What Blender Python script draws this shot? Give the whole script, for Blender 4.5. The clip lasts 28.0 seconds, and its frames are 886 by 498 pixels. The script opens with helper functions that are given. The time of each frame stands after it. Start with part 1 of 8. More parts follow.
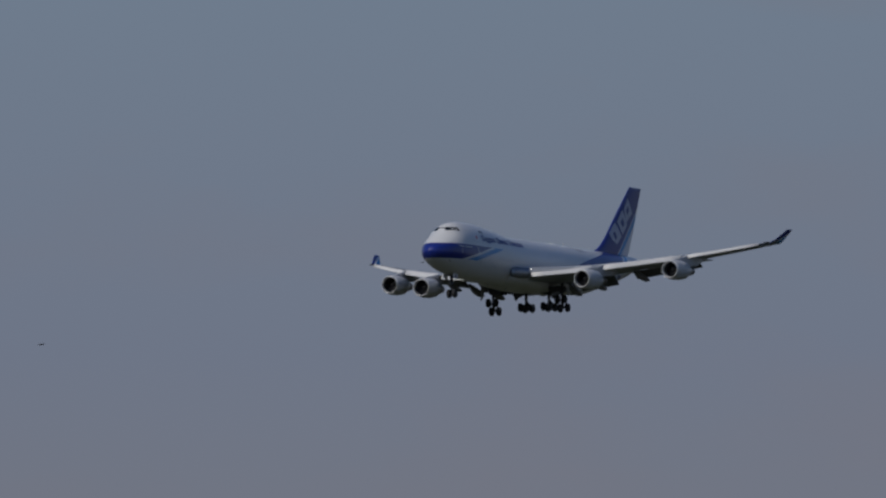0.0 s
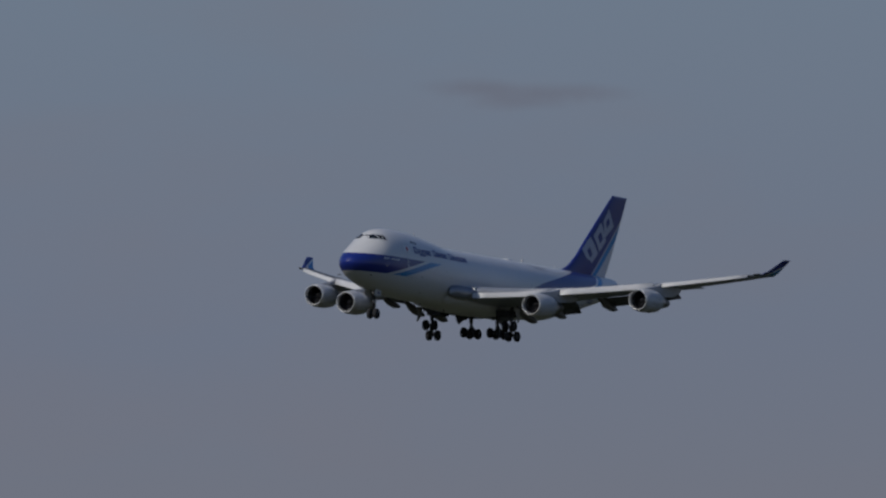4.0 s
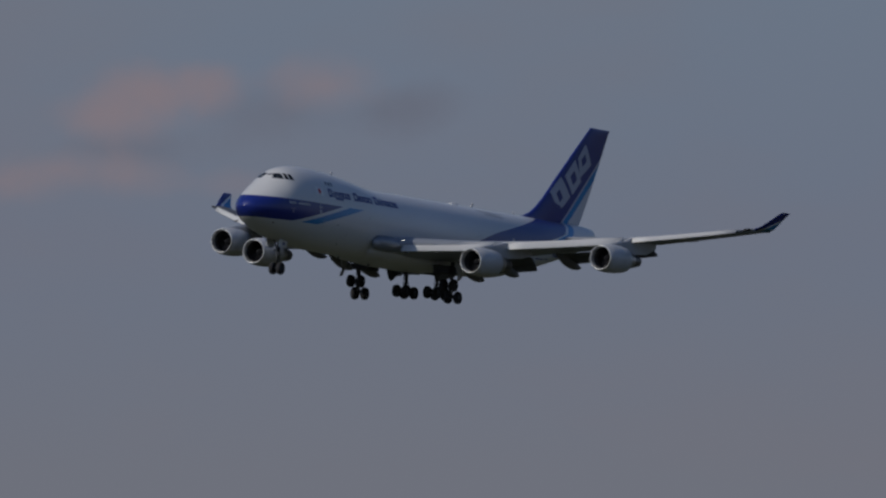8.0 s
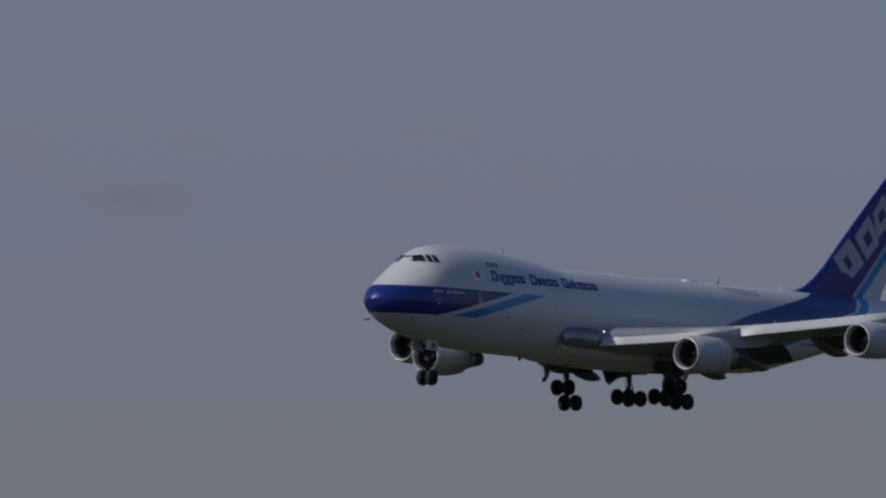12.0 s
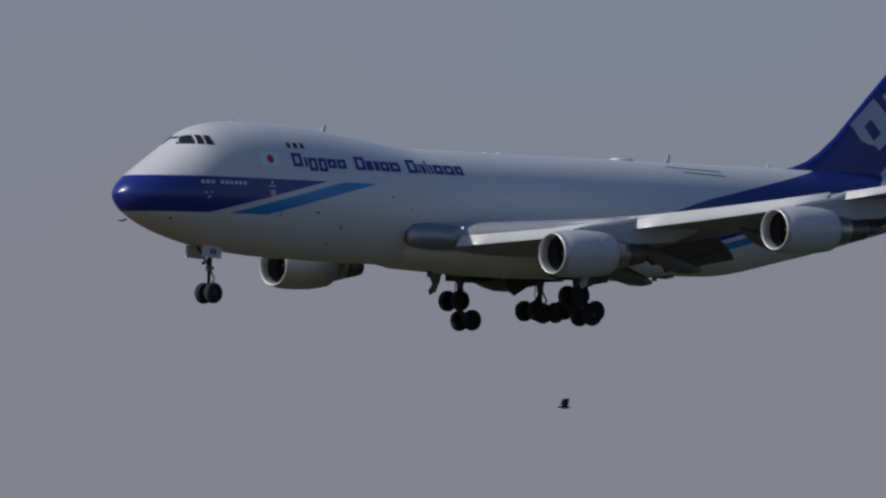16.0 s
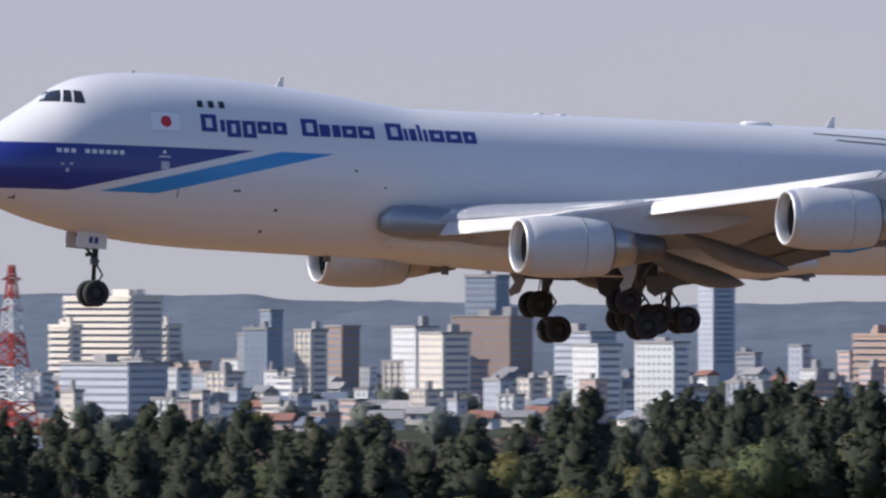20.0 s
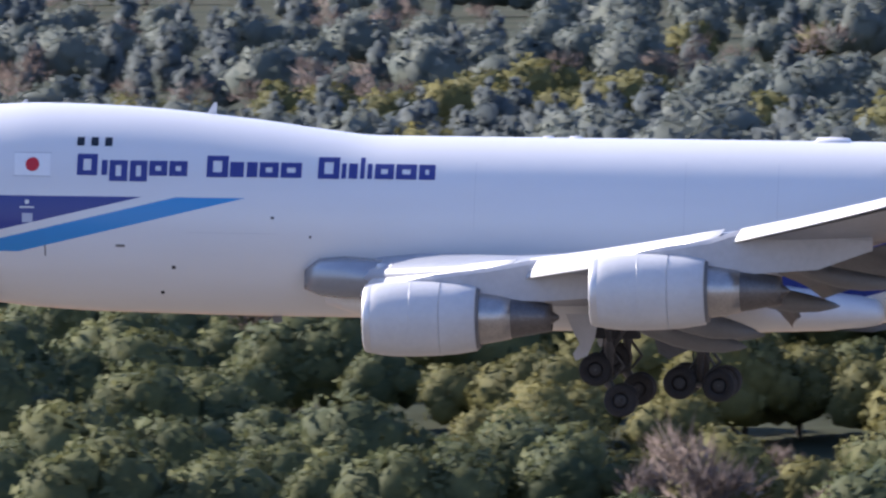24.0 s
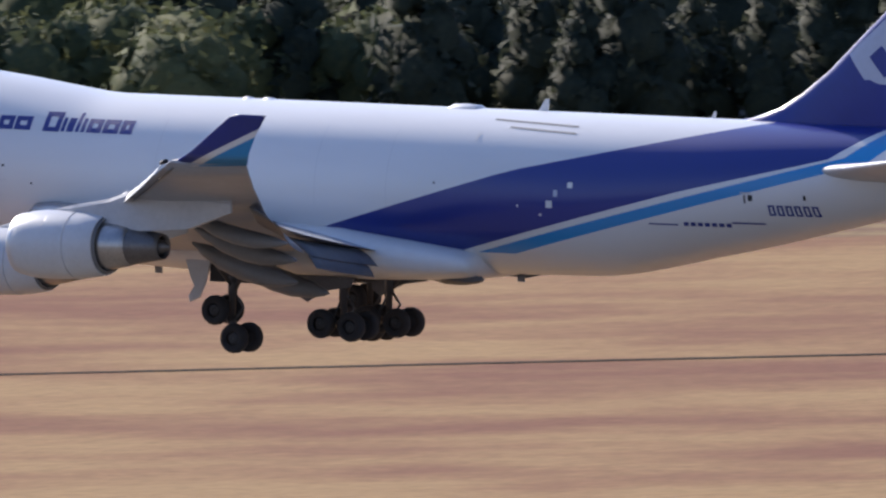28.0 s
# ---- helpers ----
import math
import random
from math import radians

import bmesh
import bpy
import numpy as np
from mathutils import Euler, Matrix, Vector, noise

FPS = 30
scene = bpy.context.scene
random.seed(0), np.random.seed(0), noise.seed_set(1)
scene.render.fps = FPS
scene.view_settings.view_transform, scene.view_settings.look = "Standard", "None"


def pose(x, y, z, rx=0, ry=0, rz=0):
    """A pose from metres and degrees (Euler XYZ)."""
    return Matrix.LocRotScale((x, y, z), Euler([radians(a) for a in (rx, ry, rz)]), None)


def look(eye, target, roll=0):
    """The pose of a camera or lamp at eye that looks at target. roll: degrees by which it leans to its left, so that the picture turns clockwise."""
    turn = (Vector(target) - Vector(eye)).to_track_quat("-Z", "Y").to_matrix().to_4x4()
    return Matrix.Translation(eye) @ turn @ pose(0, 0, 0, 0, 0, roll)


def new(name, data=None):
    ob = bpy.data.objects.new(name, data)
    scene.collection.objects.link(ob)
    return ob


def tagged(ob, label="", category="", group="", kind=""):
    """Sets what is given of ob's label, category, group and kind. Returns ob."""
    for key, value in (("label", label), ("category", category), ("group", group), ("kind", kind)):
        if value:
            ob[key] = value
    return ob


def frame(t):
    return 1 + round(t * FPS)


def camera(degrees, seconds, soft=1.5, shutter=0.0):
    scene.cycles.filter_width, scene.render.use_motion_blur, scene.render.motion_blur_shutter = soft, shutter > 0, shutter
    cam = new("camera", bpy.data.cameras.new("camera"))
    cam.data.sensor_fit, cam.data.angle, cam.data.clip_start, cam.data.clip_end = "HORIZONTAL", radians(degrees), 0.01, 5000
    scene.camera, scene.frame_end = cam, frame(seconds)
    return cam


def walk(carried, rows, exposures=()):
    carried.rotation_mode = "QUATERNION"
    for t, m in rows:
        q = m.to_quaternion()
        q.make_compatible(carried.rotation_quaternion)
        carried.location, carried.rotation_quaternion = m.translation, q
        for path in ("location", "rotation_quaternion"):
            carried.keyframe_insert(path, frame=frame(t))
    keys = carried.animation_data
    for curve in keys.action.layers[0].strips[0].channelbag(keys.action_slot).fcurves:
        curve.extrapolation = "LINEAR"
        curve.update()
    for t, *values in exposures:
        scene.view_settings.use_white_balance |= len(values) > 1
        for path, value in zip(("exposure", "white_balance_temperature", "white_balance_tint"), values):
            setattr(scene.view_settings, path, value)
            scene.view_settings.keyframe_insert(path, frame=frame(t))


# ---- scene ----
EYE = 44.0
cam = camera(3.2808, 28.0, soft=2.4, shutter=0.06)
EXPOSURES = [(0, -1.0, 6280, 11), (8, -1.12, 6280, 11), (13, -0.95, 6250, 10), (15.5, -0.7, 6280, 11), (17, -0.5, 6300, 11), (18.5, -0.25, 6280, 13), (20, 0.44, 6420, 14), (21, 0.86, 6440, 15), (21.5, 0.98, 6430, 16), (24, 1.22, 6340, 19), (25, 1.03, 6400, 17), (26, 1.0, 6300, 16), (27, 0.94, 6430, 16), (28, 0.77, 6440, 16)]
walk(cam, [(t, pose(0, 0, EYE, rx, 0, rz) @ pose(0, 0, 0, 0, 0, lean)) for t, rx, rz, lean in (
    (0, 92.6732, -71.8307, -0.00), (0.1, 92.6744, -71.7522, -0.00), (0.2, 92.6753, -71.6731, -0.00), (0.3, 92.6763, -71.5943, -0.00),
    (0.4, 92.6779, -71.5170, -0.00), (0.5, 92.6805, -71.4424, -0.00), (0.6, 92.6854, -71.3723, -0.00), (0.7, 92.6931, -71.3066, -0.00),
    (0.8, 92.7026, -71.2438, -0.00), (0.9, 92.7130, -71.1822, -0.00), (1, 92.7234, -71.1200, -0.00), (1.1, 92.7367, -71.0617, -0.00),
    (1.2, 92.7536, -71.0089, -0.00), (1.3, 92.7699, -70.9557, -0.00), (1.4, 92.7815, -70.8965, -0.00), (1.5, 92.7843, -70.8254, -0.00),
    (1.6, 92.7766, -70.7429, -0.00), (1.7, 92.7624, -70.6550, -0.00), (1.8, 92.7458, -70.5650, -0.00), (1.9, 92.7315, -70.4759, -0.00),
    (2, 92.7237, -70.3907, -0.00), (2.1, 92.7239, -70.3169, -0.00), (2.2, 92.7288, -70.2548, -0.00), (2.3, 92.7352, -70.1967, -0.00),
    (2.4, 92.7399, -70.1350, -0.00), (2.5, 92.7401, -70.0623, -0.00), (2.6, 92.7364, -69.9808, -0.00), (2.7, 92.7319, -69.8981, -0.00),
    (2.8, 92.7266, -69.8142, -0.00), (2.9, 92.7205, -69.7291, -0.00), (3, 92.7137, -69.6429, -0.00), (3.1, 92.7062, -69.5556, -0.00),
    (3.2, 92.6981, -69.4672, -0.00), (3.3, 92.6894, -69.3778, -0.00), (3.4, 92.6801, -69.2875, -0.00), (3.5, 92.6703, -69.1963, -0.00),
    (3.6, 92.6601, -69.1041, -0.00), (3.7, 92.6494, -69.0112, -0.00), (3.8, 92.6383, -68.9174, -0.00), (3.9, 92.6268, -68.8229, -0.00),
    (4, 92.6151, -68.7276, -0.00), (4.1, 92.6031, -68.6317, -0.00), (4.2, 92.5908, -68.5351, -0.00), (4.3, 92.5784, -68.4379, -0.00),
    (4.4, 92.5658, -68.3402, -0.00), (4.5, 92.5531, -68.2419, -0.00), (4.6, 92.5376, -68.1429, -0.00), (4.7, 92.5186, -68.0431, -0.00),
    (4.8, 92.4985, -67.9429, -0.00), (4.9, 92.4799, -67.8429, -0.00), (5, 92.4654, -67.7434, -0.00), (5.1, 92.4549, -67.6540, -0.00),
    (5.2, 92.4461, -67.5771, -0.00), (5.3, 92.4377, -67.5029, -0.00), (5.4, 92.4287, -67.4212, -0.00), (5.5, 92.4181, -67.3219, -0.00),
    (5.6, 92.4033, -67.2097, -0.00), (5.7, 92.3844, -67.0956, -0.00), (5.8, 92.3638, -66.9799, -0.00), (5.9, 92.3443, -66.8628, -0.00),
    (6, 92.3284, -66.7445, -0.00), (6.1, 92.3148, -66.6242, -0.00), (6.2, 92.3014, -66.5013, -0.00), (6.3, 92.2892, -66.3772, -0.00),
    (6.4, 92.2792, -66.2529, -0.00), (6.5, 92.2723, -66.1297, -0.00), (6.6, 92.2673, -66.0165, -0.00), (6.7, 92.2625, -65.9168, -0.00),
    (6.8, 92.2578, -65.8231, -0.00), (6.9, 92.2531, -65.7282, -0.00), (7, 92.2485, -65.6246, -0.00), (7.1, 92.2452, -65.5146, -0.00),
    (7.2, 92.2439, -65.4035, -0.00), (7.3, 92.2437, -65.2888, -0.00), (7.4, 92.2438, -65.1679, -0.00), (7.5, 92.2431, -65.0382, -0.00),
    (7.6, 92.2419, -64.8986, -0.00), (7.7, 92.2407, -64.7510, -0.00), (7.8, 92.2394, -64.5972, -0.00), (7.9, 92.2379, -64.4390, -0.00),
    (8, 92.2361, -64.2784, -0.00), (8.1, 92.2336, -64.1060, -0.00), (8.2, 92.2306, -63.9187, -0.00), (8.3, 92.2276, -63.7281, -0.00),
    (8.4, 92.2249, -63.5455, -0.00), (8.5, 92.2230, -63.3825, -0.00), (8.6, 92.2233, -63.2400, -0.00), (8.7, 92.2260, -63.1067, -0.00),
    (8.8, 92.2296, -62.9754, -0.00), (8.9, 92.2326, -62.8388, -0.00), (9, 92.2338, -62.6899, -0.00), (9.1, 92.2328, -62.5240, -0.00),
    (9.2, 92.2309, -62.3435, -0.00), (9.3, 92.2286, -62.1519, -0.00), (9.4, 92.2263, -61.9526, -0.00), (9.5, 92.2245, -61.7489, -0.00),
    (9.6, 92.2232, -61.5303, -0.00), (9.7, 92.2222, -61.2904, -0.00), (9.8, 92.2216, -61.0384, -0.00), (9.9, 92.2214, -60.7839, -0.00),
    (10, 92.2218, -60.5362, -0.00), (10.1, 92.2232, -60.2862, -0.00), (10.2, 92.2258, -60.0276, -0.00), (10.3, 92.2291, -59.7735, -0.00),
    (10.4, 92.2327, -59.5369, -0.00), (10.5, 92.2362, -59.3311, -0.00), (10.6, 92.2399, -59.1441, -0.00), (10.7, 92.2439, -58.9550, -0.00),
    (10.8, 92.2481, -58.7638, -0.00), (10.9, 92.2521, -58.5705, -0.00), (11, 92.2558, -58.3751, -0.00), (11.1, 92.2596, -58.1863, -0.00),
    (11.2, 92.2637, -58.0076, -0.00), (11.3, 92.2673, -57.8309, -0.00), (11.4, 92.2697, -57.6481, -0.00), (11.5, 92.2699, -57.4511, -0.00),
    (11.6, 92.2691, -57.2428, -0.00), (11.7, 92.2681, -57.0315, -0.00), (11.8, 92.2658, -56.8175, -0.00), (11.9, 92.2611, -56.6012, -0.00),
    (12, 92.2528, -56.3828, -0.00), (12.1, 92.2423, -56.1970, -0.00), (12.2, 92.2316, -56.0580, -0.00), (12.3, 92.2207, -55.9354, -0.00),
    (12.4, 92.2097, -55.7989, -0.00), (12.5, 92.1984, -55.6181, -0.00), (12.6, 92.1832, -55.4016, -0.00), (12.7, 92.1620, -55.1786, -0.00),
    (12.8, 92.1368, -54.9491, -0.00), (12.9, 92.1098, -54.7135, -0.00), (13, 92.0831, -54.4719, -0.00), (13.1, 92.0555, -54.2251, -0.00),
    (13.2, 92.0253, -53.9741, -0.00), (13.3, 91.9939, -53.7193, -0.00), (13.4, 91.9629, -53.4615, -0.00), (13.5, 91.9335, -53.2014, -0.00),
    (13.6, 91.9051, -52.9392, -0.00), (13.7, 91.8759, -52.6751, -0.00), (13.8, 91.8460, -52.4087, -0.00), (13.9, 91.8156, -52.1398, -0.00),
    (14, 91.7849, -51.8684, -0.00), (14.1, 91.7540, -51.5940, -0.00), (14.2, 91.7230, -51.3165, -0.00), (14.3, 91.6920, -51.0356, -0.00),
    (14.4, 91.6614, -50.7511, -0.00), (14.5, 91.6310, -50.4629, -0.00), (14.6, 91.6012, -50.1707, -0.00), (14.7, 91.5720, -49.8741, -0.00),
    (14.8, 91.5437, -49.5731, -0.00), (14.9, 91.5163, -49.2674, -0.00), (15, 91.4899, -48.9567, -0.00), (15.1, 91.4648, -48.6410, -0.00),
    (15.2, 91.4411, -48.3197, -0.00), (15.3, 91.4189, -47.9928, -0.00), (15.4, 91.3983, -47.6601, -0.00), (15.5, 91.3796, -47.3213, -0.00),
    (15.6, 91.3618, -46.9570, -0.00), (15.7, 91.3438, -46.5600, -0.00), (15.8, 91.3258, -46.1491, -0.00), (15.9, 91.3077, -45.7430, -0.00),
    (16, 91.2894, -45.3603, -0.00), (16.1, 91.2751, -45.0295, -0.00), (16.2, 91.2667, -44.7441, -0.00), (16.3, 91.2614, -44.4706, -0.00),
    (16.4, 91.2564, -44.1754, -0.00), (16.5, 91.2486, -43.8250, -0.00), (16.6, 91.2386, -43.4208, -0.00), (16.7, 91.2281, -42.9921, -0.00),
    (16.8, 91.2168, -42.5473, -0.00), (16.9, 91.2041, -42.0949, -0.00), (17, 91.1893, -41.6431, -0.00), (17.1, 91.1723, -41.1866, -0.00),
    (17.2, 91.1538, -40.7196, -0.00), (17.3, 91.1345, -40.2500, -0.00), (17.4, 91.1152, -39.7854, -0.00), (17.5, 91.0968, -39.3337, -0.00),
    (17.6, 91.0819, -38.8897, -0.00), (17.7, 91.0703, -38.4427, -0.00), (17.8, 91.0586, -37.9918, -0.00), (17.9, 91.0435, -37.5361, -0.00),
    (18, 91.0217, -37.0746, -0.00), (18.1, 90.9914, -36.6076, -0.00), (18.2, 90.9542, -36.1356, -0.00), (18.3, 90.9119, -35.6584, -0.00),
    (18.4, 90.8660, -35.1758, -0.00), (18.5, 90.8183, -34.6875, -0.00), (18.6, 90.7627, -34.1954, -0.00), (18.7, 90.6958, -33.6997, -0.00),
    (18.8, 90.6231, -33.1971, -0.00), (18.9, 90.5502, -32.6848, -0.00), (19, 90.4826, -32.1596, -0.00), (19.1, 90.4160, -31.5874, -0.00),
    (19.2, 90.3465, -30.9581, -0.00), (19.3, 90.2802, -30.3046, -0.00), (19.4, 90.2231, -29.6599, -0.00), (19.5, 90.1810, -29.0569, -0.00),
    (19.6, 90.1636, -28.4830, -0.00), (19.7, 90.1669, -27.9039, -0.00), (19.8, 90.1769, -27.3197, -0.00), (19.9, 90.1793, -26.7309, -0.00),
    (20, 90.1603, -26.1378, -0.00), (20.1, 90.1222, -25.5452, -0.00), (20.2, 90.0791, -24.9544, -0.00), (20.3, 90.0339, -24.3600, -0.00),
    (20.4, 89.9900, -23.7571, -0.00), (20.5, 89.9504, -23.1402, -0.00), (20.6, 89.9148, -22.5037, -0.00), (20.7, 89.8806, -21.8503, -0.00),
    (20.8, 89.8476, -21.1878, -0.00), (20.9, 89.8156, -20.5240, -0.00), (21, 89.7842, -19.8667, -0.00), (21.1, 89.7620, -19.2159, -0.00),
    (21.2, 89.7522, -18.5645, -0.00), (21.3, 89.7471, -17.9091, -0.00), (21.4, 89.7388, -17.2466, -0.00), (21.5, 89.7193, -16.5738, -0.00),
    (21.6, 89.6913, -15.8887, -0.00), (21.7, 89.6627, -15.1921, -0.00), (21.8, 89.6334, -14.4850, -0.00), (21.9, 89.6034, -13.7683, -0.00),
    (22, 89.5727, -13.0430, -0.00), (22.1, 89.5414, -12.3089, -0.00), (22.2, 89.5094, -11.5660, -0.00), (22.3, 89.4767, -10.8155, -0.00),
    (22.4, 89.4433, -10.0586, -0.00), (22.5, 89.4092, -9.2963, -0.00), (22.6, 89.3745, -8.5285, -0.00), (22.7, 89.3391, -7.7552, -0.00),
    (22.8, 89.3031, -6.9776, -0.00), (22.9, 89.2663, -6.1968, -0.00), (23, 89.2289, -5.4142, -0.00), (23.1, 89.1908, -4.6294, -0.00),
    (23.2, 89.1521, -3.8423, -0.00), (23.3, 89.1127, -3.0544, -0.00), (23.4, 89.0726, -2.2672, -0.00), (23.5, 89.0319, -1.4821, -0.00),
    (23.6, 88.9862, -0.7205, -0.10), (23.7, 88.9304, 0.0117, -0.20), (23.8, 88.8680, 0.7352, -0.30), (23.9, 88.8024, 1.4709, -0.40),
    (24, 88.7372, 2.2396, -0.50), (24.1, 88.6693, 3.0377, -0.60), (24.2, 88.5957, 3.8443, -0.70), (24.3, 88.5202, 4.6541, -0.80),
    (24.4, 88.4465, 5.4621, -0.90), (24.5, 88.3782, 6.2629, -1.00), (24.6, 88.3131, 7.0687, -1.20), (24.7, 88.2476, 7.8846, -1.40),
    (24.8, 88.1863, 8.6952, -1.60), (24.9, 88.1334, 9.4854, -1.80), (25, 88.0935, 10.2399, -2.00), (25.1, 88.0685, 10.9146, -1.90),
    (25.2, 88.0570, 11.5048, -1.80), (25.3, 88.0455, 12.0494, -1.70), (25.4, 88.0205, 12.5874, -1.60), (25.5, 87.9625, 13.1171, -1.50),
    (25.6, 87.9106, 13.7033, -1.30), (25.7, 87.8614, 14.2956, -1.10), (25.8, 87.8108, 14.9123, -0.90), (25.9, 87.7535, 15.5751, -0.70),
    (26, 87.6961, 16.2410, -0.50), (26.1, 87.6435, 16.8235, -0.54), (26.2, 87.5977, 17.3756, -0.58), (26.3, 87.5596, 17.9694, -0.62),
    (26.4, 87.5249, 18.5768, -0.66), (26.5, 87.4958, 19.1834, -0.70), (26.6, 87.4864, 19.7515, -1.02), (26.7, 87.4818, 20.2759, -1.34),
    (26.8, 87.4796, 20.7972, -1.66), (26.9, 87.4784, 21.3559, -1.98), (27, 87.4778, 21.9925, -2.30), (27.1, 87.4539, 22.6858, -2.32),
    (27.2, 87.4301, 23.3873, -2.34), (27.3, 87.4075, 24.0901, -2.36), (27.4, 87.3866, 24.7876, -2.38), (27.5, 87.3684, 25.4728, -2.40),
    (27.6, 87.3506, 26.1591, -2.32), (27.7, 87.3382, 26.8609, -2.24), (27.8, 87.3289, 27.5716, -2.16), (27.9, 87.3208, 28.2846, -2.08),
    (28, 87.3117, 28.9933, -2.00),
)], EXPOSURES)

# ---- light: clear winter afternoon, sun ahead of the airplane and a little beyond it ----
SUN_TURN, SUN_HIGH = 28.0, 33.0   # degrees: from -x towards +y, above the horizon
sun_way = Vector((-math.cos(radians(SUN_HIGH)) * math.cos(radians(SUN_TURN)), math.cos(radians(SUN_HIGH)) * math.sin(radians(SUN_TURN)), math.sin(radians(SUN_HIGH))))
sun = new("sun", bpy.data.lights.new("sun", "SUN"))
sun.data.energy, sun.data.angle, sun.data.color = 4.2, radians(0.6), (1.0, 0.93, 0.82)
sun.matrix_world = look(sun_way * 100, (0, 0, 0))


def world_sky():
    """A clear winter sky, grey-violet with haze near the horizon, with thin clouds."""
    w = bpy.data.worlds.new("sky")
    w.use_nodes = True
    scene.world = w
    nt = w.node_tree
    nt.nodes.clear()
    L, N = nt.links.new, nt.nodes.new
    out, bg, sky = N("ShaderNodeOutputWorld"), N("ShaderNodeBackground"), N("ShaderNodeTexSky")
    sky.sky_type, sky.sun_disc = "NISHITA", False
    sky.sun_elevation, sky.sun_rotation = radians(SUN_HIGH), math.atan2(sun_way.x, sun_way.y)
    co, sep, rp, fade = N("ShaderNodeTexCoord"), N("ShaderNodeSeparateXYZ"), N("ShaderNodeValToRGB"), N("ShaderNodeMapRange")
    L(co.outputs["Generated"], sep.inputs[0])
    low = N("ShaderNodeMapRange")
    low.inputs["From Min"].default_value, low.inputs["From Max"].default_value = -0.02, 0.08
    L(sep.outputs[2], low.inputs["Value"]), L(low.outputs[0], rp.inputs[0])
    e = rp.color_ramp.elements
    e[0].position, e[1].position = 0.2, 0.85
    e[0].color, e[1].color = (0.352, 0.358, 0.392, 1), (0.318, 0.398, 0.508, 1)
    k = e.new(0.45)
    k.color = (0.338, 0.354, 0.416, 1)
    k = e.new(0.6)
    k.color = (0.312, 0.358, 0.462, 1)
    fade.inputs["From Min"].default_value, fade.inputs["From Max"].default_value = 0.05, 0.42
    fade.inputs["To Min"].default_value, fade.inputs["To Max"].default_value = 1.0, 0.0
    L(sep.outputs[2], fade.inputs["Value"])
    dim = N("ShaderNodeMix")
    dim.data_type, dim.blend_type = "RGBA", "MULTIPLY"
    dim.inputs[0].default_value, dim.inputs[7].default_value = 1, (0.064, 0.086, 0.118, 1)
    L(sky.outputs[0], dim.inputs[6])
    mix = N("ShaderNodeMix")
    mix.data_type = "RGBA"
    L(fade.outputs[0], mix.inputs[0]), L(dim.outputs[2], mix.inputs[6]), L(rp.outputs[0], mix.inputs[7])
    # thin clouds, long and flat
    mp, nz, cr, cl = N("ShaderNodeMapping"), N("ShaderNodeTexNoise"), N("ShaderNodeValToRGB"), N("ShaderNodeMix")
    mp.inputs["Scale"].default_value, mp.inputs["Location"].default_value = (26, 26, 70), (3.3, 1.2, 0.4)
    nz.inputs["Scale"].default_value, nz.inputs["Detail"].default_value, nz.inputs["Roughness"].default_value = 1.0, 6, 0.5
    cr.color_ramp.elements[0].position, cr.color_ramp.elements[1].position = 0.5, 0.8
    cr.color_ramp.elements[0].color, cr.color_ramp.elements[1].color = (0, 0, 0, 1), (0.5, 0.5, 0.5, 1)
    cl.data_type = "RGBA"
    cl.inputs[7].default_value = (0.365, 0.345, 0.392, 1)
    L(co.outputs["Generated"], mp.inputs[0]), L(mp.outputs[0], nz.inputs["Vector"]), L(nz.outputs["Fac"], cr.inputs[0])
    L(cr.outputs[0], cl.inputs[0]), L(mix.outputs[2], cl.inputs[6])
    # single clouds low in the sky: centre, width, height, strength, colour
    last = cl.outputs[2]
    pf = N("ShaderNodeTexNoise")
    pf.inputs["Scale"].default_value, pf.inputs["Detail"].default_value, pf.inputs["Roughness"].default_value = 120, 6, 0.55
    L(co.outputs["Generated"], pf.inputs["Vector"])
    pink, grey = (0.47, 0.385, 0.418), (0.266, 0.272, 0.338)
    for at, wide, tall, much, tone in (
            ((0.8952, 0.4431, 0.0479), 0.0055, 0.0024, 0.4, grey),
            ((0.8983, 0.4369, 0.0478), 0.0044, 0.0020, 0.5, grey),
            ((0.8905, 0.4526, 0.0455), 0.0073, 0.0016, 0.4, grey),
            ((0.89, 0.4535, 0.0476), 0.0056, 0.0024, 0.8, pink),
            ((0.8915, 0.4502, 0.0492), 0.0056, 0.0024, 0.85, pink),
            ((0.893, 0.4473, 0.0496), 0.0036, 0.0018, 0.65, pink),
            ((0.8964, 0.4404, 0.0496), 0.0046, 0.0023, 0.7, pink),
            ((0.8873, 0.4592, 0.0434), 0.0046, 0.0020, 0.7, pink),
            ((0.8889, 0.4559, 0.0442), 0.0058, 0.0022, 0.75, pink),
            ((0.8909, 0.4522, 0.0437), 0.0044, 0.0017, 0.5, pink),
            ((0.8942, 0.4455, 0.0432), 0.0033, 0.0011, 0.3, pink),
            ((0.8028, 0.5945, 0.0448), 0.0046, 0.0009, 0.6, grey),
            ((0.8043, 0.5925, 0.0452), 0.0037, 0.0007, 0.5, grey),
            ((0.8208, 0.5696, 0.0426), 0.0047, 0.0016, 0.35, grey),
            ((0.9328, 0.3561, 0.0557), 0.0069, 0.0008, 0.5, grey),
            ((0.9311, 0.3605, 0.0561), 0.0040, 0.0007, 0.4, grey),
            ((0.9324, 0.3573, 0.0551), 0.0044, 0.0007, 0.4, grey),
            ((0.8993, 0.4345, 0.0487), 0.0033, 0.0018, 0.35, grey)):
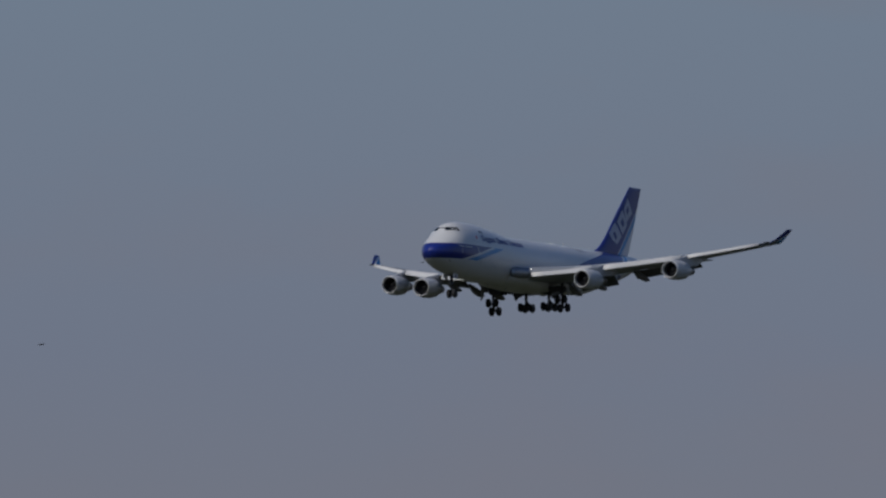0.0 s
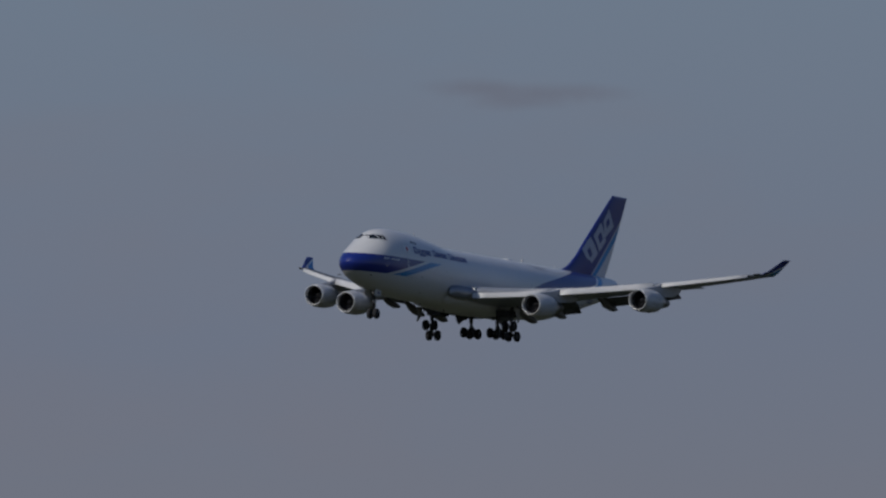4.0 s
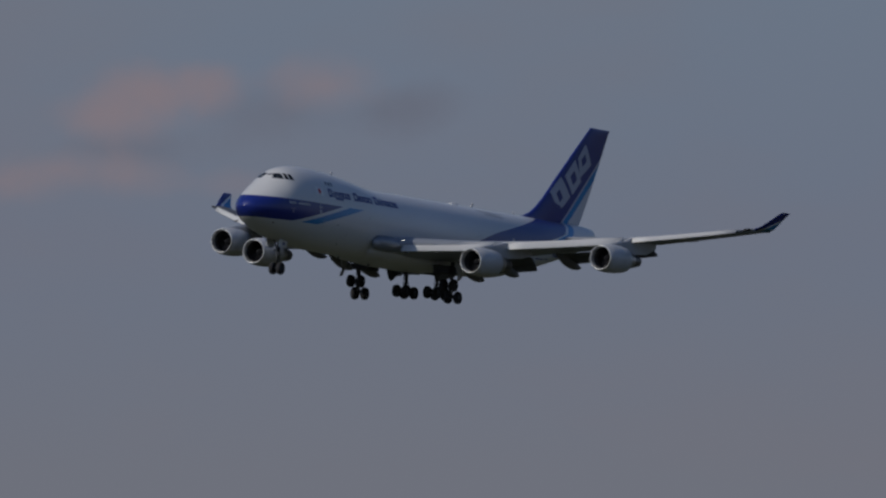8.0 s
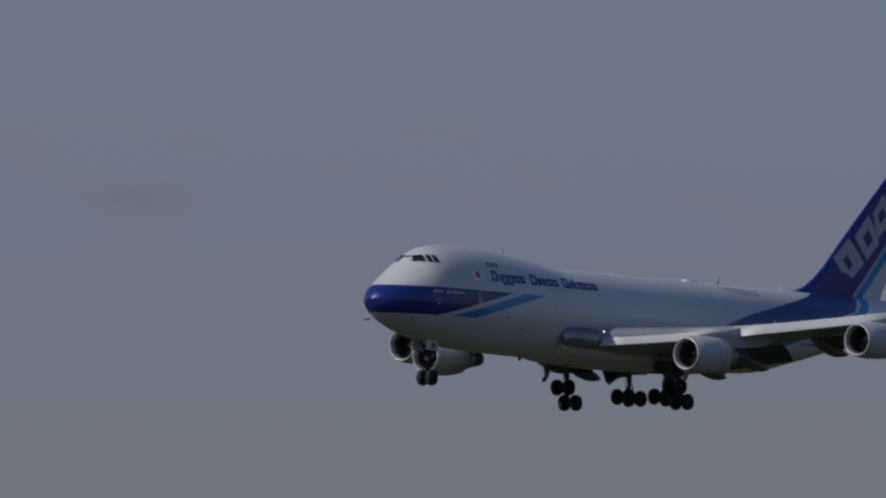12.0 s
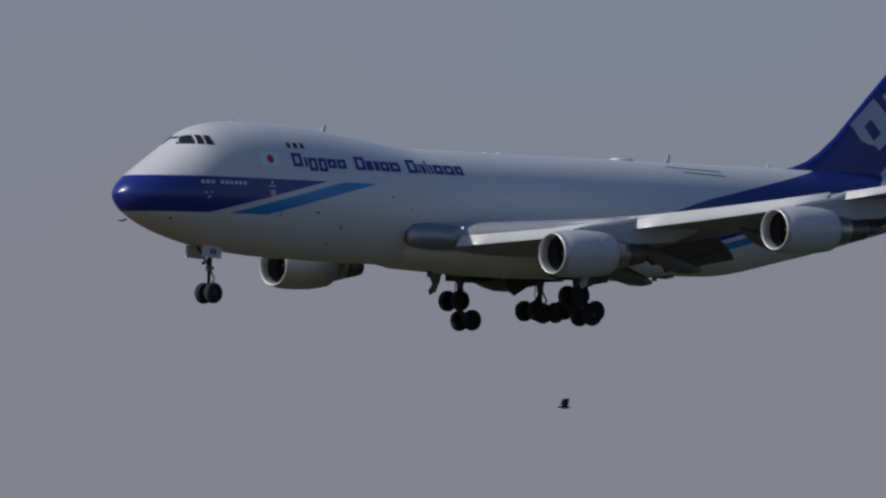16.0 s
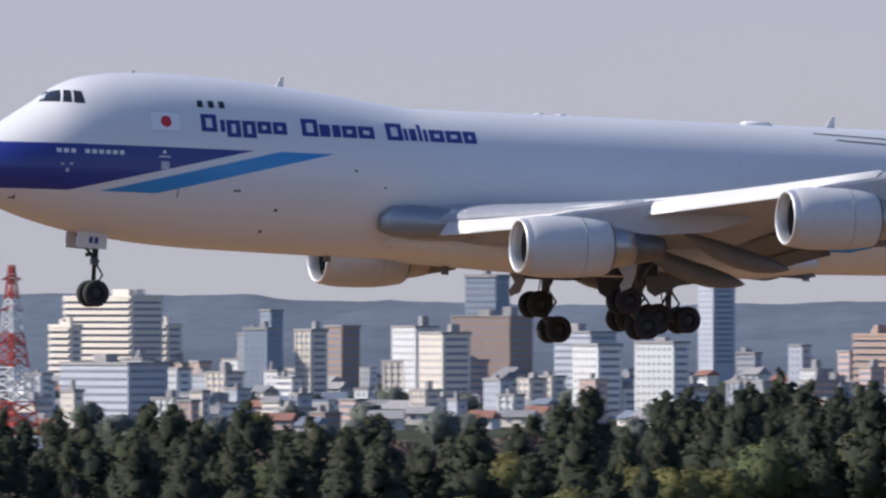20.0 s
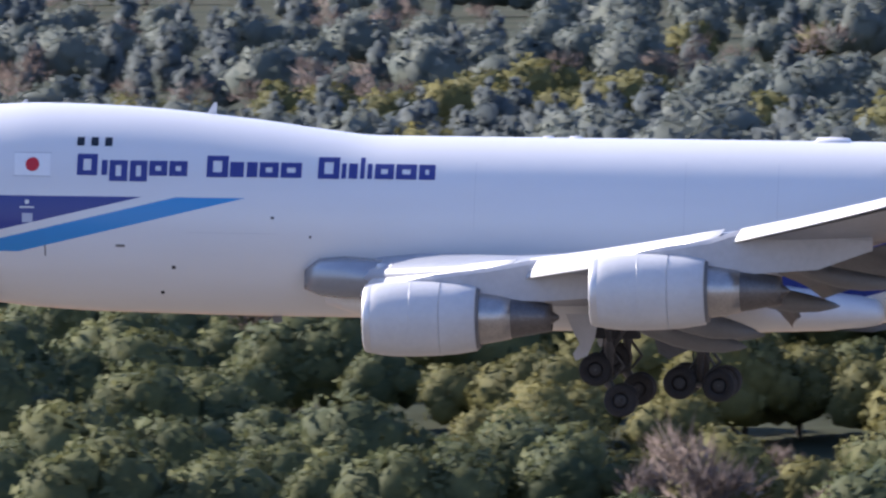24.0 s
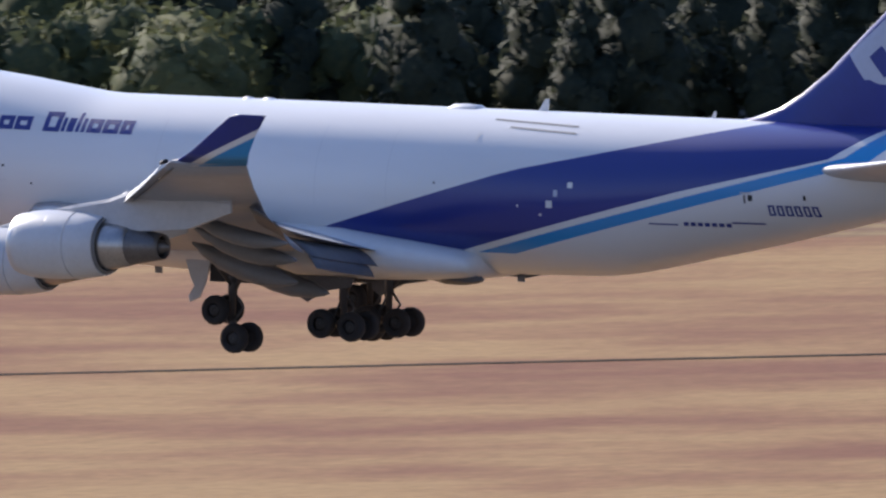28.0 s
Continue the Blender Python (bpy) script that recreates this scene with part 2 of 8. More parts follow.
        df, sc, ln, fo, mu, pu = N("ShaderNodeVectorMath"), N("ShaderNodeVectorMath"), N("ShaderNodeVectorMath"), N("ShaderNodeMapRange"), N("ShaderNodeMath"), N("ShaderNodeMix")
        df.operation, sc.operation, ln.operation = "SUBTRACT", "MULTIPLY", "LENGTH"
        df.inputs[1].default_value, sc.inputs[1].default_value = at, (1 / wide, 1 / wide, 1 / tall)
        ad = N("ShaderNodeMath")
        ad.operation = "MULTIPLY_ADD"
        ad.inputs[1].default_value = 1.9
        fo.interpolation_type = "SMOOTHSTEP"
        fo.inputs["From Min"].default_value, fo.inputs["From Max"].default_value = 0.9, 2.05
        fo.inputs["To Min"].default_value, fo.inputs["To Max"].default_value = much, 0.0
        pu.data_type = "RGBA"
        pu.inputs[7].default_value = (*tone, 1)
        L(co.outputs["Generated"], df.inputs[0]), L(df.outputs[0], sc.inputs[0]), L(sc.outputs[0], ln.inputs[0])
        L(pf.outputs["Fac"], ad.inputs[0]), L(ln.outputs["Value"], ad.inputs[2]), L(ad.outputs[0], fo.inputs["Value"])
        L(fo.outputs[0], pu.inputs[0]), L(last, pu.inputs[6])
        last = pu.outputs[2]
    L(last, bg.inputs[0])
    L(bg.outputs[0], out.inputs[0])


world_sky()


# ---- materials ----
def material(name, colour, rough=0.6, metal=0.0, vary=0.12, scale=1.0, bump=0.0, fine=6.0, per_piece=0.0, spec=0.5):
    """A surface with two scales of variation in its colour and a fine relief; scale: metres of the larger one."""
    m = bpy.data.materials.new(name)
    m.use_nodes = True
    nt = m.node_tree
    p = nt.nodes["Principled BSDF"]
    L, N = nt.links.new, nt.nodes.new
    p.inputs["Roughness"].default_value, p.inputs["Metallic"].default_value, p.inputs["Specular IOR Level"].default_value = rough, metal, spec
    co = N("ShaderNodeTexCoord")
    a, b = N("ShaderNodeTexNoise"), N("ShaderNodeTexNoise")
    a.inputs["Scale"].default_value, a.inputs["Detail"].default_value = 1.0 / scale, 4
    b.inputs["Scale"].default_value, b.inputs["Detail"].default_value = fine / scale, 5
    L(co.outputs["Object"], a.inputs["Vector"]), L(co.outputs["Object"], b.inputs["Vector"])
    add = N("ShaderNodeMath")
    add.operation = "ADD"
    L(a.outputs["Fac"], add.inputs[0]), L(b.outputs["Fac"], add.inputs[1])
    last = add.outputs[0]
    if per_piece:
        geo = N("ShaderNodeNewGeometry")
        mul = N("ShaderNodeMath")
        mul.operation = "MULTIPLY_ADD"
        mul.inputs[1].default_value = per_piece
        L(geo.outputs["Random Per Island"], mul.inputs[0]), L(last, mul.inputs[2])
        last = mul.outputs[0]
    span = N("ShaderNodeMapRange")
    span.inputs["From Min"].default_value, span.inputs["From Max"].default_value = 0.6, 1.4 + per_piece
    span.inputs["To Min"].default_value, span.inputs["To Max"].default_value = 1 - vary, 1 + vary
    L(last, span.inputs["Value"])
    tint = N("ShaderNodeMix")
    tint.data_type, tint.blend_type = "RGBA", "MULTIPLY"
    tint.inputs[0].default_value = 1
    tint.inputs[6].default_value = (*colour, 1)
    L(span.outputs[0], tint.inputs[7])
    L(tint.outputs[2], p.inputs["Base Color"])
    if bump:
        bp = N("ShaderNodeBump")
        bp.inputs["Strength"].default_value, bp.inputs["Distance"].default_value = 0.6, bump
        L(b.outputs["Fac"], bp.inputs["Height"]), L(bp.outputs[0], p.inputs["Normal"])
    return m


def mesh_of(name, verts, faces, mats=(), smooth=False, which=None):
    me = bpy.data.meshes.new(name)
    me.from_pydata(verts, [], faces)
    for m in mats:
        me.materials.append(m)
    if smooth:
        me.polygons.foreach_set("use_smooth", [True] * len(me.polygons))
    if which is not None:
        me.polygons.foreach_set("material_index", which)
    me.update()
    return me


def part(name, me, parent, label=""):
    ob = new(name, me)
    ob.parent = parent
    return tagged(ob, label)


def spline(xs, ys):
    """A smooth curve through the points, that does not overshoot."""
    xs, ys = np.array(xs, float), np.array(ys, float)
    h, d = np.diff(xs), np.diff(ys) / np.diff(xs)
    t = np.zeros(len(xs))
    t[0], t[-1] = d[0], d[-1]
    for i in range(1, len(xs) - 1):
        if d[i - 1] * d[i] > 0:
            w1, w2 = 2 * h[i] + h[i - 1], h[i] + 2 * h[i - 1]
            t[i] = (w1 + w2) / (w1 / d[i - 1] + w2 / d[i])

    def at(x):
        x = min(max(x, xs[0]), xs[-1])
        i = min(int(np.searchsorted(xs, x, "right")) - 1, len(xs) - 2)
        s = (x - xs[i]) / h[i]
        return float((2 * s**3 - 3 * s**2 + 1) * ys[i] + (s**3 - 2 * s**2 + s) * h[i] * t[i] + (-2 * s**3 + 3 * s**2) * ys[i + 1] + (s**3 - s**2) * h[i] * t[i + 1])
    return at


def loft(rings, close_ends=True, flip=False):
    """Verts and faces of a skin over closed rings of equal length."""
    n = len(rings[0])
    verts = [tuple(v) for ring in rings for v in ring]
    faces = []
    for i in range(len(rings) - 1):
        for j in range(n):
            k = (j + 1) % n
            f = (i * n + j, i * n + k, (i + 1) * n + k, (i + 1) * n + j)
            faces.append(f[::-1] if flip else f)
    if close_ends:
        a, b = tuple(range(n))[::-1], tuple(range((len(rings) - 1) * n, len(rings) * n))
        faces += [a[::-1], b[::-1]] if flip else [a, b]
    return verts, faces


def tube(points, radii, n=12):
    """A round skin along a line of points, with a radius at each."""
    pts = [Vector(p) for p in points]
    rings = []
    for i, p in enumerate(pts):
        way = (pts[min(i + 1, len(pts) - 1)] - pts[max(i - 1, 0)]).normalized()
        side = way.cross(Vector((0, 0, 1)) if abs(way.z) < 0.9 else Vector((1, 0, 0))).normalized()
        up = side.cross(way)
        rings.append([p + radii[i] * (math.cos(2 * math.pi * k / n) * side + math.sin(2 * math.pi * k / n) * up) for k in range(n)])
    return loft(rings)


def box(x0, x1, y0, y1, z0, z1):
    v = [(x, y, z) for x in (x0, x1) for y in (y0, y1) for z in (z0, z1)]
    return v, [(0, 1, 3, 2), (4, 6, 7, 5), (0, 4, 5, 1), (2, 3, 7, 6), (0, 2, 6, 4), (1, 5, 7, 3)]


def joined(*pieces):
    verts, faces = [], []
    for v, f in pieces:
        o = len(verts)
        verts += [tuple(p) for p in v]
        faces += [tuple(i + o for i in q) for q in f]
    return verts, faces


def moved(piece, m):
    return [tuple(m @ Vector(v)) for v in piece[0]], piece[1]


# ---- the airplane: nose at x = 0, tail towards +x, port side towards -y ----
FX = (0.0, 0.25, 0.6, 1.0, 2.0, 3.0, 4.0, 5.0, 6.0, 7.5, 9.5, 12.0, 14.0, 16.0, 18.0, 20.0, 22.2, 30.0, 46.0, 52.0, 58.0, 63.0, 66.0, 66.7)
top_of = spline(FX, (5.5, 6.0, 6.35, 6.65, 7.3, 7.95, 8.6, 9.3, 9.7, 9.95, 10.05, 10.0, 9.88, 9.7, 9.48, 9.22, 9.0, 9.02, 9.05, 9.06, 9.06, 9.06, 8.95, 8.72))
low_of = spline(FX, (5.5, 5.0, 4.65, 4.35, 3.85, 3.45, 3.15, 2.9, 2.7, 2.5, 2.3, 2.18, 2.15, 2.12, 2.1, 2.1, 2.1, 2.1, 2.34, 3.42, 4.83, 6.15, 7.25, 7.62))
wide_of = spline(FX, (0.02, 0.72, 1.15, 1.5, 2.1, 2.5, 2.78, 2.97, 3.1, 3.2, 3.25, 3.25, 3.25, 3.25, 3.25, 3.25, 3.25, 3.25, 3.25, 3.05, 2.4, 1.62, 0.95, 0.62))
mid_of = spline(FX, (5.5, 5.5, 5.5, 5.5, 5.5, 5.5, 5.5, 5.5, 5.5, 5.5, 5.5, 5.5, 5.5, 5.5, 5.5, 5.5, 5.5, 5.5, 5.55, 6.05, 6.8, 7.5, 8.05, 8.18))


def side_of(x, z):
    """Half the body's width at a station and a height."""
    m = mid_of(x)
    h = (top_of(x) - m) if z > m else (m - low_of(x))
    return wide_of(x) * math.sqrt(max(0.0, 1 - min(1.0, ((z - m) / max(h, 1e-3)) ** 2)))


def painted(name):
    """White gloss paint with the livery's blue and light blue bands; the body's own x and z say where the bands run."""
    m = bpy.data.materials.new(name)
    m.use_nodes = True
    nt = m.node_tree
    p = nt.nodes["Principled BSDF"]
    p.inputs["Roughness"].default_value, p.inputs["Coat Weight"].default_value, p.inputs["Coat Roughness"].default_value = 0.32, 0.35, 0.08
    L, N = nt.links.new, nt.nodes.new
    co, sep = N("ShaderNodeTexCoord"), N("ShaderNodeSeparateXYZ")
    L(co.outputs["Object"], sep.inputs[0])

    def op(kind, a, b):
        n = N("ShaderNodeMath")
        n.operation = kind
        for i, v in enumerate((a, b)):
            if isinstance(v, (int, float)):
                n.inputs[i].default_value = v
            else:
                L(v, n.inputs[i])
        return n.outputs[0]

    def op2(a, k, c):
        n = N("ShaderNodeMath")
        n.operation = "MULTIPLY_ADD"
        L(a, n.inputs[0])
        n.inputs[1].default_value, n.inputs[2].default_value = k, c
        return n.outputs[0]

    def above(x0, z0, x1, z1):
        k = (z1 - z0) / (x1 - x0)
        return op("GREATER_THAN", op("SUBTRACT", sep.outputs[2], op2(sep.outputs[0], k, z0 - k * x0)), 0.0)

    def below(*a):
        return op("SUBTRACT", 1.0, above(*a))

    def every(*masks):
        r = masks[0]
        for v in masks[1:]:
            r = op("MULTIPLY", r, v)
        return r

    ahead, aft = op("LESS_THAN", sep.outputs[0], 26.0), op("GREATER_THAN", sep.outputs[0], 26.0)
    band = every(above(0, 4.48, 20, 4.52), below(0, 6.58, 20, 6.64), ahead)
    dark = every(band, above(4.75, 4.5, 13.55, 6.64))
    cyan = every(band, below(6.15, 4.5, 14.8, 6.64), above(8.85, 4.5, 17.4, 6.64))
    tail_low = every(aft, above(20, 3.2, 60, 3.25))
    either = lambda a, b: op("MAXIMUM", a, b)
    dark2 = every(tail_low, below(38.5, 5.4, 51.9, 8.95), below(30.2, 2.8, 40.8, 5.95), below(45.0, 7.05, 54.6, 9.06), either(above(40.6, 3.25, 51.4, 6.15), above(51.4, 6.15, 58.8, 7.9)), above(57.6, 7.45, 60.1, 9.1))
    cyan2 = every(tail_low, either(below(41.5, 3.25, 51.46, 5.88), below(58.1, 7.35, 60.5, 9.1)), above(43.3, 3.25, 53.8, 6.03), above(59.0, 7.0, 61.6, 9.1))
    base = N("ShaderNodeMix")
    base.data_type = "RGBA"
    nz = N("ShaderNodeTexNoise")
    nz.inputs["Scale"].default_value, nz.inputs["Detail"].default_value = 0.35, 6
    mp = N("ShaderNodeMapping")
    mp.inputs["Scale"].default_value = (0.5, 2.0, 3.0)
    L(co.outputs["Object"], mp.inputs[0]), L(mp.outputs[0], nz.inputs["Vector"]), L(nz.outputs["Fac"], base.inputs[0])
    base.inputs[6].default_value, base.inputs[7].default_value = (0.645, 0.64, 0.63, 1), (0.71, 0.71, 0.705, 1)
    last = base.outputs[2]
    for mask, colour in ((dark, BLUE), (cyan, CYAN), (dark2, BLUE), (cyan2, CYAN)):
        mx = N("ShaderNodeMix")
        mx.data_type = "RGBA"
        mx.inputs[7].default_value = (*colour, 1)
        L(mask, mx.inputs[0]), L(last, mx.inputs[6])
        last = mx.outputs[2]
    L(last, p.inputs["Base Color"])
    bp, fine = N("ShaderNodeBump"), N("ShaderNodeTexNoise")
    fine.inputs["Scale"].default_value = 1.2
    bp.inputs["Strength"].default_value, bp.inputs["Distance"].default_value = 0.12, 0.01
    L(co.outputs["Object"], fine.inputs["Vector"]), L(fine.outputs["Fac"], bp.inputs["Height"]), L(bp.outputs[0], p.inputs["Normal"])
    return m


BLUE, CYAN = (0.012, 0.026, 0.20), (0.012, 0.235, 0.54)
M_SKIN = painted("livery_paint")
M_WHITE = material("white_paint", (0.66, 0.655, 0.645), 0.35, vary=0.05, scale=2.5)
M_GREY = material("light_grey_paint", (0.46, 0.46, 0.47), 0.42, vary=0.1, scale=1.5)
M_DARKGREY = material("grey_fairing_paint", (0.15, 0.147, 0.145), 0.45, vary=0.12, scale=1.0)
M_LOGO = material("pale_grey_paint", (0.42, 0.45, 0.55), 0.4, vary=0.05, scale=1.0)
M_LIP = material("polished_lip_metal", (0.6, 0.6, 0.6), 0.45, 0.6, 0.05, 0.6)
M_STEEL = material("bare_exhaust_metal", (0.42, 0.40, 0.38), 0.34, 0.9, 0.2, 0.5)
M_HOT = material("heat_darkened_metal", (0.16, 0.15, 0.145), 0.45, 0.8, 0.25, 0.5)
M_WINGGREY = material("wing_grey_paint", (0.275, 0.295, 0.335), 0.42, vary=0.14, scale=1.6)
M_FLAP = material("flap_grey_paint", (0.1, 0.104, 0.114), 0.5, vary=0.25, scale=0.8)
M_UNDERWING = material("dark_underwing_paint", (0.092, 0.096, 0.106), 0.55, vary=0.2, scale=1.2)
M_SEAM = material("faint_seam_paint", (0.56, 0.56, 0.565), 0.4, vary=0.06, scale=1.0)
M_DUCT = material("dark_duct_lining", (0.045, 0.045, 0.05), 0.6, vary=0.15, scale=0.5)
M_COWL = material("white_cowl_paint", (0.55, 0.55, 0.55), 0.35, vary=0.07, scale=1.2)
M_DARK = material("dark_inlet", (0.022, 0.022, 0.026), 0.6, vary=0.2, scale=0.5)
M_TYRE = material("tyre_rubber", (0.022, 0.022, 0.025), 0.9, vary=0.25, scale=0.3)
# near-black metal: the shade on the wheels is put into this colour
M_RIM = material("wheel_metal", (0.032, 0.033, 0.037), 0.5, 0.4, 0.15, 0.2)
M_STRUT = material("strut_metal", (0.09, 0.09, 0.095), 0.45, 0.4, 0.2, 0.3)
M_LAMP = material("lit_lamp_lens", (0.9, 0.9, 0.85), 0.3, vary=0.02, scale=0.5)
M_LAMP.node_tree.nodes["Principled BSDF"].inputs["Emission Color"].default_value = (1.0, 0.9, 0.74, 1)
M_LAMP.node_tree.nodes["Principled BSDF"].inputs["Emission Strength"].default_value = 6.0
M_GLASS = material("cockpit_glass", (0.02, 0.024, 0.03), 0.08, vary=0.05, scale=1.0)
M_RED = material("red_paint", (0.55, 0.02, 0.03), 0.45, vary=0.05, scale=0.5)
M_INK = material("dark_lettering_paint", (0.028, 0.04, 0.2), 0.5, vary=0.08, scale=0.5)
M_WELL = material("wheel_well_shade", (0.035, 0.036, 0.04), 0.8, vary=0.3, scale=0.6)



def body_mesh():
    xs = [0.0, 0.05, 0.12, 0.25, 0.42, 0.6, 0.8] + [1 + 0.3 * i for i in range(28)] + [9.6 + 0.7 * i for i in range(19)] + [23 + 1.2 * i for i in range(19)] + [45.8 + 0.7 * i for i in range(33)]
    xs = [x for x in xs if x < 66.4] + [66.4, 66.6, 66.7]
    n, rings = 72, []
    for x in xs:
        t, l, w, m = top_of(x), low_of(x), wide_of(x), mid_of(x)
        ring = []
        for k in range(n):
            a = 2 * math.pi * k / n
            h = (t - m) if math.sin(a) > 0 else (m - l)
            ring.append((x, w * math.cos(a), m + h * math.sin(a)))
        rings.append(ring)
    return mesh_of("fuselage", *loft(rings, flip=True), [M_SKIN], True)


def foil(chord, thick, camber=0.0, n=14):
    """A closed airfoil in (x, z), from the trailing edge over the top to the front and back below."""
    pts = []
    xs = [0.5 * (1 + math.cos(math.pi * i / n)) for i in range(n + 1)]
    for side in (1, -1):
        for u in (xs if side > 0 else xs[::-1][1:-1]):
            y = 5 * thick * (0.2969 * math.sqrt(u) - 0.126 * u - 0.3516 * u * u + 0.2843 * u**3 - 0.1036 * u**4)
            pts.append((u * chord, (side * y + camber * 4 * u * (1 - u)) * chord))
    return pts


def wing_z(s):
    return 3.5 + 0.09 * (s - 3.2) + 0.0028 * (s - 3.2) ** 2


lead_of = spline((0.0, 3.2, 12.2, 21.5, 31.0), (17.8, 20.8, 28.5, 36.6, 44.8))
trail_of = spline((0.0, 3.2, 8.0, 12.2, 21.5, 31.0), (36.9, 37.2, 37.5, 38.3, 43.0, 48.4))


def wing_mesh(sign):
    rings = []
    for s in (1.5, 3.2, 5, 7.5, 10, 12.2, 15, 18, 21.5, 25, 28, 31.0):
        a, b = lead_of(s), trail_of(s)
        th = np.interp(s, (3, 12, 31), (0.125, 0.095, 0.08))
        tw = np.interp(s, (3, 31), (2.0, -1.5))
        ring = []
        for u, v in foil(b - a, th, 0.012):
            ring.append((a + u, sign * s, wing_z(s) + v - (u - 0.3 * (b - a)) * math.tan(radians(tw))))
        rings.append(ring)
    verts, faces = loft(rings, flip=sign < 0)
    which = []
    for f in faces:   # the outer panel's lower side takes a darker grey
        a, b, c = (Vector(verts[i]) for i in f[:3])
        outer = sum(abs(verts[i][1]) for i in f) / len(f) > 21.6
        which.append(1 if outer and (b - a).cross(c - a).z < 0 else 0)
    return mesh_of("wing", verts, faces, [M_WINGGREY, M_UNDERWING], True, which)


def slab(sign, s0, s1, chord0, chord1, ahead, z_off, drop, thick=0.1, mat=None, camber=0.05, at="lead", n=5):
    """A slat or flap: a thin foil along the wing's front or rear edge, turned down by drop degrees."""
    rings = []
    for i in range(n + 1):
        s = s0 + (s1 - s0) * i / n
        c = chord0 + (chord1 - chord0) * i / n
        x0 = (lead_of(s) if at == "lead" else trail_of(s)) + ahead
        ring = []
        for u, v in foil(c, thick, camber, 8):
            if at == "lead":
                u0, v0 = u - c, v      # hinge at the rear
            else:
                u0, v0 = u, v
            k = radians(drop if at == "trail" else -drop)
            ring.append((x0 + (c if at == "lead" else 0) + u0 * math.cos(k) + v0 * math.sin(k), sign * s, wing_z(s) + z_off - u0 * math.sin(k) + v0 * math.cos(k)))
        rings.append(ring)
    return mesh_of("slab", *loft(rings, flip=sign < 0), [mat or M_WHITE], True)


def turned(profile, n=40, x0=0.0):
    """A body of revolution about x from (x, radius) rows."""
    rings = [[(x0 + x, r * math.cos(2 * math.pi * k / n), r * math.sin(2 * math.pi * k / n)) for k in range(n)] for x, r in profile]
    return loft(rings, False, True)


def engine(plane, x, y, z):
    eng = new("engine", None)
    eng.parent, eng.location = plane, (x, y, z)
    eng.rotation_euler = (0, radians(-1.5), radians(-1.5 if y < 0 else 1.5))
    part("cowl", mesh_of("cowl", *turned([(0.16, 1.2), (0.3, 1.27), (0.6, 1.335), (1.1, 1.385), (1.8, 1.4), (2.6, 1.385), (3.4, 1.33), (4.15, 1.22), (4.2, 1.19), (4.1, 1.1)]), [M_COWL], True), eng, "white painted fan cowl")
    for xr in (1.75, 2.85):
        part("panel_joint", mesh_of("panel_joint", *turned([(xr, 1.39), (xr, 1.402 - 0.017 * (xr > 2)), (xr + 0.03, 1.402 - 0.017 * (xr > 2)), (xr + 0.03, 1.37)]), [M_COWL], True), eng)
    part("inlet_lip", mesh_of("inlet_lip", *turned([(0.55, 1.04), (0.3, 1.045), (0.12, 1.075), (0.03, 1.12), (0.0, 1.16), (0.03, 1.205), (0.1, 1.235), (0.2, 1.262), (0.3, 1.274)]), [M_LIP], True), eng, "polished metal inlet lip")
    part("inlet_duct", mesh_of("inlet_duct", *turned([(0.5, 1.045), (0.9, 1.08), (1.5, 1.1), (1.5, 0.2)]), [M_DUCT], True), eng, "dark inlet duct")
    blades = []
    for k in range(38):
        a = 2 * math.pi * k / 38
        c, s = math.cos(a), math.sin(a)
        v = [(1.30, -0.05, 0.3), (1.42, 0.05, 0.3), (1.46, 0.16, 1.07), (1.26, -0.02, 1.07)]
        blades.append(([(p[0], p[1] * c - p[2] * s, p[1] * s + p[2] * c) for p in v], [(0, 1, 2, 3)]))
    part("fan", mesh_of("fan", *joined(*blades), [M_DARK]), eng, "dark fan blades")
    part("spinner", mesh_of("spinner", *turned([(0.8, 0.01), (0.88, 0.1), (1.05, 0.22), (1.3, 0.32)], 20), [M_RIM], True), eng, "grey fan spinner")
    part("fan_nozzle", mesh_of("fan_nozzle", *turned([(4.05, 1.17), (4.3, 1.13), (4.32, 1.1), (4.2, 0.98)]), [M_DARKGREY], True), eng, "dark nozzle ring")
    part("core_cowl", mesh_of("core_cowl", *turned([(3.9, 0.98), (4.4, 0.96), (5.0, 0.87), (5.45, 0.78), (5.47, 0.74)]), [M_STEEL], True), eng, "bare metal core cowl")
    part("exhaust_nozzle", mesh_of("exhaust_nozzle", *turned([(5.4, 0.76), (5.9, 0.69), (6.7, 0.56), (6.95, 0.515), (6.95, 0.47), (6.6, 0.45)]), [M_HOT], True), eng, "heat-darkened exhaust nozzle")
    part("exhaust_cone", mesh_of("exhaust_cone", *turned([(6.3, 0.4), (6.9, 0.28), (7.2, 0.08), (7.25, 0.01)], 20), [M_HOT], True), eng)
    # pylon up to the wing
    s = abs(y)
    up = wing_z(s) - z
    back = lead_of(s) - x
    rings = []
    for u, zl, zh, w in ((1.6, 1.3, 1.42, 0.08), (2.6, 1.1, 1.62, 0.22), (4.4, 0.7, up * 0.62 + 0.55, 0.26), (back + 0.6, 0.6, up + 0.12, 0.26), (back + 3.2, 0.75, up - 0.1, 0.22), (back + 5.2, up - 0.75, up - 0.25, 0.06)):
        rings.append([(u, w, zl), (u, w, zh - 0.15), (u, 0.6 * w, zh), (u, -0.6 * w, zh), (u, -w, zh - 0.15), (u, -w, zl)])
    part("pylon", mesh_of("pylon", *loft(rings), [M_GREY]), eng, "grey engine pylon")
    return eng


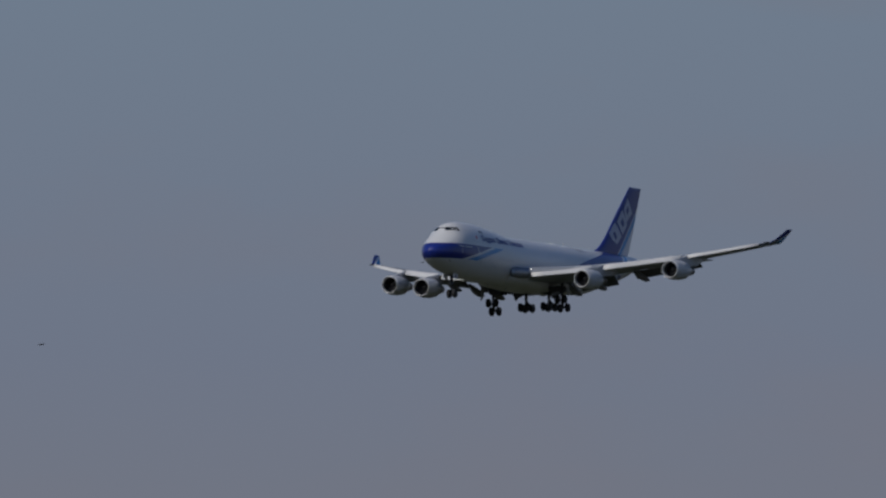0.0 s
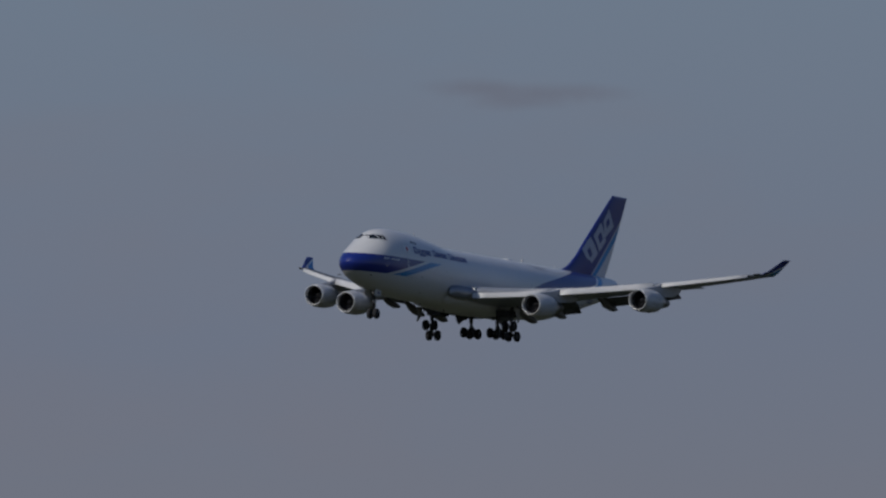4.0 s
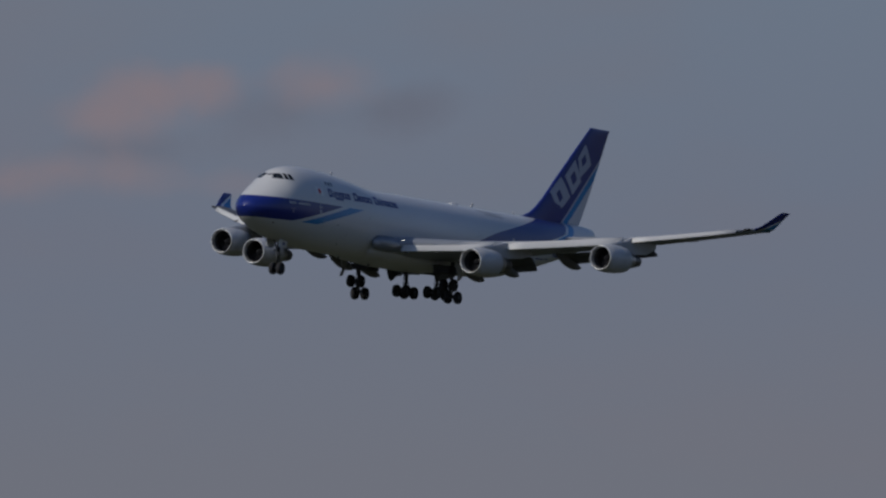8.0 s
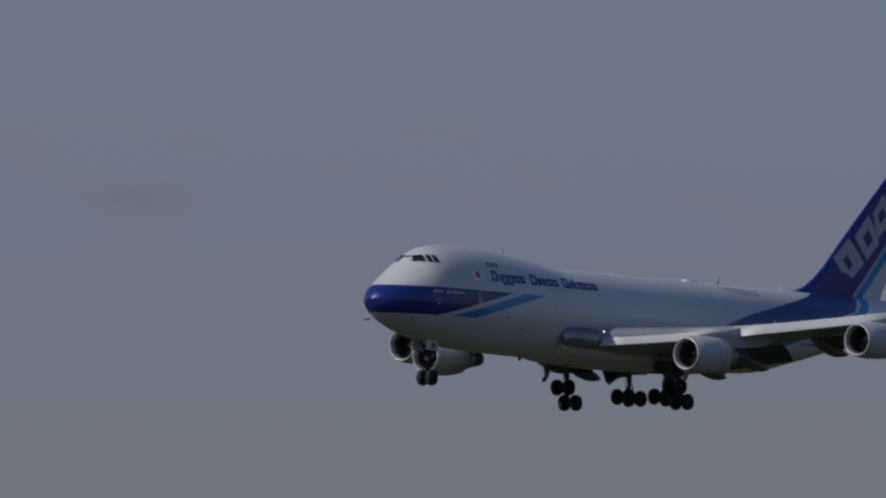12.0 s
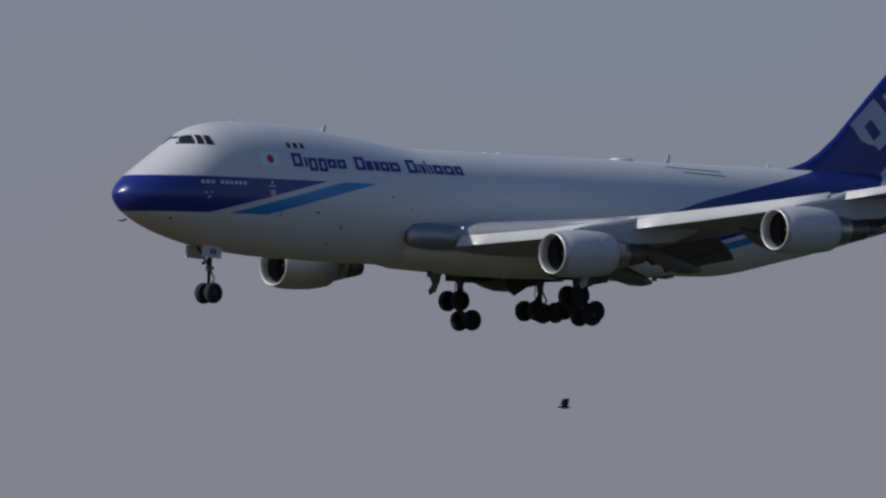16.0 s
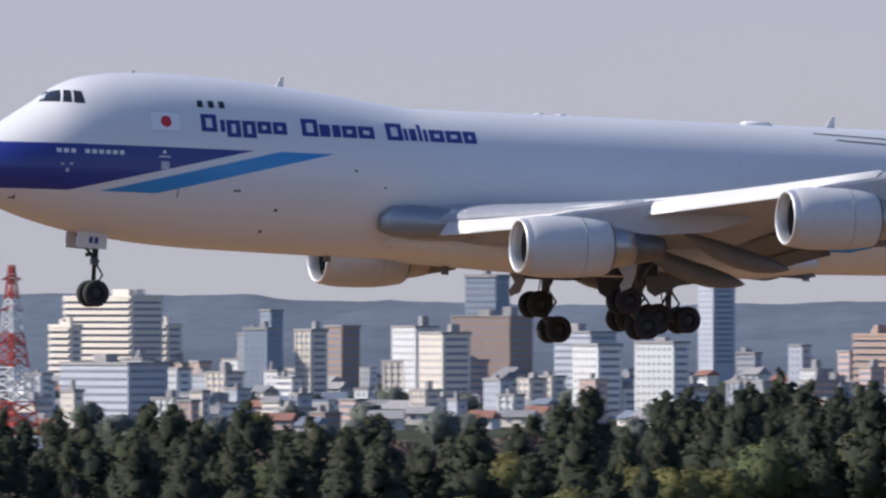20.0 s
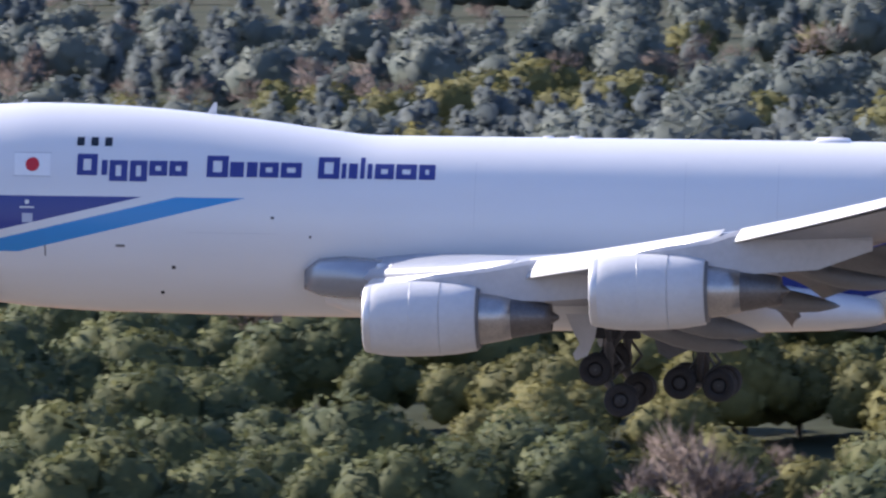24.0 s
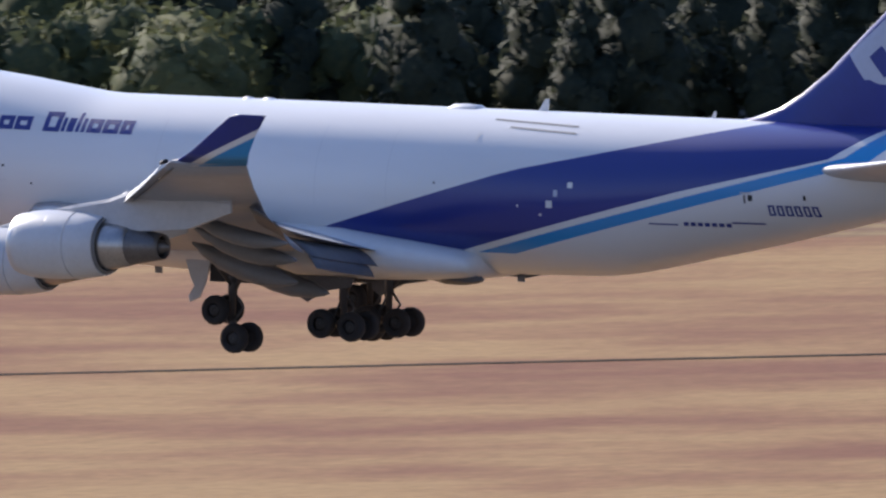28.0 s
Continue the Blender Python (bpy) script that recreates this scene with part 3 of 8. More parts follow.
def wheel(parent, x, y, z, r=0.62, w=0.46):
    wh = part("wheel", mesh_of("wheel_hub", *moved(turned([(-w * 0.3, 0.05), (-w * 0.34, r * 0.3), (-w * 0.2, r * 0.5), (w * 0.2, r * 0.5), (w * 0.34, r * 0.3), (w * 0.3, 0.05)], 18), pose(0, 0, 0, 0, 0, 90)), [M_RIM], True), parent)
    wh.location = (x, y, z)
    h = w / 2
    part("tyre", mesh_of("tyre", *moved(turned([(-h * 0.7, r * 0.48), (-h, r * 0.62), (-h * 1.0, r * 0.82), (-h * 0.82, r * 0.94), (-h * 0.4, r), (h * 0.4, r), (h * 0.82, r * 0.94), (h, r * 0.82), (h, r * 0.62), (h * 0.7, r * 0.48)], 28), pose(0, 0, 0, 0, 0, 90)), [M_TYRE], True), wh, "black rubber tyre")
    return wh


def main_gear(plane, x, y, z, tilt, out, name):
    """A four-wheel bogie on its leg; tilt: degrees by which its front wheels hang higher."""
    g = new(name, None)
    g.parent, g.location = plane, (x, y, z)
    top = 2.9
    part("leg", mesh_of("leg", *tube([(0, 0, top), (0, 0, 1.2), (0, 0, 1.15), (0, 0, 0.05)], [0.21, 0.2, 0.14, 0.14], 14), [M_STRUT], True), g, "dark grey strut")
    part("brace", mesh_of("brace", *tube([(0.1, 0, 1.35), (1.1, -0.5 * out, top)], [0.09, 0.1], 8), [M_STRUT], True), g)
    part("brace", mesh_of("brace", *tube([(0, 0, 1.5), (-0.2, -1.5 * out, top)], [0.08, 0.09], 8), [M_STRUT], True), g)
    part("torsion_link", mesh_of("torsion_link", *joined(tube([(0.16, 0, 1.2), (0.55, 0, 0.7)], [0.06, 0.05], 8), tube([(0.55, 0, 0.7), (0.14, 0, 0.2)], [0.05, 0.06], 8)), [M_STRUT]), g)
    part("hose", mesh_of("hose", *tube([(-0.2, 0.12, 1.9), (-0.3, 0.14, 1.1), (-0.18, 0.12, 0.4)], [0.03, 0.03, 0.03], 6), [M_TYRE]), g)
    k = radians(tilt)
    half = 0.74
    f, b = (-half * math.cos(k), half * math.sin(k)), (half * math.cos(k), -half * math.sin(k))
    part("bogie_beam", mesh_of("bogie_beam", *tube([(f[0], 0, f[1]), (0, 0, 0.02), (b[0], 0, b[1])], [0.13, 0.17, 0.13], 12), [M_STRUT], True), g)
    part("tilt_strut", mesh_of("tilt_strut", *tube([(f[0] * 0.8, 0, f[1] * 0.8 + 0.1), (-0.12, 0, 1.0)], [0.05, 0.06], 8), [M_RIM]), g)
    for dx, dz in (f, b):
        part("axle", mesh_of("axle", *tube([(dx, -0.62, dz), (dx, 0.62, dz)], [0.08, 0.08], 8), [M_STRUT]), g)
        for dy in (-0.56, 0.56):
            wheel(g, dx, dy, dz)
    return g


def nose_gear(plane):
    g = new("nose_gear", None)
    g.parent, g.location = plane, (7.06, 0, -0.04)
    part("leg", mesh_of("leg", *tube([(0.1, 0, 2.8), (0.03, 0, 1.4), (0.03, 0, 1.35), (0, 0, 0.0)], [0.16, 0.15, 0.1, 0.1], 12), [M_RIM], True), g, "light grey strut")
    part("drag_brace", mesh_of("drag_brace", *tube([(0.06, 0, 1.5), (-0.9, 0, 2.7)], [0.07, 0.08], 8), [M_STRUT]), g)
    part("torsion_link", mesh_of("torsion_link", *joined(tube([(0.12, 0, 1.35), (0.45, 0, 0.85)], [0.05, 0.04], 8), tube([(0.45, 0, 0.85), (0.1, 0, 0.35)], [0.04, 0.05], 8)), [M_RIM]), g)
    part("steering_collar", mesh_of("steering_collar", *joined(tube([(0.03, 0, 1.3), (0.03, 0, 1.6)], [0.2, 0.2], 12), tube([(0.1, -0.32, 1.45), (0.1, 0.32, 1.45)], [0.07, 0.07], 8)), [M_STRUT]), g)
    for dy in (-0.18, 0.18):
        part("taxi_light", mesh_of("taxi_light", *tube([(-0.15, dy, 1.75), (-0.32, dy, 1.75)], [0.06, 0.1], 10), [M_RIM], True), g)
    part("axle", mesh_of("axle", *tube([(0, -0.45, 0), (0, 0.45, 0)], [0.07, 0.07], 8), [M_STRUT]), g)
    for dy in (-0.42, 0.42):
        wheel(g, 0, dy, 0, 0.61, 0.42)
    for sgn in (-1, 1):
        v, f = box(-1.1, 0.35, -0.03, 0.03, -0.72, 0)
        d = part("door", mesh_of("door", *moved((v, f), pose(0, sgn * 0.75, 2.72, sgn * -4, 3, 0)), [M_WHITE]), g, "white nose gear door")
        bars = [moved(box(-0.52 + 0.26 * i, -0.34 + 0.26 * i, -0.006, 0.006, -0.5, -0.2), pose(0, sgn * 0.786, 2.72, sgn * -4, 3, 0)) for i in range(2)]
        part("number_bar", mesh_of("number_bar", *joined(*bars), [M_INK]), d, "dark number bars")
    return g


def fin_mesh():
    lead = spline((8.6, 8.95, 9.4, 10.2, 11.2, 13.5, 19.3), (49.8, 52.1, 53.9, 55.4, 56.7, 59.1, 65.45))
    trail = spline((8.0, 9.5, 19.3), (63.6, 64.5, 69.1))
    rings = []
    for z in (8.3, 8.6, 8.95, 9.2, 9.6, 10.2, 11.2, 13, 15, 17, 18.5, 18.85, 19.02):
        a, b = lead(z), trail(z)
        th = 0.085 if z < 18.7 else (0.07 if z < 18.9 else 0.03)
        if z < 10.2:
            th = np.interp(z, (8.3, 10.2), (0.06, 0.085))
        rings.append([(a + u, v, z) for u, v in foil(b - a, th)])
    return mesh_of("fin", *loft(rings, flip=True), [M_FIN], True)


def stabilizer_mesh(sign):
    rings = []
    for s, a, b in ((0.5, 55.4, 64.9), (1.8, 57.2, 65.4), (5.5, 61.2, 67.0), (10.7, 66.4, 69.3), (11.1, 67.1, 69.4)):
        th = 0.09 if s < 11 else 0.03
        rings.append([(a + u, sign * s, 7.2 + 0.125 * (s - 1.8) + v) for u, v in foil(b - a, th)])
    return mesh_of("stabilizer", *loft(rings, flip=sign < 0), [M_GREY], True)


def banded(name, kx, kz, at, bands):
    """Blue paint with further colours beyond parallel slanting lines: where kx * x + kz * z - at is over each start."""
    m = material(name, BLUE, 0.35, vary=0.08, scale=2.0)
    nt = m.node_tree
    p = nt.nodes["Principled BSDF"]
    L, N = nt.links.new, nt.nodes.new
    last = p.inputs["Base Color"].links[0].from_socket
    co, dot = N("ShaderNodeTexCoord"), N("ShaderNodeVectorMath")
    dot.operation = "DOT_PRODUCT"
    dot.inputs[1].default_value = (kx, 0, kz)
    L(co.outputs["Object"], dot.inputs[0])
    for start, colour in bands:
        g, mx = N("ShaderNodeMath"), N("ShaderNodeMix")
        g.operation = "GREATER_THAN"
        g.inputs[1].default_value = at + start
        mx.data_type = "RGBA"
        mx.inputs[7].default_value = (*colour, 1)
        L(dot.outputs["Value"], g.inputs[0]), L(g.outputs[0], mx.inputs[0]), L(last, mx.inputs[6])
        last = mx.outputs[2]
    L(last, p.inputs["Base Color"])
    return m


PALE = (0.42, 0.45, 0.55)
M_FIN = banded("fin_paint", 1, -1.045, 60.55 - 1.045 * 9.4, ((0.0, PALE), (0.38, CYAN), (1.45, (0.62, 0.63, 0.66))))
M_WINGLET = banded("winglet_paint", 0.41, -1, 0.41 * 47.2 - 8.54, ((-0.16, (0.7, 0.7, 0.72)), (0.06, CYAN)))


def decal(name, parent, corners, mat, label="", lift=0.012, side=-1, step=0.25):
    """A thin painted patch on the body's side: a four-cornered figure in (x, z), wrapped on the skin."""
    (x0, z0), (x1, z1), (x2, z2), (x3, z3) = corners
    nu = max(2, int(max(abs(x1 - x0), abs(x2 - x3)) / step) + 1)
    nv = max(2, int(max(abs(z3 - z0), abs(z2 - z1)) / step) + 1)
    verts, faces = [], []
    for j in range(nv + 1):
        for i in range(nu + 1):
            u, v = i / nu, j / nv
            x = (x0 * (1 - u) + x1 * u) * (1 - v) + (x3 * (1 - u) + x2 * u) * v
            z = (z0 * (1 - u) + z1 * u) * (1 - v) + (z3 * (1 - u) + z2 * u) * v
            verts.append((x, side * (side_of(x, z) + lift), z))
    for j in range(nv):
        for i in range(nu):
            a = j * (nu + 1) + i
            f = (a, a + 1, a + nu + 2, a + nu + 1)
            faces.append(f if side < 0 else f[::-1])
    return part(name, mesh_of(name, verts, faces, [mat], True), parent, label)


def airplane():
    plane = tagged(new("cargo_airplane", None), "white four-engined cargo jet with blue bands, wheels down, landing", "airplane")
    body = part("fuselage", body_mesh(), plane, "white fuselage with blue and light blue bands")
    # wing-to-body fairing
    rings = []
    for x, w, zl, zh in ((20.4, 3.0, 2.6, 3.7), (21.6, 3.45, 2.2, 4.2), (23, 3.75, 1.95, 4.5), (28, 3.85, 1.75, 4.5), (35, 3.8, 1.75, 4.2), (39.3, 3.5, 1.92, 3.6), (40.6, 3.42, 2.02, 3.4), (41.15, 3.3, 2.12, 3.25), (41.4, 3.05, 2.3, 3.0)):
        ring = []
        for k in range(28):
            a = 2 * math.pi * k / 28
            zm = (zl + zh) / 2
            ring.append((x, w * math.copysign(abs(math.cos(a)) ** 0.6, math.cos(a)), zm + (zh - zl) / 2 * math.copysign(abs(math.sin(a)) ** 0.75, math.sin(a))))
        rings.append(ring)
    part("belly_fairing", mesh_of("belly_fairing", *loft(rings, flip=True), [M_WHITE], True), plane, "white belly fairing")
    for sg in (-1, 1):
        wing = part("wing", wing_mesh(sg), plane, "light grey swept wing")
        for name, a in (("inner_slat", (4.9, 11.6, 1.2, 1.15, -0.85, 0.36, 52)), ("middle_slat", (12.3, 21.3, 1.05, 0.9, -0.76, 0.3, 52)), ("outer_slat", (21.9, 29.9, 0.72, 0.55, -0.52, 0.2, 50))):
            part(name, slab(sg, *a, thick=0.07, mat=M_WHITE, camber=0.05), wing, "white lowered leading-edge slat")
        # added dark strip: shadow of the slat on the unpainted wing nose, as colour
        part("slat_gap_shade", slab(sg, 21.9, 30.3, 0.75, 0.6, 0.08, 0.02, 24, thick=0.12, mat=M_DARKGREY, camber=0.02), wing, "dark strip for the unpainted, shaded leading edge behind the slat")
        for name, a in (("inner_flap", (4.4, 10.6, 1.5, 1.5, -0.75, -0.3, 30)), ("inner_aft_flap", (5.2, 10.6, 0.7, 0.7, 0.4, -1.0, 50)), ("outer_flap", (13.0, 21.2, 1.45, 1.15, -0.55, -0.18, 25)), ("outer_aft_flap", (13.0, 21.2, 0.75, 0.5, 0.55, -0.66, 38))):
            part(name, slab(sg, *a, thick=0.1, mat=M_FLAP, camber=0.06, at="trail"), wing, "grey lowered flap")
        for s, x0, z0, x1, z1, r in ((6.0, 31.2, 2.95, 36.5, 1.45, 0.5), (9.5, 32.0, 3.5, 37.2, 2.1, 0.48), (14.6, 35.4, 4.45, 40.4, 3.35, 0.42), (19.4, 38.2, 5.3, 43.0, 4.35, 0.36)):
            pts = [(x0 + (x1 - x0) * u, sg * s, z0 + (z1 - z0) * u - 0.28 * math.sin(math.pi * u)) for u in (0, 0.12, 0.3, 0.5, 0.68, 0.84, 0.95, 1)]
            part("flap_track_fairing", mesh_of("flap_track_fairing", *tube(pts, [r * k for k in (0.1, 0.55, 0.9, 1.0, 0.95, 0.68, 0.32, 0.05)], 14), [M_DARKGREY], True), wing, "grey flap track fairing")
        # winglet
        rings = []
        for s, x0, x1, z, th in ((30.9, 44.95, 48.4, 8.1, 0.07), (31.35, 46.0, 48.75, 8.6, 0.06), (31.75, 47.15, 49.3, 9.35, 0.05), (32.1, 48.3, 49.95, 10.1, 0.045), (32.2, 48.85, 50.1, 10.22, 0.02)):
            rings.append([(x0 + u, sg * (s - v * 0.8), z + v * 0.5 - (0.35 if sg > 0 else 0) * (s - 30.9) / 1.3) for u, v in foil(x1 - x0, th)])
        rings[0] = [(p[0], sg * 30.9, wing_z(30.9) + (p[2] - 8.1) * 2) for p in rings[0]]
        wl = part("winglet", mesh_of("winglet", *loft(rings, flip=sg < 0), [M_WINGLET], True), wing, "blue winglet with a white and light blue foot")
        part("tip_light", mesh_of("tip_light", *tube([(44.1, sg * 30.5, wing_z(30.5) + 0.02), (44.6, sg * 30.95, wing_z(30.9) + 0.02)], [0.1, 0.1], 8), [M_DARK], True), wing)
        for i in range(2):
            lx, ly = 22.5 + 0.5 * i, sg * (4.75 + 0.4 * i)
            house = part("landing_light", mesh_of("landing_light", *moved(turned([(0.0, 0.12), (0.02, 0.15), (0.5, 0.15), (0.5, 0.02), (0.12, 0.02), (0.12, 0.12), (0.0, 0.12)], 16), pose(lx, ly, 4.16)), [M_LIP], True), wing, "landing light housing")
            part("lens", mesh_of("lens", [(lx + 0.1, ly, 4.16)] + [(lx + 0.1, ly + 0.115 * math.cos(math.pi * k / 8), 4.16 + 0.115 * math.sin(math.pi * k / 8)) for k in range(16)], [(0, 1 + (k + 1) % 16, 1 + k) for k in range(16)], [M_LAMP]), house, "lit landing light lens")
        part("stabilizer", stabilizer_mesh(sg), plane, "light grey tailplane")
        engine(plane, 22.7, sg * 12.4, 2.5)
        engine(plane, 31.7, sg * 21.7, 3.95)
        main_gear(plane, 31.32, sg * 5.32, -0.06, 50, -sg, "wing_gear")
        main_gear(plane, 34.52, sg * 1.77, -0.12, 3, -sg, "body_gear")
    fin = part("fin", fin_mesh(), plane, "blue tail fin with a light blue stripe")
    nose_gear(plane)
    return plane, body, fin


def ring_bars(name, parent, x0, x1, z0, z1, bar, mat, side, lift=0.014):
    """A lettering bar: a plain upright frame, or one bar where it is narrow, wrapped on the skin."""
    def patch(a, b, c, d):
        nu, nv = max(1, int((b - a) / 0.2)), max(1, int((d - c) / 0.2))
        v = [(a + (b - a) * i / nu, side * (side_of(a + (b - a) * i / nu, c + (d - c) * j / nv) + lift), c + (d - c) * j / nv) for j in range(nv + 1) for i in range(nu + 1)]
        f = [(j * (nu + 1) + i, j * (nu + 1) + i + 1, (j + 1) * (nu + 1) + i + 1, (j + 1) * (nu + 1) + i) for j in range(nv) for i in range(nu)]
        return v, (f if side < 0 else [q[::-1] for q in f])
    if x1 - x0 < 2.3 * bar:
        pieces = [patch(x0, x1, z0, z1)]
    else:
        pieces = [patch(x0, x0 + bar, z0, z1), patch(x1 - bar, x1, z0, z1), patch(x0 + bar, x1 - bar, z1 - bar * 0.8, z1), patch(x0 + bar, x1 - bar, z0, z0 + bar * 0.8)]
    return part(name, mesh_of(name, *joined(*pieces), [mat], True), parent)


def fin_half(x, z):
    a = float(np.interp(z, (11.2, 13.5, 19.3), (56.7, 59.1, 65.45)))
    b = float(np.interp(z, (9.5, 19.3), (64.5, 69.1)))
    u = min(max((x - a) / (b - a), 0.0), 1.0)
    return (b - a) * 5 * 0.085 * (0.2969 * math.sqrt(u) - 0.126 * u - 0.3516 * u * u + 0.2843 * u**3 - 0.1036 * u**4)


def fin_mark(fin, corners, hole, side):
    """A slanting plain figure on the fin, with a slot left open in it."""
    c = [Vector((x, z)) for x, z in corners]
    def at(u, v):
        p = (c[0] * (1 - u) + c[1] * u) * (1 - v) + (c[3] * (1 - u) + c[2] * u) * v
        return (p.x, side * (fin_half(p.x, p.y) + 0.02), p.y)
    n, verts, faces = 14, [], []
    for j in range(n + 1):
        for i in range(n + 1):
            verts.append(at(i / n, j / n))
    for j in range(n):
        for i in range(n):
            u, v = (i + 0.5) / n, (j + 0.5) / n
            if any(a0 < u < a1 and b0 < v < b1 for a0, a1, b0, b1 in hole):
                continue
            f = (j * (n + 1) + i, j * (n + 1) + i + 1, (j + 1) * (n + 1) + i + 1, (j + 1) * (n + 1) + i)
            faces.append(f if side > 0 else f[::-1])
    part("fin_mark", mesh_of("fin_mark", verts, faces, [M_LOGO], True), fin, "pale grey painted figure")


TITLES = ((10.97, 11.74, 1), (11.9, 12.12, 2), (12.2, 12.88, 0), (12.97, 13.63, 0), (13.7, 14.38, 0), (14.46, 15.14, 2), (15.87, 16.68, 1), (16.75, 17.27, 2), (17.38, 17.78, 2), (17.86, 18.58, 0), (18.66, 19.45, 2),
          (20.06, 20.87, 1), (20.95, 21.12, 2), (21.22, 21.55, 2), (21.65, 21.82, 3), (21.92, 22.1, 2), (22.2, 22.92, 2), (23.0, 23.78, 2), (23.87, 24.48, 2))


def markings(plane, body, fin):
    for sd in (-1, 1):
        # cockpit windows
        for corners in (((3.95, 8.5), (4.62, 8.5), (4.85, 9.06), (4.5, 9.0)), ((4.7, 8.49), (5.08, 8.48), (5.22, 9.05), (4.95, 9.06)), ((5.16, 8.47), (5.62, 8.45), (5.62, 9.03), (5.3, 9.05))):
            decal("cockpit_window", body, corners, M_GLASS, "dark cockpit window", 0.012, sd, 0.1)
        for x in (10.92, 11.45, 11.97):
            decal("upper_window", body, ((x, 8.5), (x + 0.28, 8.5), (x + 0.28, 8.82), (x, 8.82)), M_GLASS, "small dark window", 0.012, sd, 0.1)
        for a, b, kind in TITLES:
            z0, z1 = ((7.42, 7.98), (7.4, 8.2), (7.42, 7.98), (7.42, 8.2))[kind]
            if kind == 0 and a > 12 and b < 13.7:
                z0 = 7.2
            ring_bars("title_bar", body, a, b, z0, z1, 0.235, M_INK, sd)
        decal("flag", body, ((8.62, 7.34), (9.98, 7.34), (9.94, 8.22), (8.58, 8.22)), M_FLAG, "white flag with a red disc", 0.010, sd, 0.15)
        pts = [(9.28, 7.78)] + [(9.28 + 0.26 * math.cos(k * math.pi / 10), 7.78 + 0.26 * math.sin(k * math.pi / 10)) for k in range(20)]
        vs = [(x, sd * (side_of(x, z) + 0.02), z) for x, z in pts]
        fs = [(0, 1 + k, 1 + (k + 1) % 20) for k in range(20)]
        part("disc", mesh_of("disc", vs, fs if sd < 0 else [f[::-1] for f in fs], [M_RED]), body, "red disc")
        for c in (((8.57, 7.33), (9.99, 7.33), (9.99, 7.36), (8.57, 7.36)), ((8.57, 8.2), (9.99, 8.2), (9.99, 8.23), (8.57, 8.23))):
            decal("flag_border", body, c, M_GREY, "", 0.016, sd)
        for k in range(10):
            x = 4.1 + 0.32 * k
            if k != 3:
                decal("name_bar", body, ((x, 6.17), (x + 0.22, 6.17), (x + 0.22, 6.36), (x, 6.36)), M_WHITE, "", 0.012, sd, 0.1)
        # door stencils, static ports, drains
        for x0, x1, z0, z1, mt in ((8.85, 9.4, 6.14, 6.2, M_WHITE), (9.05, 9.2, 6.3, 6.45, M_WHITE), (8.95, 9.35, 5.6, 5.95, M_LOGO), (4.5, 4.66, 5.3, 5.45, M_LOGO), (4.3, 4.42, 5.6, 5.7, M_LOGO), (4.7, 4.82, 5.62, 5.72, M_LOGO), (9.8, 9.86, 4.35, 4.75, M_DARKGREY), (12.5, 12.85, 4.72, 4.82, M_DARKGREY), (14.6, 14.76, 3.92, 4.04, M_DARK), (14.15, 14.29, 2.95, 3.07, M_DARK), (18.35, 18.47, 5.86, 5.96, M_DARK), (19.8, 19.9, 5.17, 5.25, M_DARK), (39.7, 39.8, 6.02, 6.1, M_DARK),
                                   (46.2, 46.45, 6.1, 6.34, M_WHITE), (45.2, 45.5, 5.25, 5.55, M_WHITE), (45.55, 45.75, 5.72, 6.0, M_LOGO), (43.78, 43.88, 5.22, 5.33, M_WHITE), (44.85, 44.97, 4.9, 5.0, M_WHITE), (54.25, 54.75, 6.2, 6.26, M_GREY), (54.4, 54.5, 5.8, 6.15, M_DARKGREY), (54.6, 54.8, 5.9, 6.15, M_DARK), (50.0, 51.3, 4.76, 4.82, M_INK), (53.7, 55.1, 4.92, 4.99, M_INK), (57.0, 57.12, 6.0, 6.2, M_DARK)):
            decal("stencil", body, ((x0, z0), (x1, z0), (x1, z1), (x0, z1)), mt, "", 0.012, sd, 0.15)
        for k in range(7):
            x = 51.55 + 0.31 * k
            decal("type_bar", body, ((x, 4.76), (x + 0.22, 4.76), (x + 0.24, 4.92), (x + 0.02, 4.92)), M_INK, "", 0.012, sd, 0.1)
        for k in range(6):
            x = 55.42 + 0.37 * k
            ring_bars("registration_bar", body, x, x + 0.28, 5.32, 5.76, 0.09, M_INK, sd)
        # forward cargo door joints on the side
        for c in (((15.2, 5.3), (18.6, 5.3), (18.6, 5.32), (15.2, 5.32)), ((26, 5.6), (26.02, 5.6), (26.02, 8.1), (26, 8.1)), ((33.9, 4.9), (33.92, 4.9), (33.92, 8.2), (33.9, 8.2)), ((37.4, 4.9), (37.42, 4.9), (37.42, 8.2), (37.4, 8.2))):
            decal("panel_joint", body, c, M_SEAM, "", 0.008, sd)
        for x0, x1, z in ((41.6, 45.8, 8.6), (42.6, 45.9, 8.33)):
            decal("roof_rail", body, ((x0, z + 0.06), (x1, z - 0.08), (x1, z - 0.02), (x0, z + 0.12)), M_DARKGREY, "", 0.02, sd)
        decal("drain_mark", body, ((41.2, 7.86), (41.32, 7.86), (41.36, 8.16), (41.26, 8.16)), M_WHITE, "", 0.03, sd)
        fin_mark(fin, ((57.75, 11.95), (59.4, 9.95), (61.65, 11.75), (59.65, 13.6)), ((0.3, 0.7, 0.32, 0.6),), sd)
        fin_mark(fin, ((60.35, 13.75), (62.05, 12.0), (63.7, 13.45), (62.2, 15.55)), ((0.3, 0.7, 0.32, 0.72),), sd)
        fin_mark(fin, ((62.75, 15.75), (63.3, 13.75), (65.6, 15.3), (64.1, 17.3)), ((0.32, 0.66, 0.32, 0.7),), sd)
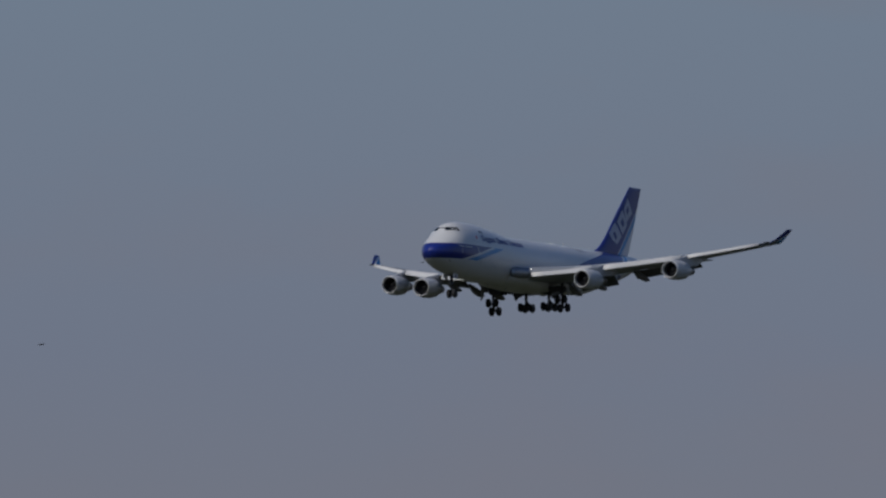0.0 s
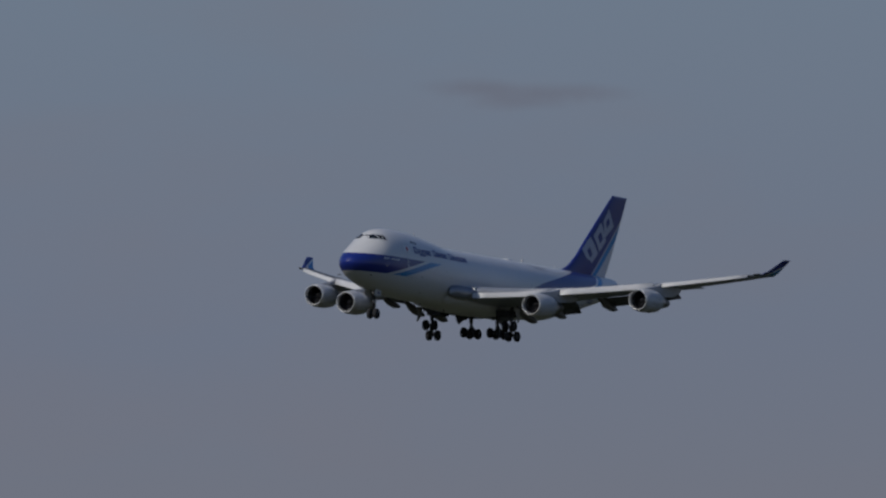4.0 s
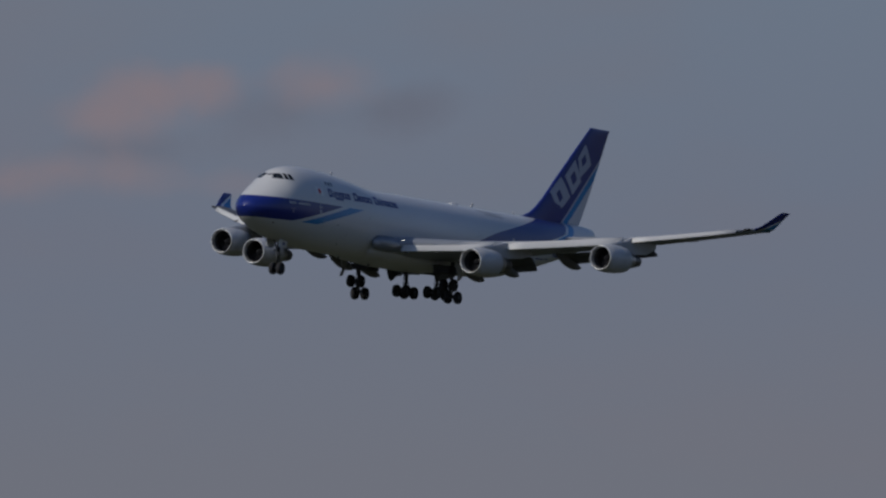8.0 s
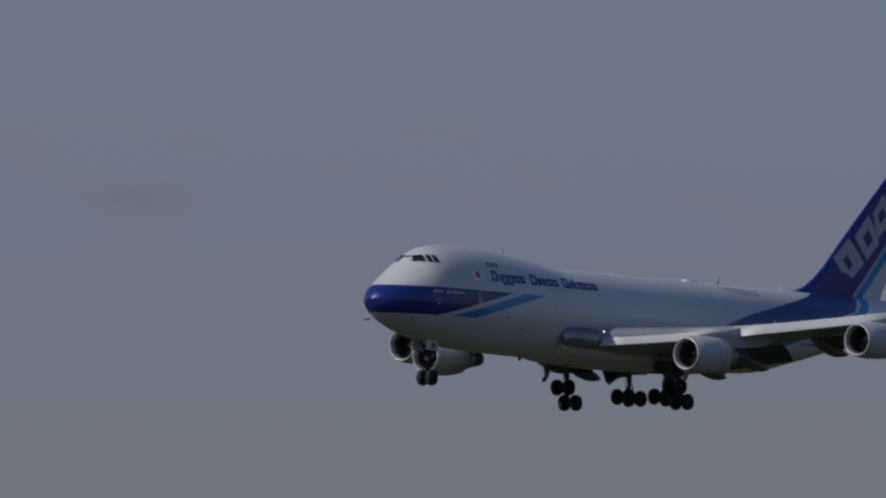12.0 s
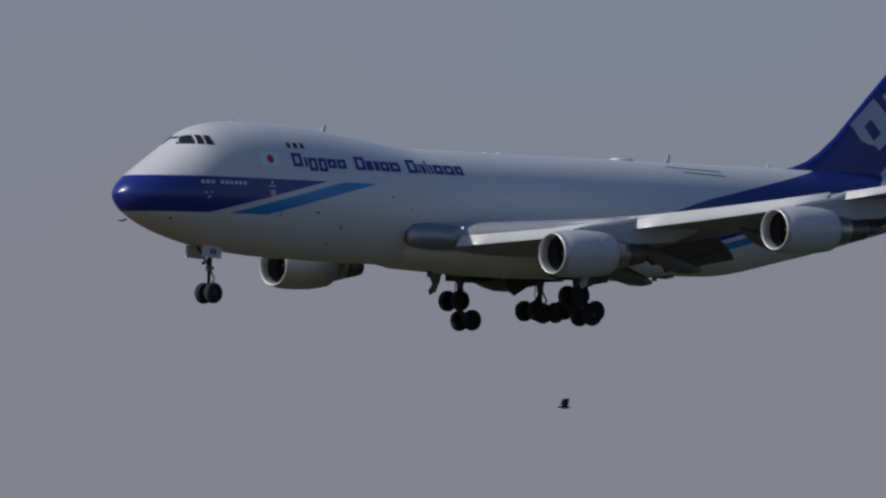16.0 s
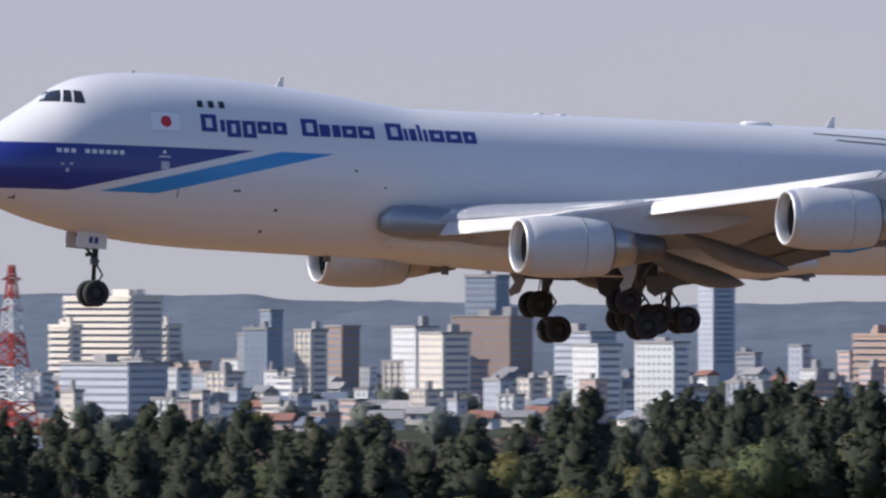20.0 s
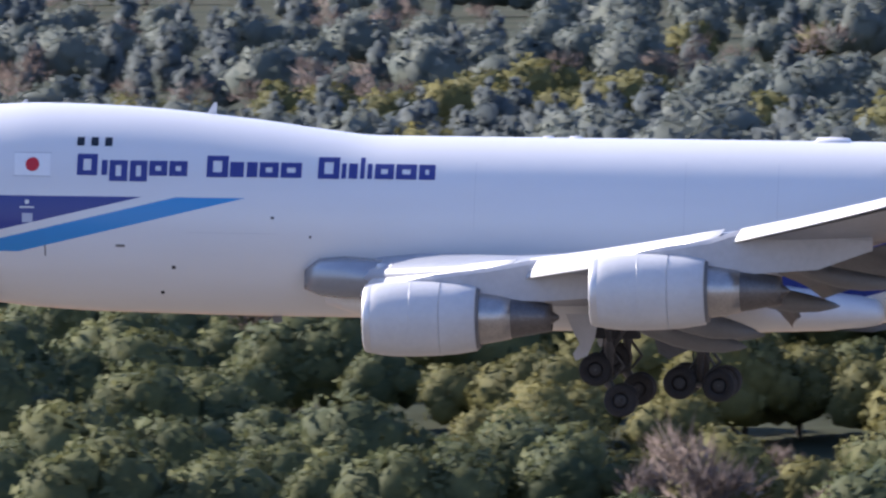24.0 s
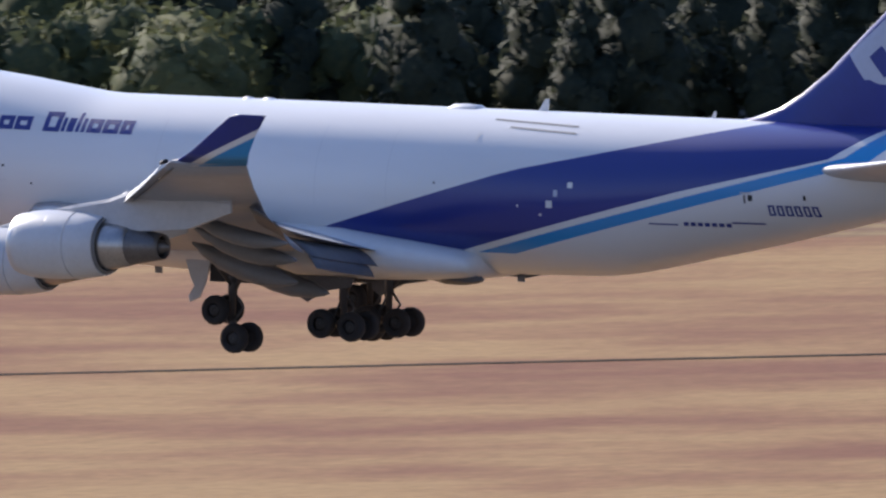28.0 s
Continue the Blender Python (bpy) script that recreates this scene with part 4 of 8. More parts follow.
    # blades, beacons and humps along the back and belly
    for x, h, w in ((15.75, 0.42, 0.4), (43.0, 0.5, 0.5), (51.2, 0.28, 0.25), (8.6, 0.12, 0.3)):
        z = top_of(x)
        v = [(x - w / 2, 0.03, z - 0.1), (x - w / 2, -0.03, z - 0.1), (x + w / 2, -0.03, z - 0.1), (x + w / 2, 0.03, z - 0.1), (x + w * 0.25, 0.015, z + h), (x + w * 0.25, -0.015, z + h), (x + w * 0.6, -0.015, z + h), (x + w * 0.6, 0.015, z + h)]
        part("antenna", mesh_of("antenna", v, [(0, 3, 2, 1), (4, 5, 6, 7), (0, 1, 5, 4), (1, 2, 6, 5), (2, 3, 7, 6), (3, 0, 4, 7)], [M_WHITE]), plane, "white blade antenna")
    for x0, x1, zz, w in ((38.55, 40.1, 0.16, 0.5), (28.3, 28.8, 0.07, 0.2), (29.3, 29.9, 0.07, 0.2)):
        rings = []
        for u, k in ((0, 0.2), (0.12, 0.9), (0.5, 1.0), (0.88, 0.9), (1, 0.2)):
            x = x0 + (x1 - x0) * u
            rings.append([(x, w * math.cos(a), top_of(x) - 0.12 + (zz + 0.12) * k * max(0.0, math.sin(a))) for a in [math.pi * i / 8 for i in range(9)]])
        part("hatch", mesh_of("hatch", *loft(rings, flip=True), [M_WHITE], True), plane, "low white hump on the roof")
    for x, h in ((41.9, 0.3), (24.0, 0.3), (18.2, 0.25)):
        z = low_of(x) - (0.3 if x == 24.0 else 0)
        part("antenna", mesh_of("antenna", *box(x, x + 0.35, -0.02, 0.02, z - h, z + 0.2), [M_DARKGREY]), plane, "small belly antenna")
    for sd in (-1, 1):
        part("probe", mesh_of("probe", *tube([(2.4, sd * 1.95, 4.15), (2.3, sd * 2.2, 4.05), (2.0, sd * 2.22, 4.05)], [0.06, 0.05, 0.03], 8), [M_DARK]), plane, "dark air data probe")
        # doors that hang open round the main gear, and the root light fairing
        for name, label, outline, y, lean, mt in (
                ("gear_door", "grey wing gear door on its leg", ((-0.75, 0.0), (0.5, 0.0), (0.35, -0.9), (0.1, -1.55), (-0.35, -1.75), (-0.45, -1.5), (-0.2, -1.1), (-0.45, -0.7)), 6.5, 8, M_GREY),
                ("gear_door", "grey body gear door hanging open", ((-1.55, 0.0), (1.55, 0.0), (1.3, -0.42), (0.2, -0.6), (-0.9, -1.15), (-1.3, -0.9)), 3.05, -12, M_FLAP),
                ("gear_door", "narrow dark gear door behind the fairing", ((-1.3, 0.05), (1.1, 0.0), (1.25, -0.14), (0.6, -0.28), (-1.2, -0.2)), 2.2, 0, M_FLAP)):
            at = {6.5: (30.5, 2.6), 3.05: (34.3, 1.95), 2.2: (40.4, 2.22)}[y]
            n = len(outline)
            v = [(x, dy, z) for dy in (-0.035, 0.035) for x, z in outline]
            f = [tuple(range(n)), tuple(range(2 * n - 1, n - 1, -1))] + [(k, n + k, n + (k + 1) % n, (k + 1) % n) for k in range(n)]
            part(name, mesh_of(name, *moved((v, f), pose(at[0], sd * y, at[1], sd * lean, 0, 0)), [mt]), plane, label)
        # closed near-black boxes: the shade inside the wheel wells is put into their colour
        part("wheel_well_slab", mesh_of("wheel_well_slab", *box(30.3, 32.4, sd * 4.6 - 0.9, sd * 4.6 + 0.9, 1.66, 2.4), [M_WELL]), plane, "dark slab for the shaded wheel well opening")
        part("wheel_well_slab", mesh_of("wheel_well_slab", *box(33.2, 35.6, sd * 1.7 - 0.8, sd * 1.7 + 0.8, 1.69, 2.4), [M_WELL]), plane, "dark slab for the shaded wheel well opening")
        rings = []
        for x, y0, y1, z0, z1 in ((19.65, 2.9, 3.3, 3.25, 4.0), (20.2, 2.6, 3.72, 3.02, 4.42), (21.2, 2.5, 4.15, 2.9, 4.52), (22.4, 2.4, 4.75, 2.9, 4.45), (24.0, 2.4, 5.2, 3.0, 4.2)):
            ym, zm = (y0 + y1) / 2, (z0 + z1) / 2
            rings.append([(x, sd * (ym + (y1 - y0) / 2 * math.copysign(abs(math.cos(a)) ** 0.7, math.cos(a))), zm + (z1 - z0) / 2 * math.copysign(abs(math.sin(a)) ** 0.8, math.sin(a))) for a in [2 * math.pi * i / 20 for i in range(20)]])
        part("root_fairing", mesh_of("root_fairing", *loft(rings, flip=sd > 0), [M_FAIRING], True), plane, "smooth grey wing root fairing")


M_FLAG = material("white_flag_paint", (0.78, 0.78, 0.77), 0.4, vary=0.03, scale=1.0)
M_FAIRING = material("bare_metal_fairing", (0.27, 0.285, 0.31), 0.25, 0.6, 0.06, 1.0)
plane, body, fin = airplane()
markings(plane, body, fin)


M_FEATHER = material("black_feathers", (0.02, 0.02, 0.024), 0.6, vary=0.2, scale=0.1)


def crow():
    c = tagged(new("crow", None), "black crow flapping across the sky", "bird")
    part("body", mesh_of("body", *tube([(0.17, 0, 0.0), (0.11, 0, 0.01), (0.0, 0, 0.0), (-0.12, 0, -0.005), (-0.2, 0, 0.0)], [0.03, 0.055, 0.065, 0.04, 0.015], 12), [M_FEATHER], True), c)
    part("head", mesh_of("head", *tube([(0.15, 0, 0.01), (0.19, 0, 0.02), (0.23, 0, 0.02), (0.25, 0, 0.015)], [0.025, 0.04, 0.035, 0.012], 10), [M_FEATHER], True), c)
    part("beak", mesh_of("beak", *tube([(0.245, 0, 0.015), (0.3, 0, 0.0)], [0.014, 0.003], 6), [M_FEATHER]), c)
    part("tail", mesh_of("tail", *loft([[(-0.17, -0.025, -0.008), (-0.17, 0.025, -0.008), (-0.17, 0.025, 0.008), (-0.17, -0.025, 0.008)], [(-0.33, -0.06, -0.004), (-0.33, 0.06, -0.004), (-0.33, 0.06, 0.004), (-0.33, -0.06, 0.004)]]), [M_FEATHER]), c)
    wings = []
    for sd in (-1, 1):
        rings = [[(x0, sd * y, -t), (x1, sd * y, -t * 0.3), (x1, sd * y, t * 0.3), (x0, sd * y, t)] for y, x0, x1, t in ((0.03, 0.1, -0.1, 0.015), (0.16, 0.13, -0.11, 0.012), (0.32, 0.09, -0.12, 0.008), (0.43, 0.0, -0.12, 0.004))]
        wings.append(part("wing", mesh_of("wing", *loft(rings, flip=sd > 0), [M_FEATHER]), c))
    return c, wings


crow_bird, crow_wings = crow()
far_crow, far_wings = crow()


def motions():
    # the crow crosses the sky; its wings beat while it is near the view's path
    walk(crow_bird, [(t, pose(410.35 - 4.2 * (t - 15.5), 395.57 + 2.55 * (t - 15.5), EYE + 6.66 + 0.65 * min(max(t - 15.5, -1), 1.5), 0, 0, 145)) for t in (0, 14, 15.5, 16.3, 17.5, 28)])
    walk(far_crow, [(t, pose(1130.06 + 4.577 * t, 403.69 - 13.3 * t, 92.59 + 2.68 * t, 0, 0, -71)) for t in (0, 2, 4, 28)])
    beats = [0.0] + [14.5 + 0.125 * i for i in range(25)] + [28.0]
    for sd, wing in zip((-1, 1), crow_wings):
        walk(wing, [(t, pose(0, 0, 0, sd * (48 if i % 2 else -22), 0, 0)) for i, t in enumerate(beats)])
    walk(plane, [(t, pose(x, y, z, rx, ry, rz)) for t, x, y, z, rx, ry, rz in (
        (0, 2021.86, 665.49, 137.74, -1.72, 1.60, -7.78), (0.1, 2010.78, 664.76, 137.18, -1.60, 1.64, -7.84),
        (0.2, 1999.77, 664.00, 136.61, -1.50, 1.68, -7.90), (0.3, 1988.99, 663.31, 136.06, -1.39, 1.73, -7.95),
        (0.4, 1978.62, 662.73, 135.52, -1.28, 1.76, -8.00), (0.5, 1968.82, 662.33, 135.00, -1.18, 1.78, -8.04),
        (0.6, 1959.65, 662.15, 134.50, -1.09, 1.79, -8.08), (0.7, 1950.94, 662.10, 134.02, -0.99, 1.78, -8.09),
        (0.8, 1942.54, 662.16, 133.56, -0.89, 1.77, -8.11), (0.9, 1934.29, 662.27, 133.10, -0.78, 1.76, -8.12),
        (1, 1926.01, 662.35, 132.65, -0.68, 1.75, -8.11), (1.1, 1917.75, 662.45, 132.19, -0.57, 1.73, -8.10),
        (1.2, 1909.59, 662.57, 131.74, -0.46, 1.73, -8.07), (1.3, 1901.48, 662.73, 131.31, -0.34, 1.73, -8.04),
        (1.4, 1893.40, 662.88, 130.87, -0.23, 1.73, -8.01), (1.5, 1885.29, 663.04, 130.44, -0.12, 1.76, -7.99),
        (1.6, 1877.12, 663.19, 130.02, -0.00, 1.80, -7.99), (1.7, 1868.92, 663.35, 129.61, 0.11, 1.86, -8.00),
        (1.8, 1860.76, 663.53, 129.20, 0.23, 1.93, -8.02), (1.9, 1852.64, 663.71, 128.80, 0.35, 2.00, -8.02),
        (2, 1844.62, 663.92, 128.40, 0.45, 2.08, -8.00), (2.1, 1836.81, 664.18, 128.01, 0.54, 2.15, -7.96),
        (2.2, 1829.16, 664.50, 127.62, 0.63, 2.22, -7.92), (2.3, 1821.55, 664.84, 127.24, 0.72, 2.30, -7.86),
        (2.4, 1813.81, 665.12, 126.85, 0.81, 2.37, -7.81), (2.5, 1805.81, 665.32, 126.44, 0.90, 2.42, -7.75),
        (2.6, 1797.52, 665.42, 126.00, 0.97, 2.46, -7.70), (2.7, 1789.00, 665.45, 125.55, 1.05, 2.49, -7.64),
        (2.8, 1780.31, 665.40, 125.08, 1.11, 2.52, -7.59), (2.9, 1771.44, 665.30, 124.62, 1.18, 2.55, -7.54),
        (3, 1762.44, 665.14, 124.13, 1.24, 2.57, -7.49), (3.1, 1753.33, 664.94, 123.65, 1.29, 2.59, -7.44),
        (3.2, 1744.12, 664.70, 123.15, 1.35, 2.60, -7.39), (3.3, 1734.85, 664.43, 122.66, 1.41, 2.62, -7.34),
        (3.4, 1725.53, 664.14, 122.16, 1.47, 2.63, -7.30), (3.5, 1716.18, 663.84, 121.65, 1.52, 2.65, -7.24),
        (3.6, 1706.85, 663.55, 121.16, 1.59, 2.65, -7.19), (3.7, 1697.53, 663.25, 120.65, 1.66, 2.66, -7.15),
        (3.8, 1688.26, 662.96, 120.16, 1.72, 2.68, -7.10), (3.9, 1679.05, 662.70, 119.66, 1.80, 2.69, -7.04),
        (4, 1669.93, 662.47, 119.17, 1.89, 2.70, -6.99), (4.1, 1660.91, 662.28, 118.69, 1.98, 2.72, -6.94),
        (4.2, 1652.01, 662.13, 118.22, 2.07, 2.74, -6.89), (4.3, 1643.25, 662.03, 117.75, 2.18, 2.77, -6.84),
        (4.4, 1634.65, 661.99, 117.29, 2.30, 2.79, -6.78), (4.5, 1626.24, 662.03, 116.85, 2.44, 2.82, -6.73),
        (4.6, 1617.87, 662.08, 116.41, 2.64, 2.87, -6.68), (4.7, 1609.44, 662.12, 115.96, 2.93, 2.90, -6.62),
        (4.8, 1600.99, 662.16, 115.52, 3.26, 2.92, -6.57), (4.9, 1592.58, 662.19, 115.08, 3.59, 2.93, -6.48),
        (5, 1584.26, 662.25, 114.62, 3.85, 2.90, -6.37), (5.1, 1575.93, 662.29, 114.15, 4.07, 2.84, -6.22),
        (5.2, 1567.59, 662.32, 113.67, 4.28, 2.76, -6.06), (5.3, 1559.33, 662.38, 113.19, 4.49, 2.67, -5.91),
        (5.4, 1551.28, 662.55, 112.74, 4.70, 2.59, -5.76), (5.5, 1543.55, 662.86, 112.29, 4.89, 2.53, -5.64),
        (5.6, 1536.42, 663.43, 111.89, 5.08, 2.48, -5.54), (5.7, 1529.78, 664.24, 111.50, 5.28, 2.43, -5.46),
        (5.8, 1523.24, 665.10, 111.12, 5.46, 2.38, -5.40), (5.9, 1516.34, 665.81, 110.73, 5.62, 2.36, -5.34),
        (6, 1508.67, 666.20, 110.33, 5.74, 2.38, -5.28), (6.1, 1499.85, 666.10, 109.88, 5.84, 2.44, -5.23),
        (6.2, 1490.07, 665.59, 109.40, 5.93, 2.52, -5.19), (6.3, 1479.83, 664.88, 108.90, 6.00, 2.62, -5.17),
        (6.4, 1469.62, 664.16, 108.38, 6.03, 2.70, -5.16), (6.5, 1459.91, 663.66, 107.89, 6.00, 2.76, -5.14),
        (6.6, 1450.55, 663.29, 107.40, 5.88, 2.81, -5.12), (6.7, 1441.23, 662.92, 106.90, 5.71, 2.87, -5.11),
        (6.8, 1432.12, 662.64, 106.42, 5.50, 2.92, -5.10), (6.9, 1423.43, 662.56, 105.96, 5.29, 2.97, -5.09),
        (7, 1415.32, 662.73, 105.52, 5.08, 3.03, -5.08), (7.1, 1408.06, 663.30, 105.12, 4.88, 3.05, -5.08),
        (7.2, 1401.43, 664.17, 104.74, 4.64, 3.09, -5.09), (7.3, 1394.98, 665.13, 104.37, 4.41, 3.11, -5.09),
        (7.4, 1388.28, 665.97, 103.97, 4.19, 3.12, -5.08), (7.5, 1380.87, 666.49, 103.55, 3.99, 3.11, -5.05),
        (7.6, 1372.48, 666.55, 103.07, 3.83, 3.09, -4.99), (7.7, 1363.39, 666.28, 102.57, 3.68, 3.06, -4.92),
        (7.8, 1353.87, 665.81, 102.03, 3.55, 3.03, -4.86), (7.9, 1344.23, 665.27, 101.51, 3.42, 3.00, -4.79),
        (8, 1334.77, 664.84, 100.99, 3.31, 2.98, -4.75), (8.1, 1325.21, 664.36, 100.46, 3.20, 2.94, -4.71),
        (8.2, 1315.38, 663.75, 99.91, 3.09, 2.90, -4.70), (8.3, 1305.66, 663.19, 99.38, 2.99, 2.86, -4.69),
        (8.4, 1296.45, 662.88, 98.88, 2.90, 2.84, -4.69), (8.5, 1288.13, 663.00, 98.43, 2.81, 2.85, -4.67),
        (8.6, 1280.76, 663.61, 98.03, 2.71, 2.88, -4.65), (8.7, 1273.83, 664.45, 97.66, 2.63, 2.94, -4.63),
        (8.8, 1266.90, 665.33, 97.29, 2.53, 3.00, -4.60), (8.9, 1259.53, 666.00, 96.90, 2.43, 3.07, -4.58),
        (9, 1251.30, 666.24, 96.48, 2.33, 3.13, -4.55), (9.1, 1241.16, 665.46, 95.97, 2.23, 3.18, -4.52),
        (9.2, 1229.28, 663.75, 95.37, 2.14, 3.21, -4.49), (9.3, 1216.55, 661.54, 94.73, 2.05, 3.23, -4.46),
        (9.4, 1203.54, 659.15, 94.08, 1.96, 3.23, -4.42), (9.5, 1191.33, 657.15, 93.45, 1.86, 3.22, -4.38),
        (9.6, 1179.89, 655.55, 92.84, 1.75, 3.19, -4.35), (9.7, 1168.54, 653.96, 92.23, 1.61, 3.14, -4.31),
        (9.8, 1157.23, 652.37, 91.62, 1.47, 3.08, -4.27), (9.9, 1145.94, 650.78, 91.00, 1.32, 3.01, -4.23),
        (10, 1134.65, 649.16, 90.39, 1.19, 2.95, -4.20), (10.1, 1122.13, 646.83, 89.72, 1.07, 2.87, -4.18),
        (10.2, 1108.44, 643.82, 88.99, 0.95, 2.79, -4.17), (10.3, 1095.41, 641.15, 88.29, 0.83, 2.70, -4.16),
        (10.4, 1084.80, 639.81, 87.69, 0.73, 2.61, -4.15), (10.5, 1078.31, 640.83, 87.28, 0.63, 2.53, -4.15),
        (10.6, 1074.82, 643.61, 86.98, 0.55, 2.45, -4.14), (10.7, 1071.87, 646.75, 86.71, 0.47, 2.35, -4.14),
        (10.8, 1069.09, 650.04, 86.44, 0.40, 2.26, -4.14), (10.9, 1066.11, 653.26, 86.16, 0.35, 2.17, -4.13),
        (11, 1062.56, 656.20, 85.87, 0.30, 2.09, -4.13), (11.1, 1057.36, 658.17, 85.50, 0.27, 2.01, -4.11),
        (11.2, 1050.04, 658.89, 85.04, 0.24, 1.92, -4.09), (11.3, 1041.23, 658.71, 84.52, 0.22, 1.84, -4.07),
        (11.4, 1031.54, 657.99, 83.97, 0.21, 1.77, -4.05), (11.5, 1021.56, 657.08, 83.42, 0.23, 1.71, -4.04),
        (11.6, 1010.24, 655.31, 82.82, 0.27, 1.68, -4.04), (11.7, 996.93, 652.27, 82.15, 0.34, 1.65, -4.04),
        (11.8, 982.84, 648.68, 81.46, 0.43, 1.65, -4.04), (11.9, 969.09, 645.25, 80.78, 0.52, 1.64, -4.05),
        (12, 956.76, 642.68, 80.17, 0.62, 1.65, -4.05), (12.1, 945.27, 640.63, 79.59, 0.72, 1.66, -4.07),
        (12.2, 933.82, 638.57, 79.03, 0.85, 1.69, -4.09), (12.3, 923.09, 636.96, 78.50, 0.99, 1.73, -4.10),
        (12.4, 913.72, 636.23, 78.03, 1.13, 1.78, -4.12), (12.5, 906.32, 636.81, 77.64, 1.27, 1.82, -4.12),
        (12.6, 900.15, 638.25, 77.31, 1.42, 1.89, -4.11), (12.7, 894.27, 639.91, 77.00, 1.59, 1.97, -4.10),
        (12.8, 888.93, 641.97, 76.71, 1.76, 2.05, -4.08), (12.9, 884.42, 644.64, 76.44, 1.89, 2.11, -4.05),
        (13, 880.99, 648.11, 76.19, 1.96, 2.12, -4.00), (13.1, 879.38, 652.93, 75.99, 2.01, 2.09, -3.92),
        (13.2, 879.42, 659.02, 75.84, 2.06, 2.04, -3.82), (13.3, 879.96, 665.59, 75.71, 2.10, 2.01, -3.70),
        (13.4, 879.87, 671.82, 75.56, 2.13, 1.98, -3.60), (13.5, 878.01, 676.87, 75.36, 2.13, 1.98, -3.53),
        (13.6, 874.12, 680.51, 75.08, 2.10, 1.99, -3.48), (13.7, 868.77, 683.13, 74.73, 2.03, 2.00, -3.47),
        (13.8, 862.09, 684.80, 74.34, 1.94, 2.00, -3.49), (13.9, 854.24, 685.60, 73.89, 1.82, 1.99, -3.53),
        (14, 845.34, 685.61, 73.40, 1.68, 1.98, -3.59), (14.1, 835.54, 684.91, 72.87, 1.52, 1.96, -3.67),
        (14.2, 824.97, 683.59, 72.31, 1.34, 1.93, -3.76), (14.3, 813.77, 681.74, 71.72, 1.15, 1.90, -3.86),
        (14.4, 802.07, 679.45, 71.11, 0.96, 1.86, -3.97), (14.5, 790.00, 676.79, 70.49, 0.76, 1.82, -4.08),
        (14.6, 777.67, 673.87, 69.86, 0.56, 1.78, -4.19), (14.7, 765.20, 670.76, 69.22, 0.37, 1.73, -4.29),
        (14.8, 752.70, 667.55, 68.59, 0.18, 1.68, -4.38), (14.9, 740.26, 664.32, 67.95, 0.00, 1.63, -4.47),
        (15, 728.00, 661.16, 67.33, -0.17, 1.59, -4.53), (15.1, 715.98, 658.13, 66.71, -0.32, 1.54, -4.58),
        (15.2, 704.31, 655.33, 66.12, -0.45, 1.50, -4.60), (15.3, 693.05, 652.83, 65.54, -0.56, 1.47, -4.60),
        (15.4, 682.28, 650.69, 64.98, -0.64, 1.45, -4.57), (15.5, 672.06, 649.01, 64.46, -0.69, 1.43, -4.50),
        (15.6, 662.02, 647.43, 63.93, -0.72, 1.41, -4.39), (15.7, 651.86, 645.69, 63.40, -0.73, 1.39, -4.25),
        (15.8, 641.80, 643.99, 62.87, -0.74, 1.36, -4.09), (15.9, 632.03, 642.54, 62.36, -0.73, 1.33, -3.94),
        (16, 622.75, 641.54, 61.86, -0.73, 1.31, -3.82), (16.1, 613.88, 640.94, 61.38, -0.71, 1.29, -4.16),
        (16.2, 605.24, 640.57, 60.92, -0.68, 1.28, -3.63), (16.3, 596.84, 640.45, 60.46, -0.65, 1.28, -3.57),
        (16.4, 588.68, 640.57, 60.02, -0.61, 1.28, -3.52), (16.5, 580.74, 640.94, 59.58, -0.57, 1.29, -3.48),
        (16.6, 573.06, 641.61, 59.16, -0.51, 1.31, -3.47), (16.7, 565.61, 642.56, 58.76, -0.43, 1.36, -3.49),
        (16.8, 558.25, 643.66, 58.37, -0.33, 1.42, -3.52), (16.9, 550.89, 644.77, 57.99, -0.24, 1.49, -3.56),
        (17, 543.39, 645.78, 57.59, -0.15, 1.56, -3.62), (17.1, 535.79, 646.70, 57.19, -0.07, 1.62, -3.68),
        (17.2, 528.14, 647.60, 56.80, 0.01, 1.69, -3.77), (17.3, 520.44, 648.47, 56.40, 0.09, 1.75, -3.87),
        (17.4, 512.67, 649.29, 55.99, 0.15, 1.81, -3.96), (17.5, 504.83, 650.03, 55.58, 0.19, 1.86, -4.04),
        (17.6, 496.96, 650.74, 55.15, 0.20, 1.90, -4.11), (17.7, 489.05, 651.44, 54.73, 0.21, 1.93, -4.16),
        (17.8, 481.06, 652.04, 54.30, 0.22, 1.96, -4.21), (17.9, 472.93, 652.47, 53.86, 0.21, 1.98, -4.27),
        (18, 464.60, 652.66, 53.42, 0.18, 2.01, -4.33), (18.1, 456.00, 652.50, 52.97, 0.14, 2.03, -4.40),
        (18.2, 447.16, 652.01, 52.51, 0.09, 2.06, -4.48), (18.3, 438.18, 651.32, 52.05, 0.04, 2.08, -4.57),
        (18.4, 429.16, 650.53, 51.59, -0.02, 2.11, -4.64), (18.5, 420.19, 649.75, 51.13, -0.07, 2.14, -4.68),
        (18.6, 411.26, 649.00, 50.68, -0.14, 2.17, -4.68), (18.7, 402.32, 648.20, 50.24, -0.21, 2.22, -4.66),
        (18.8, 393.37, 647.33, 49.80, -0.29, 2.27, -4.62), (18.9, 384.38, 646.38, 49.35, -0.37, 2.31, -4.58),
        (19, 375.37, 645.35, 48.91, -0.45, 2.36, -4.54), (19.1, 366.26, 644.12, 48.46, -0.52, 2.40, -4.51),
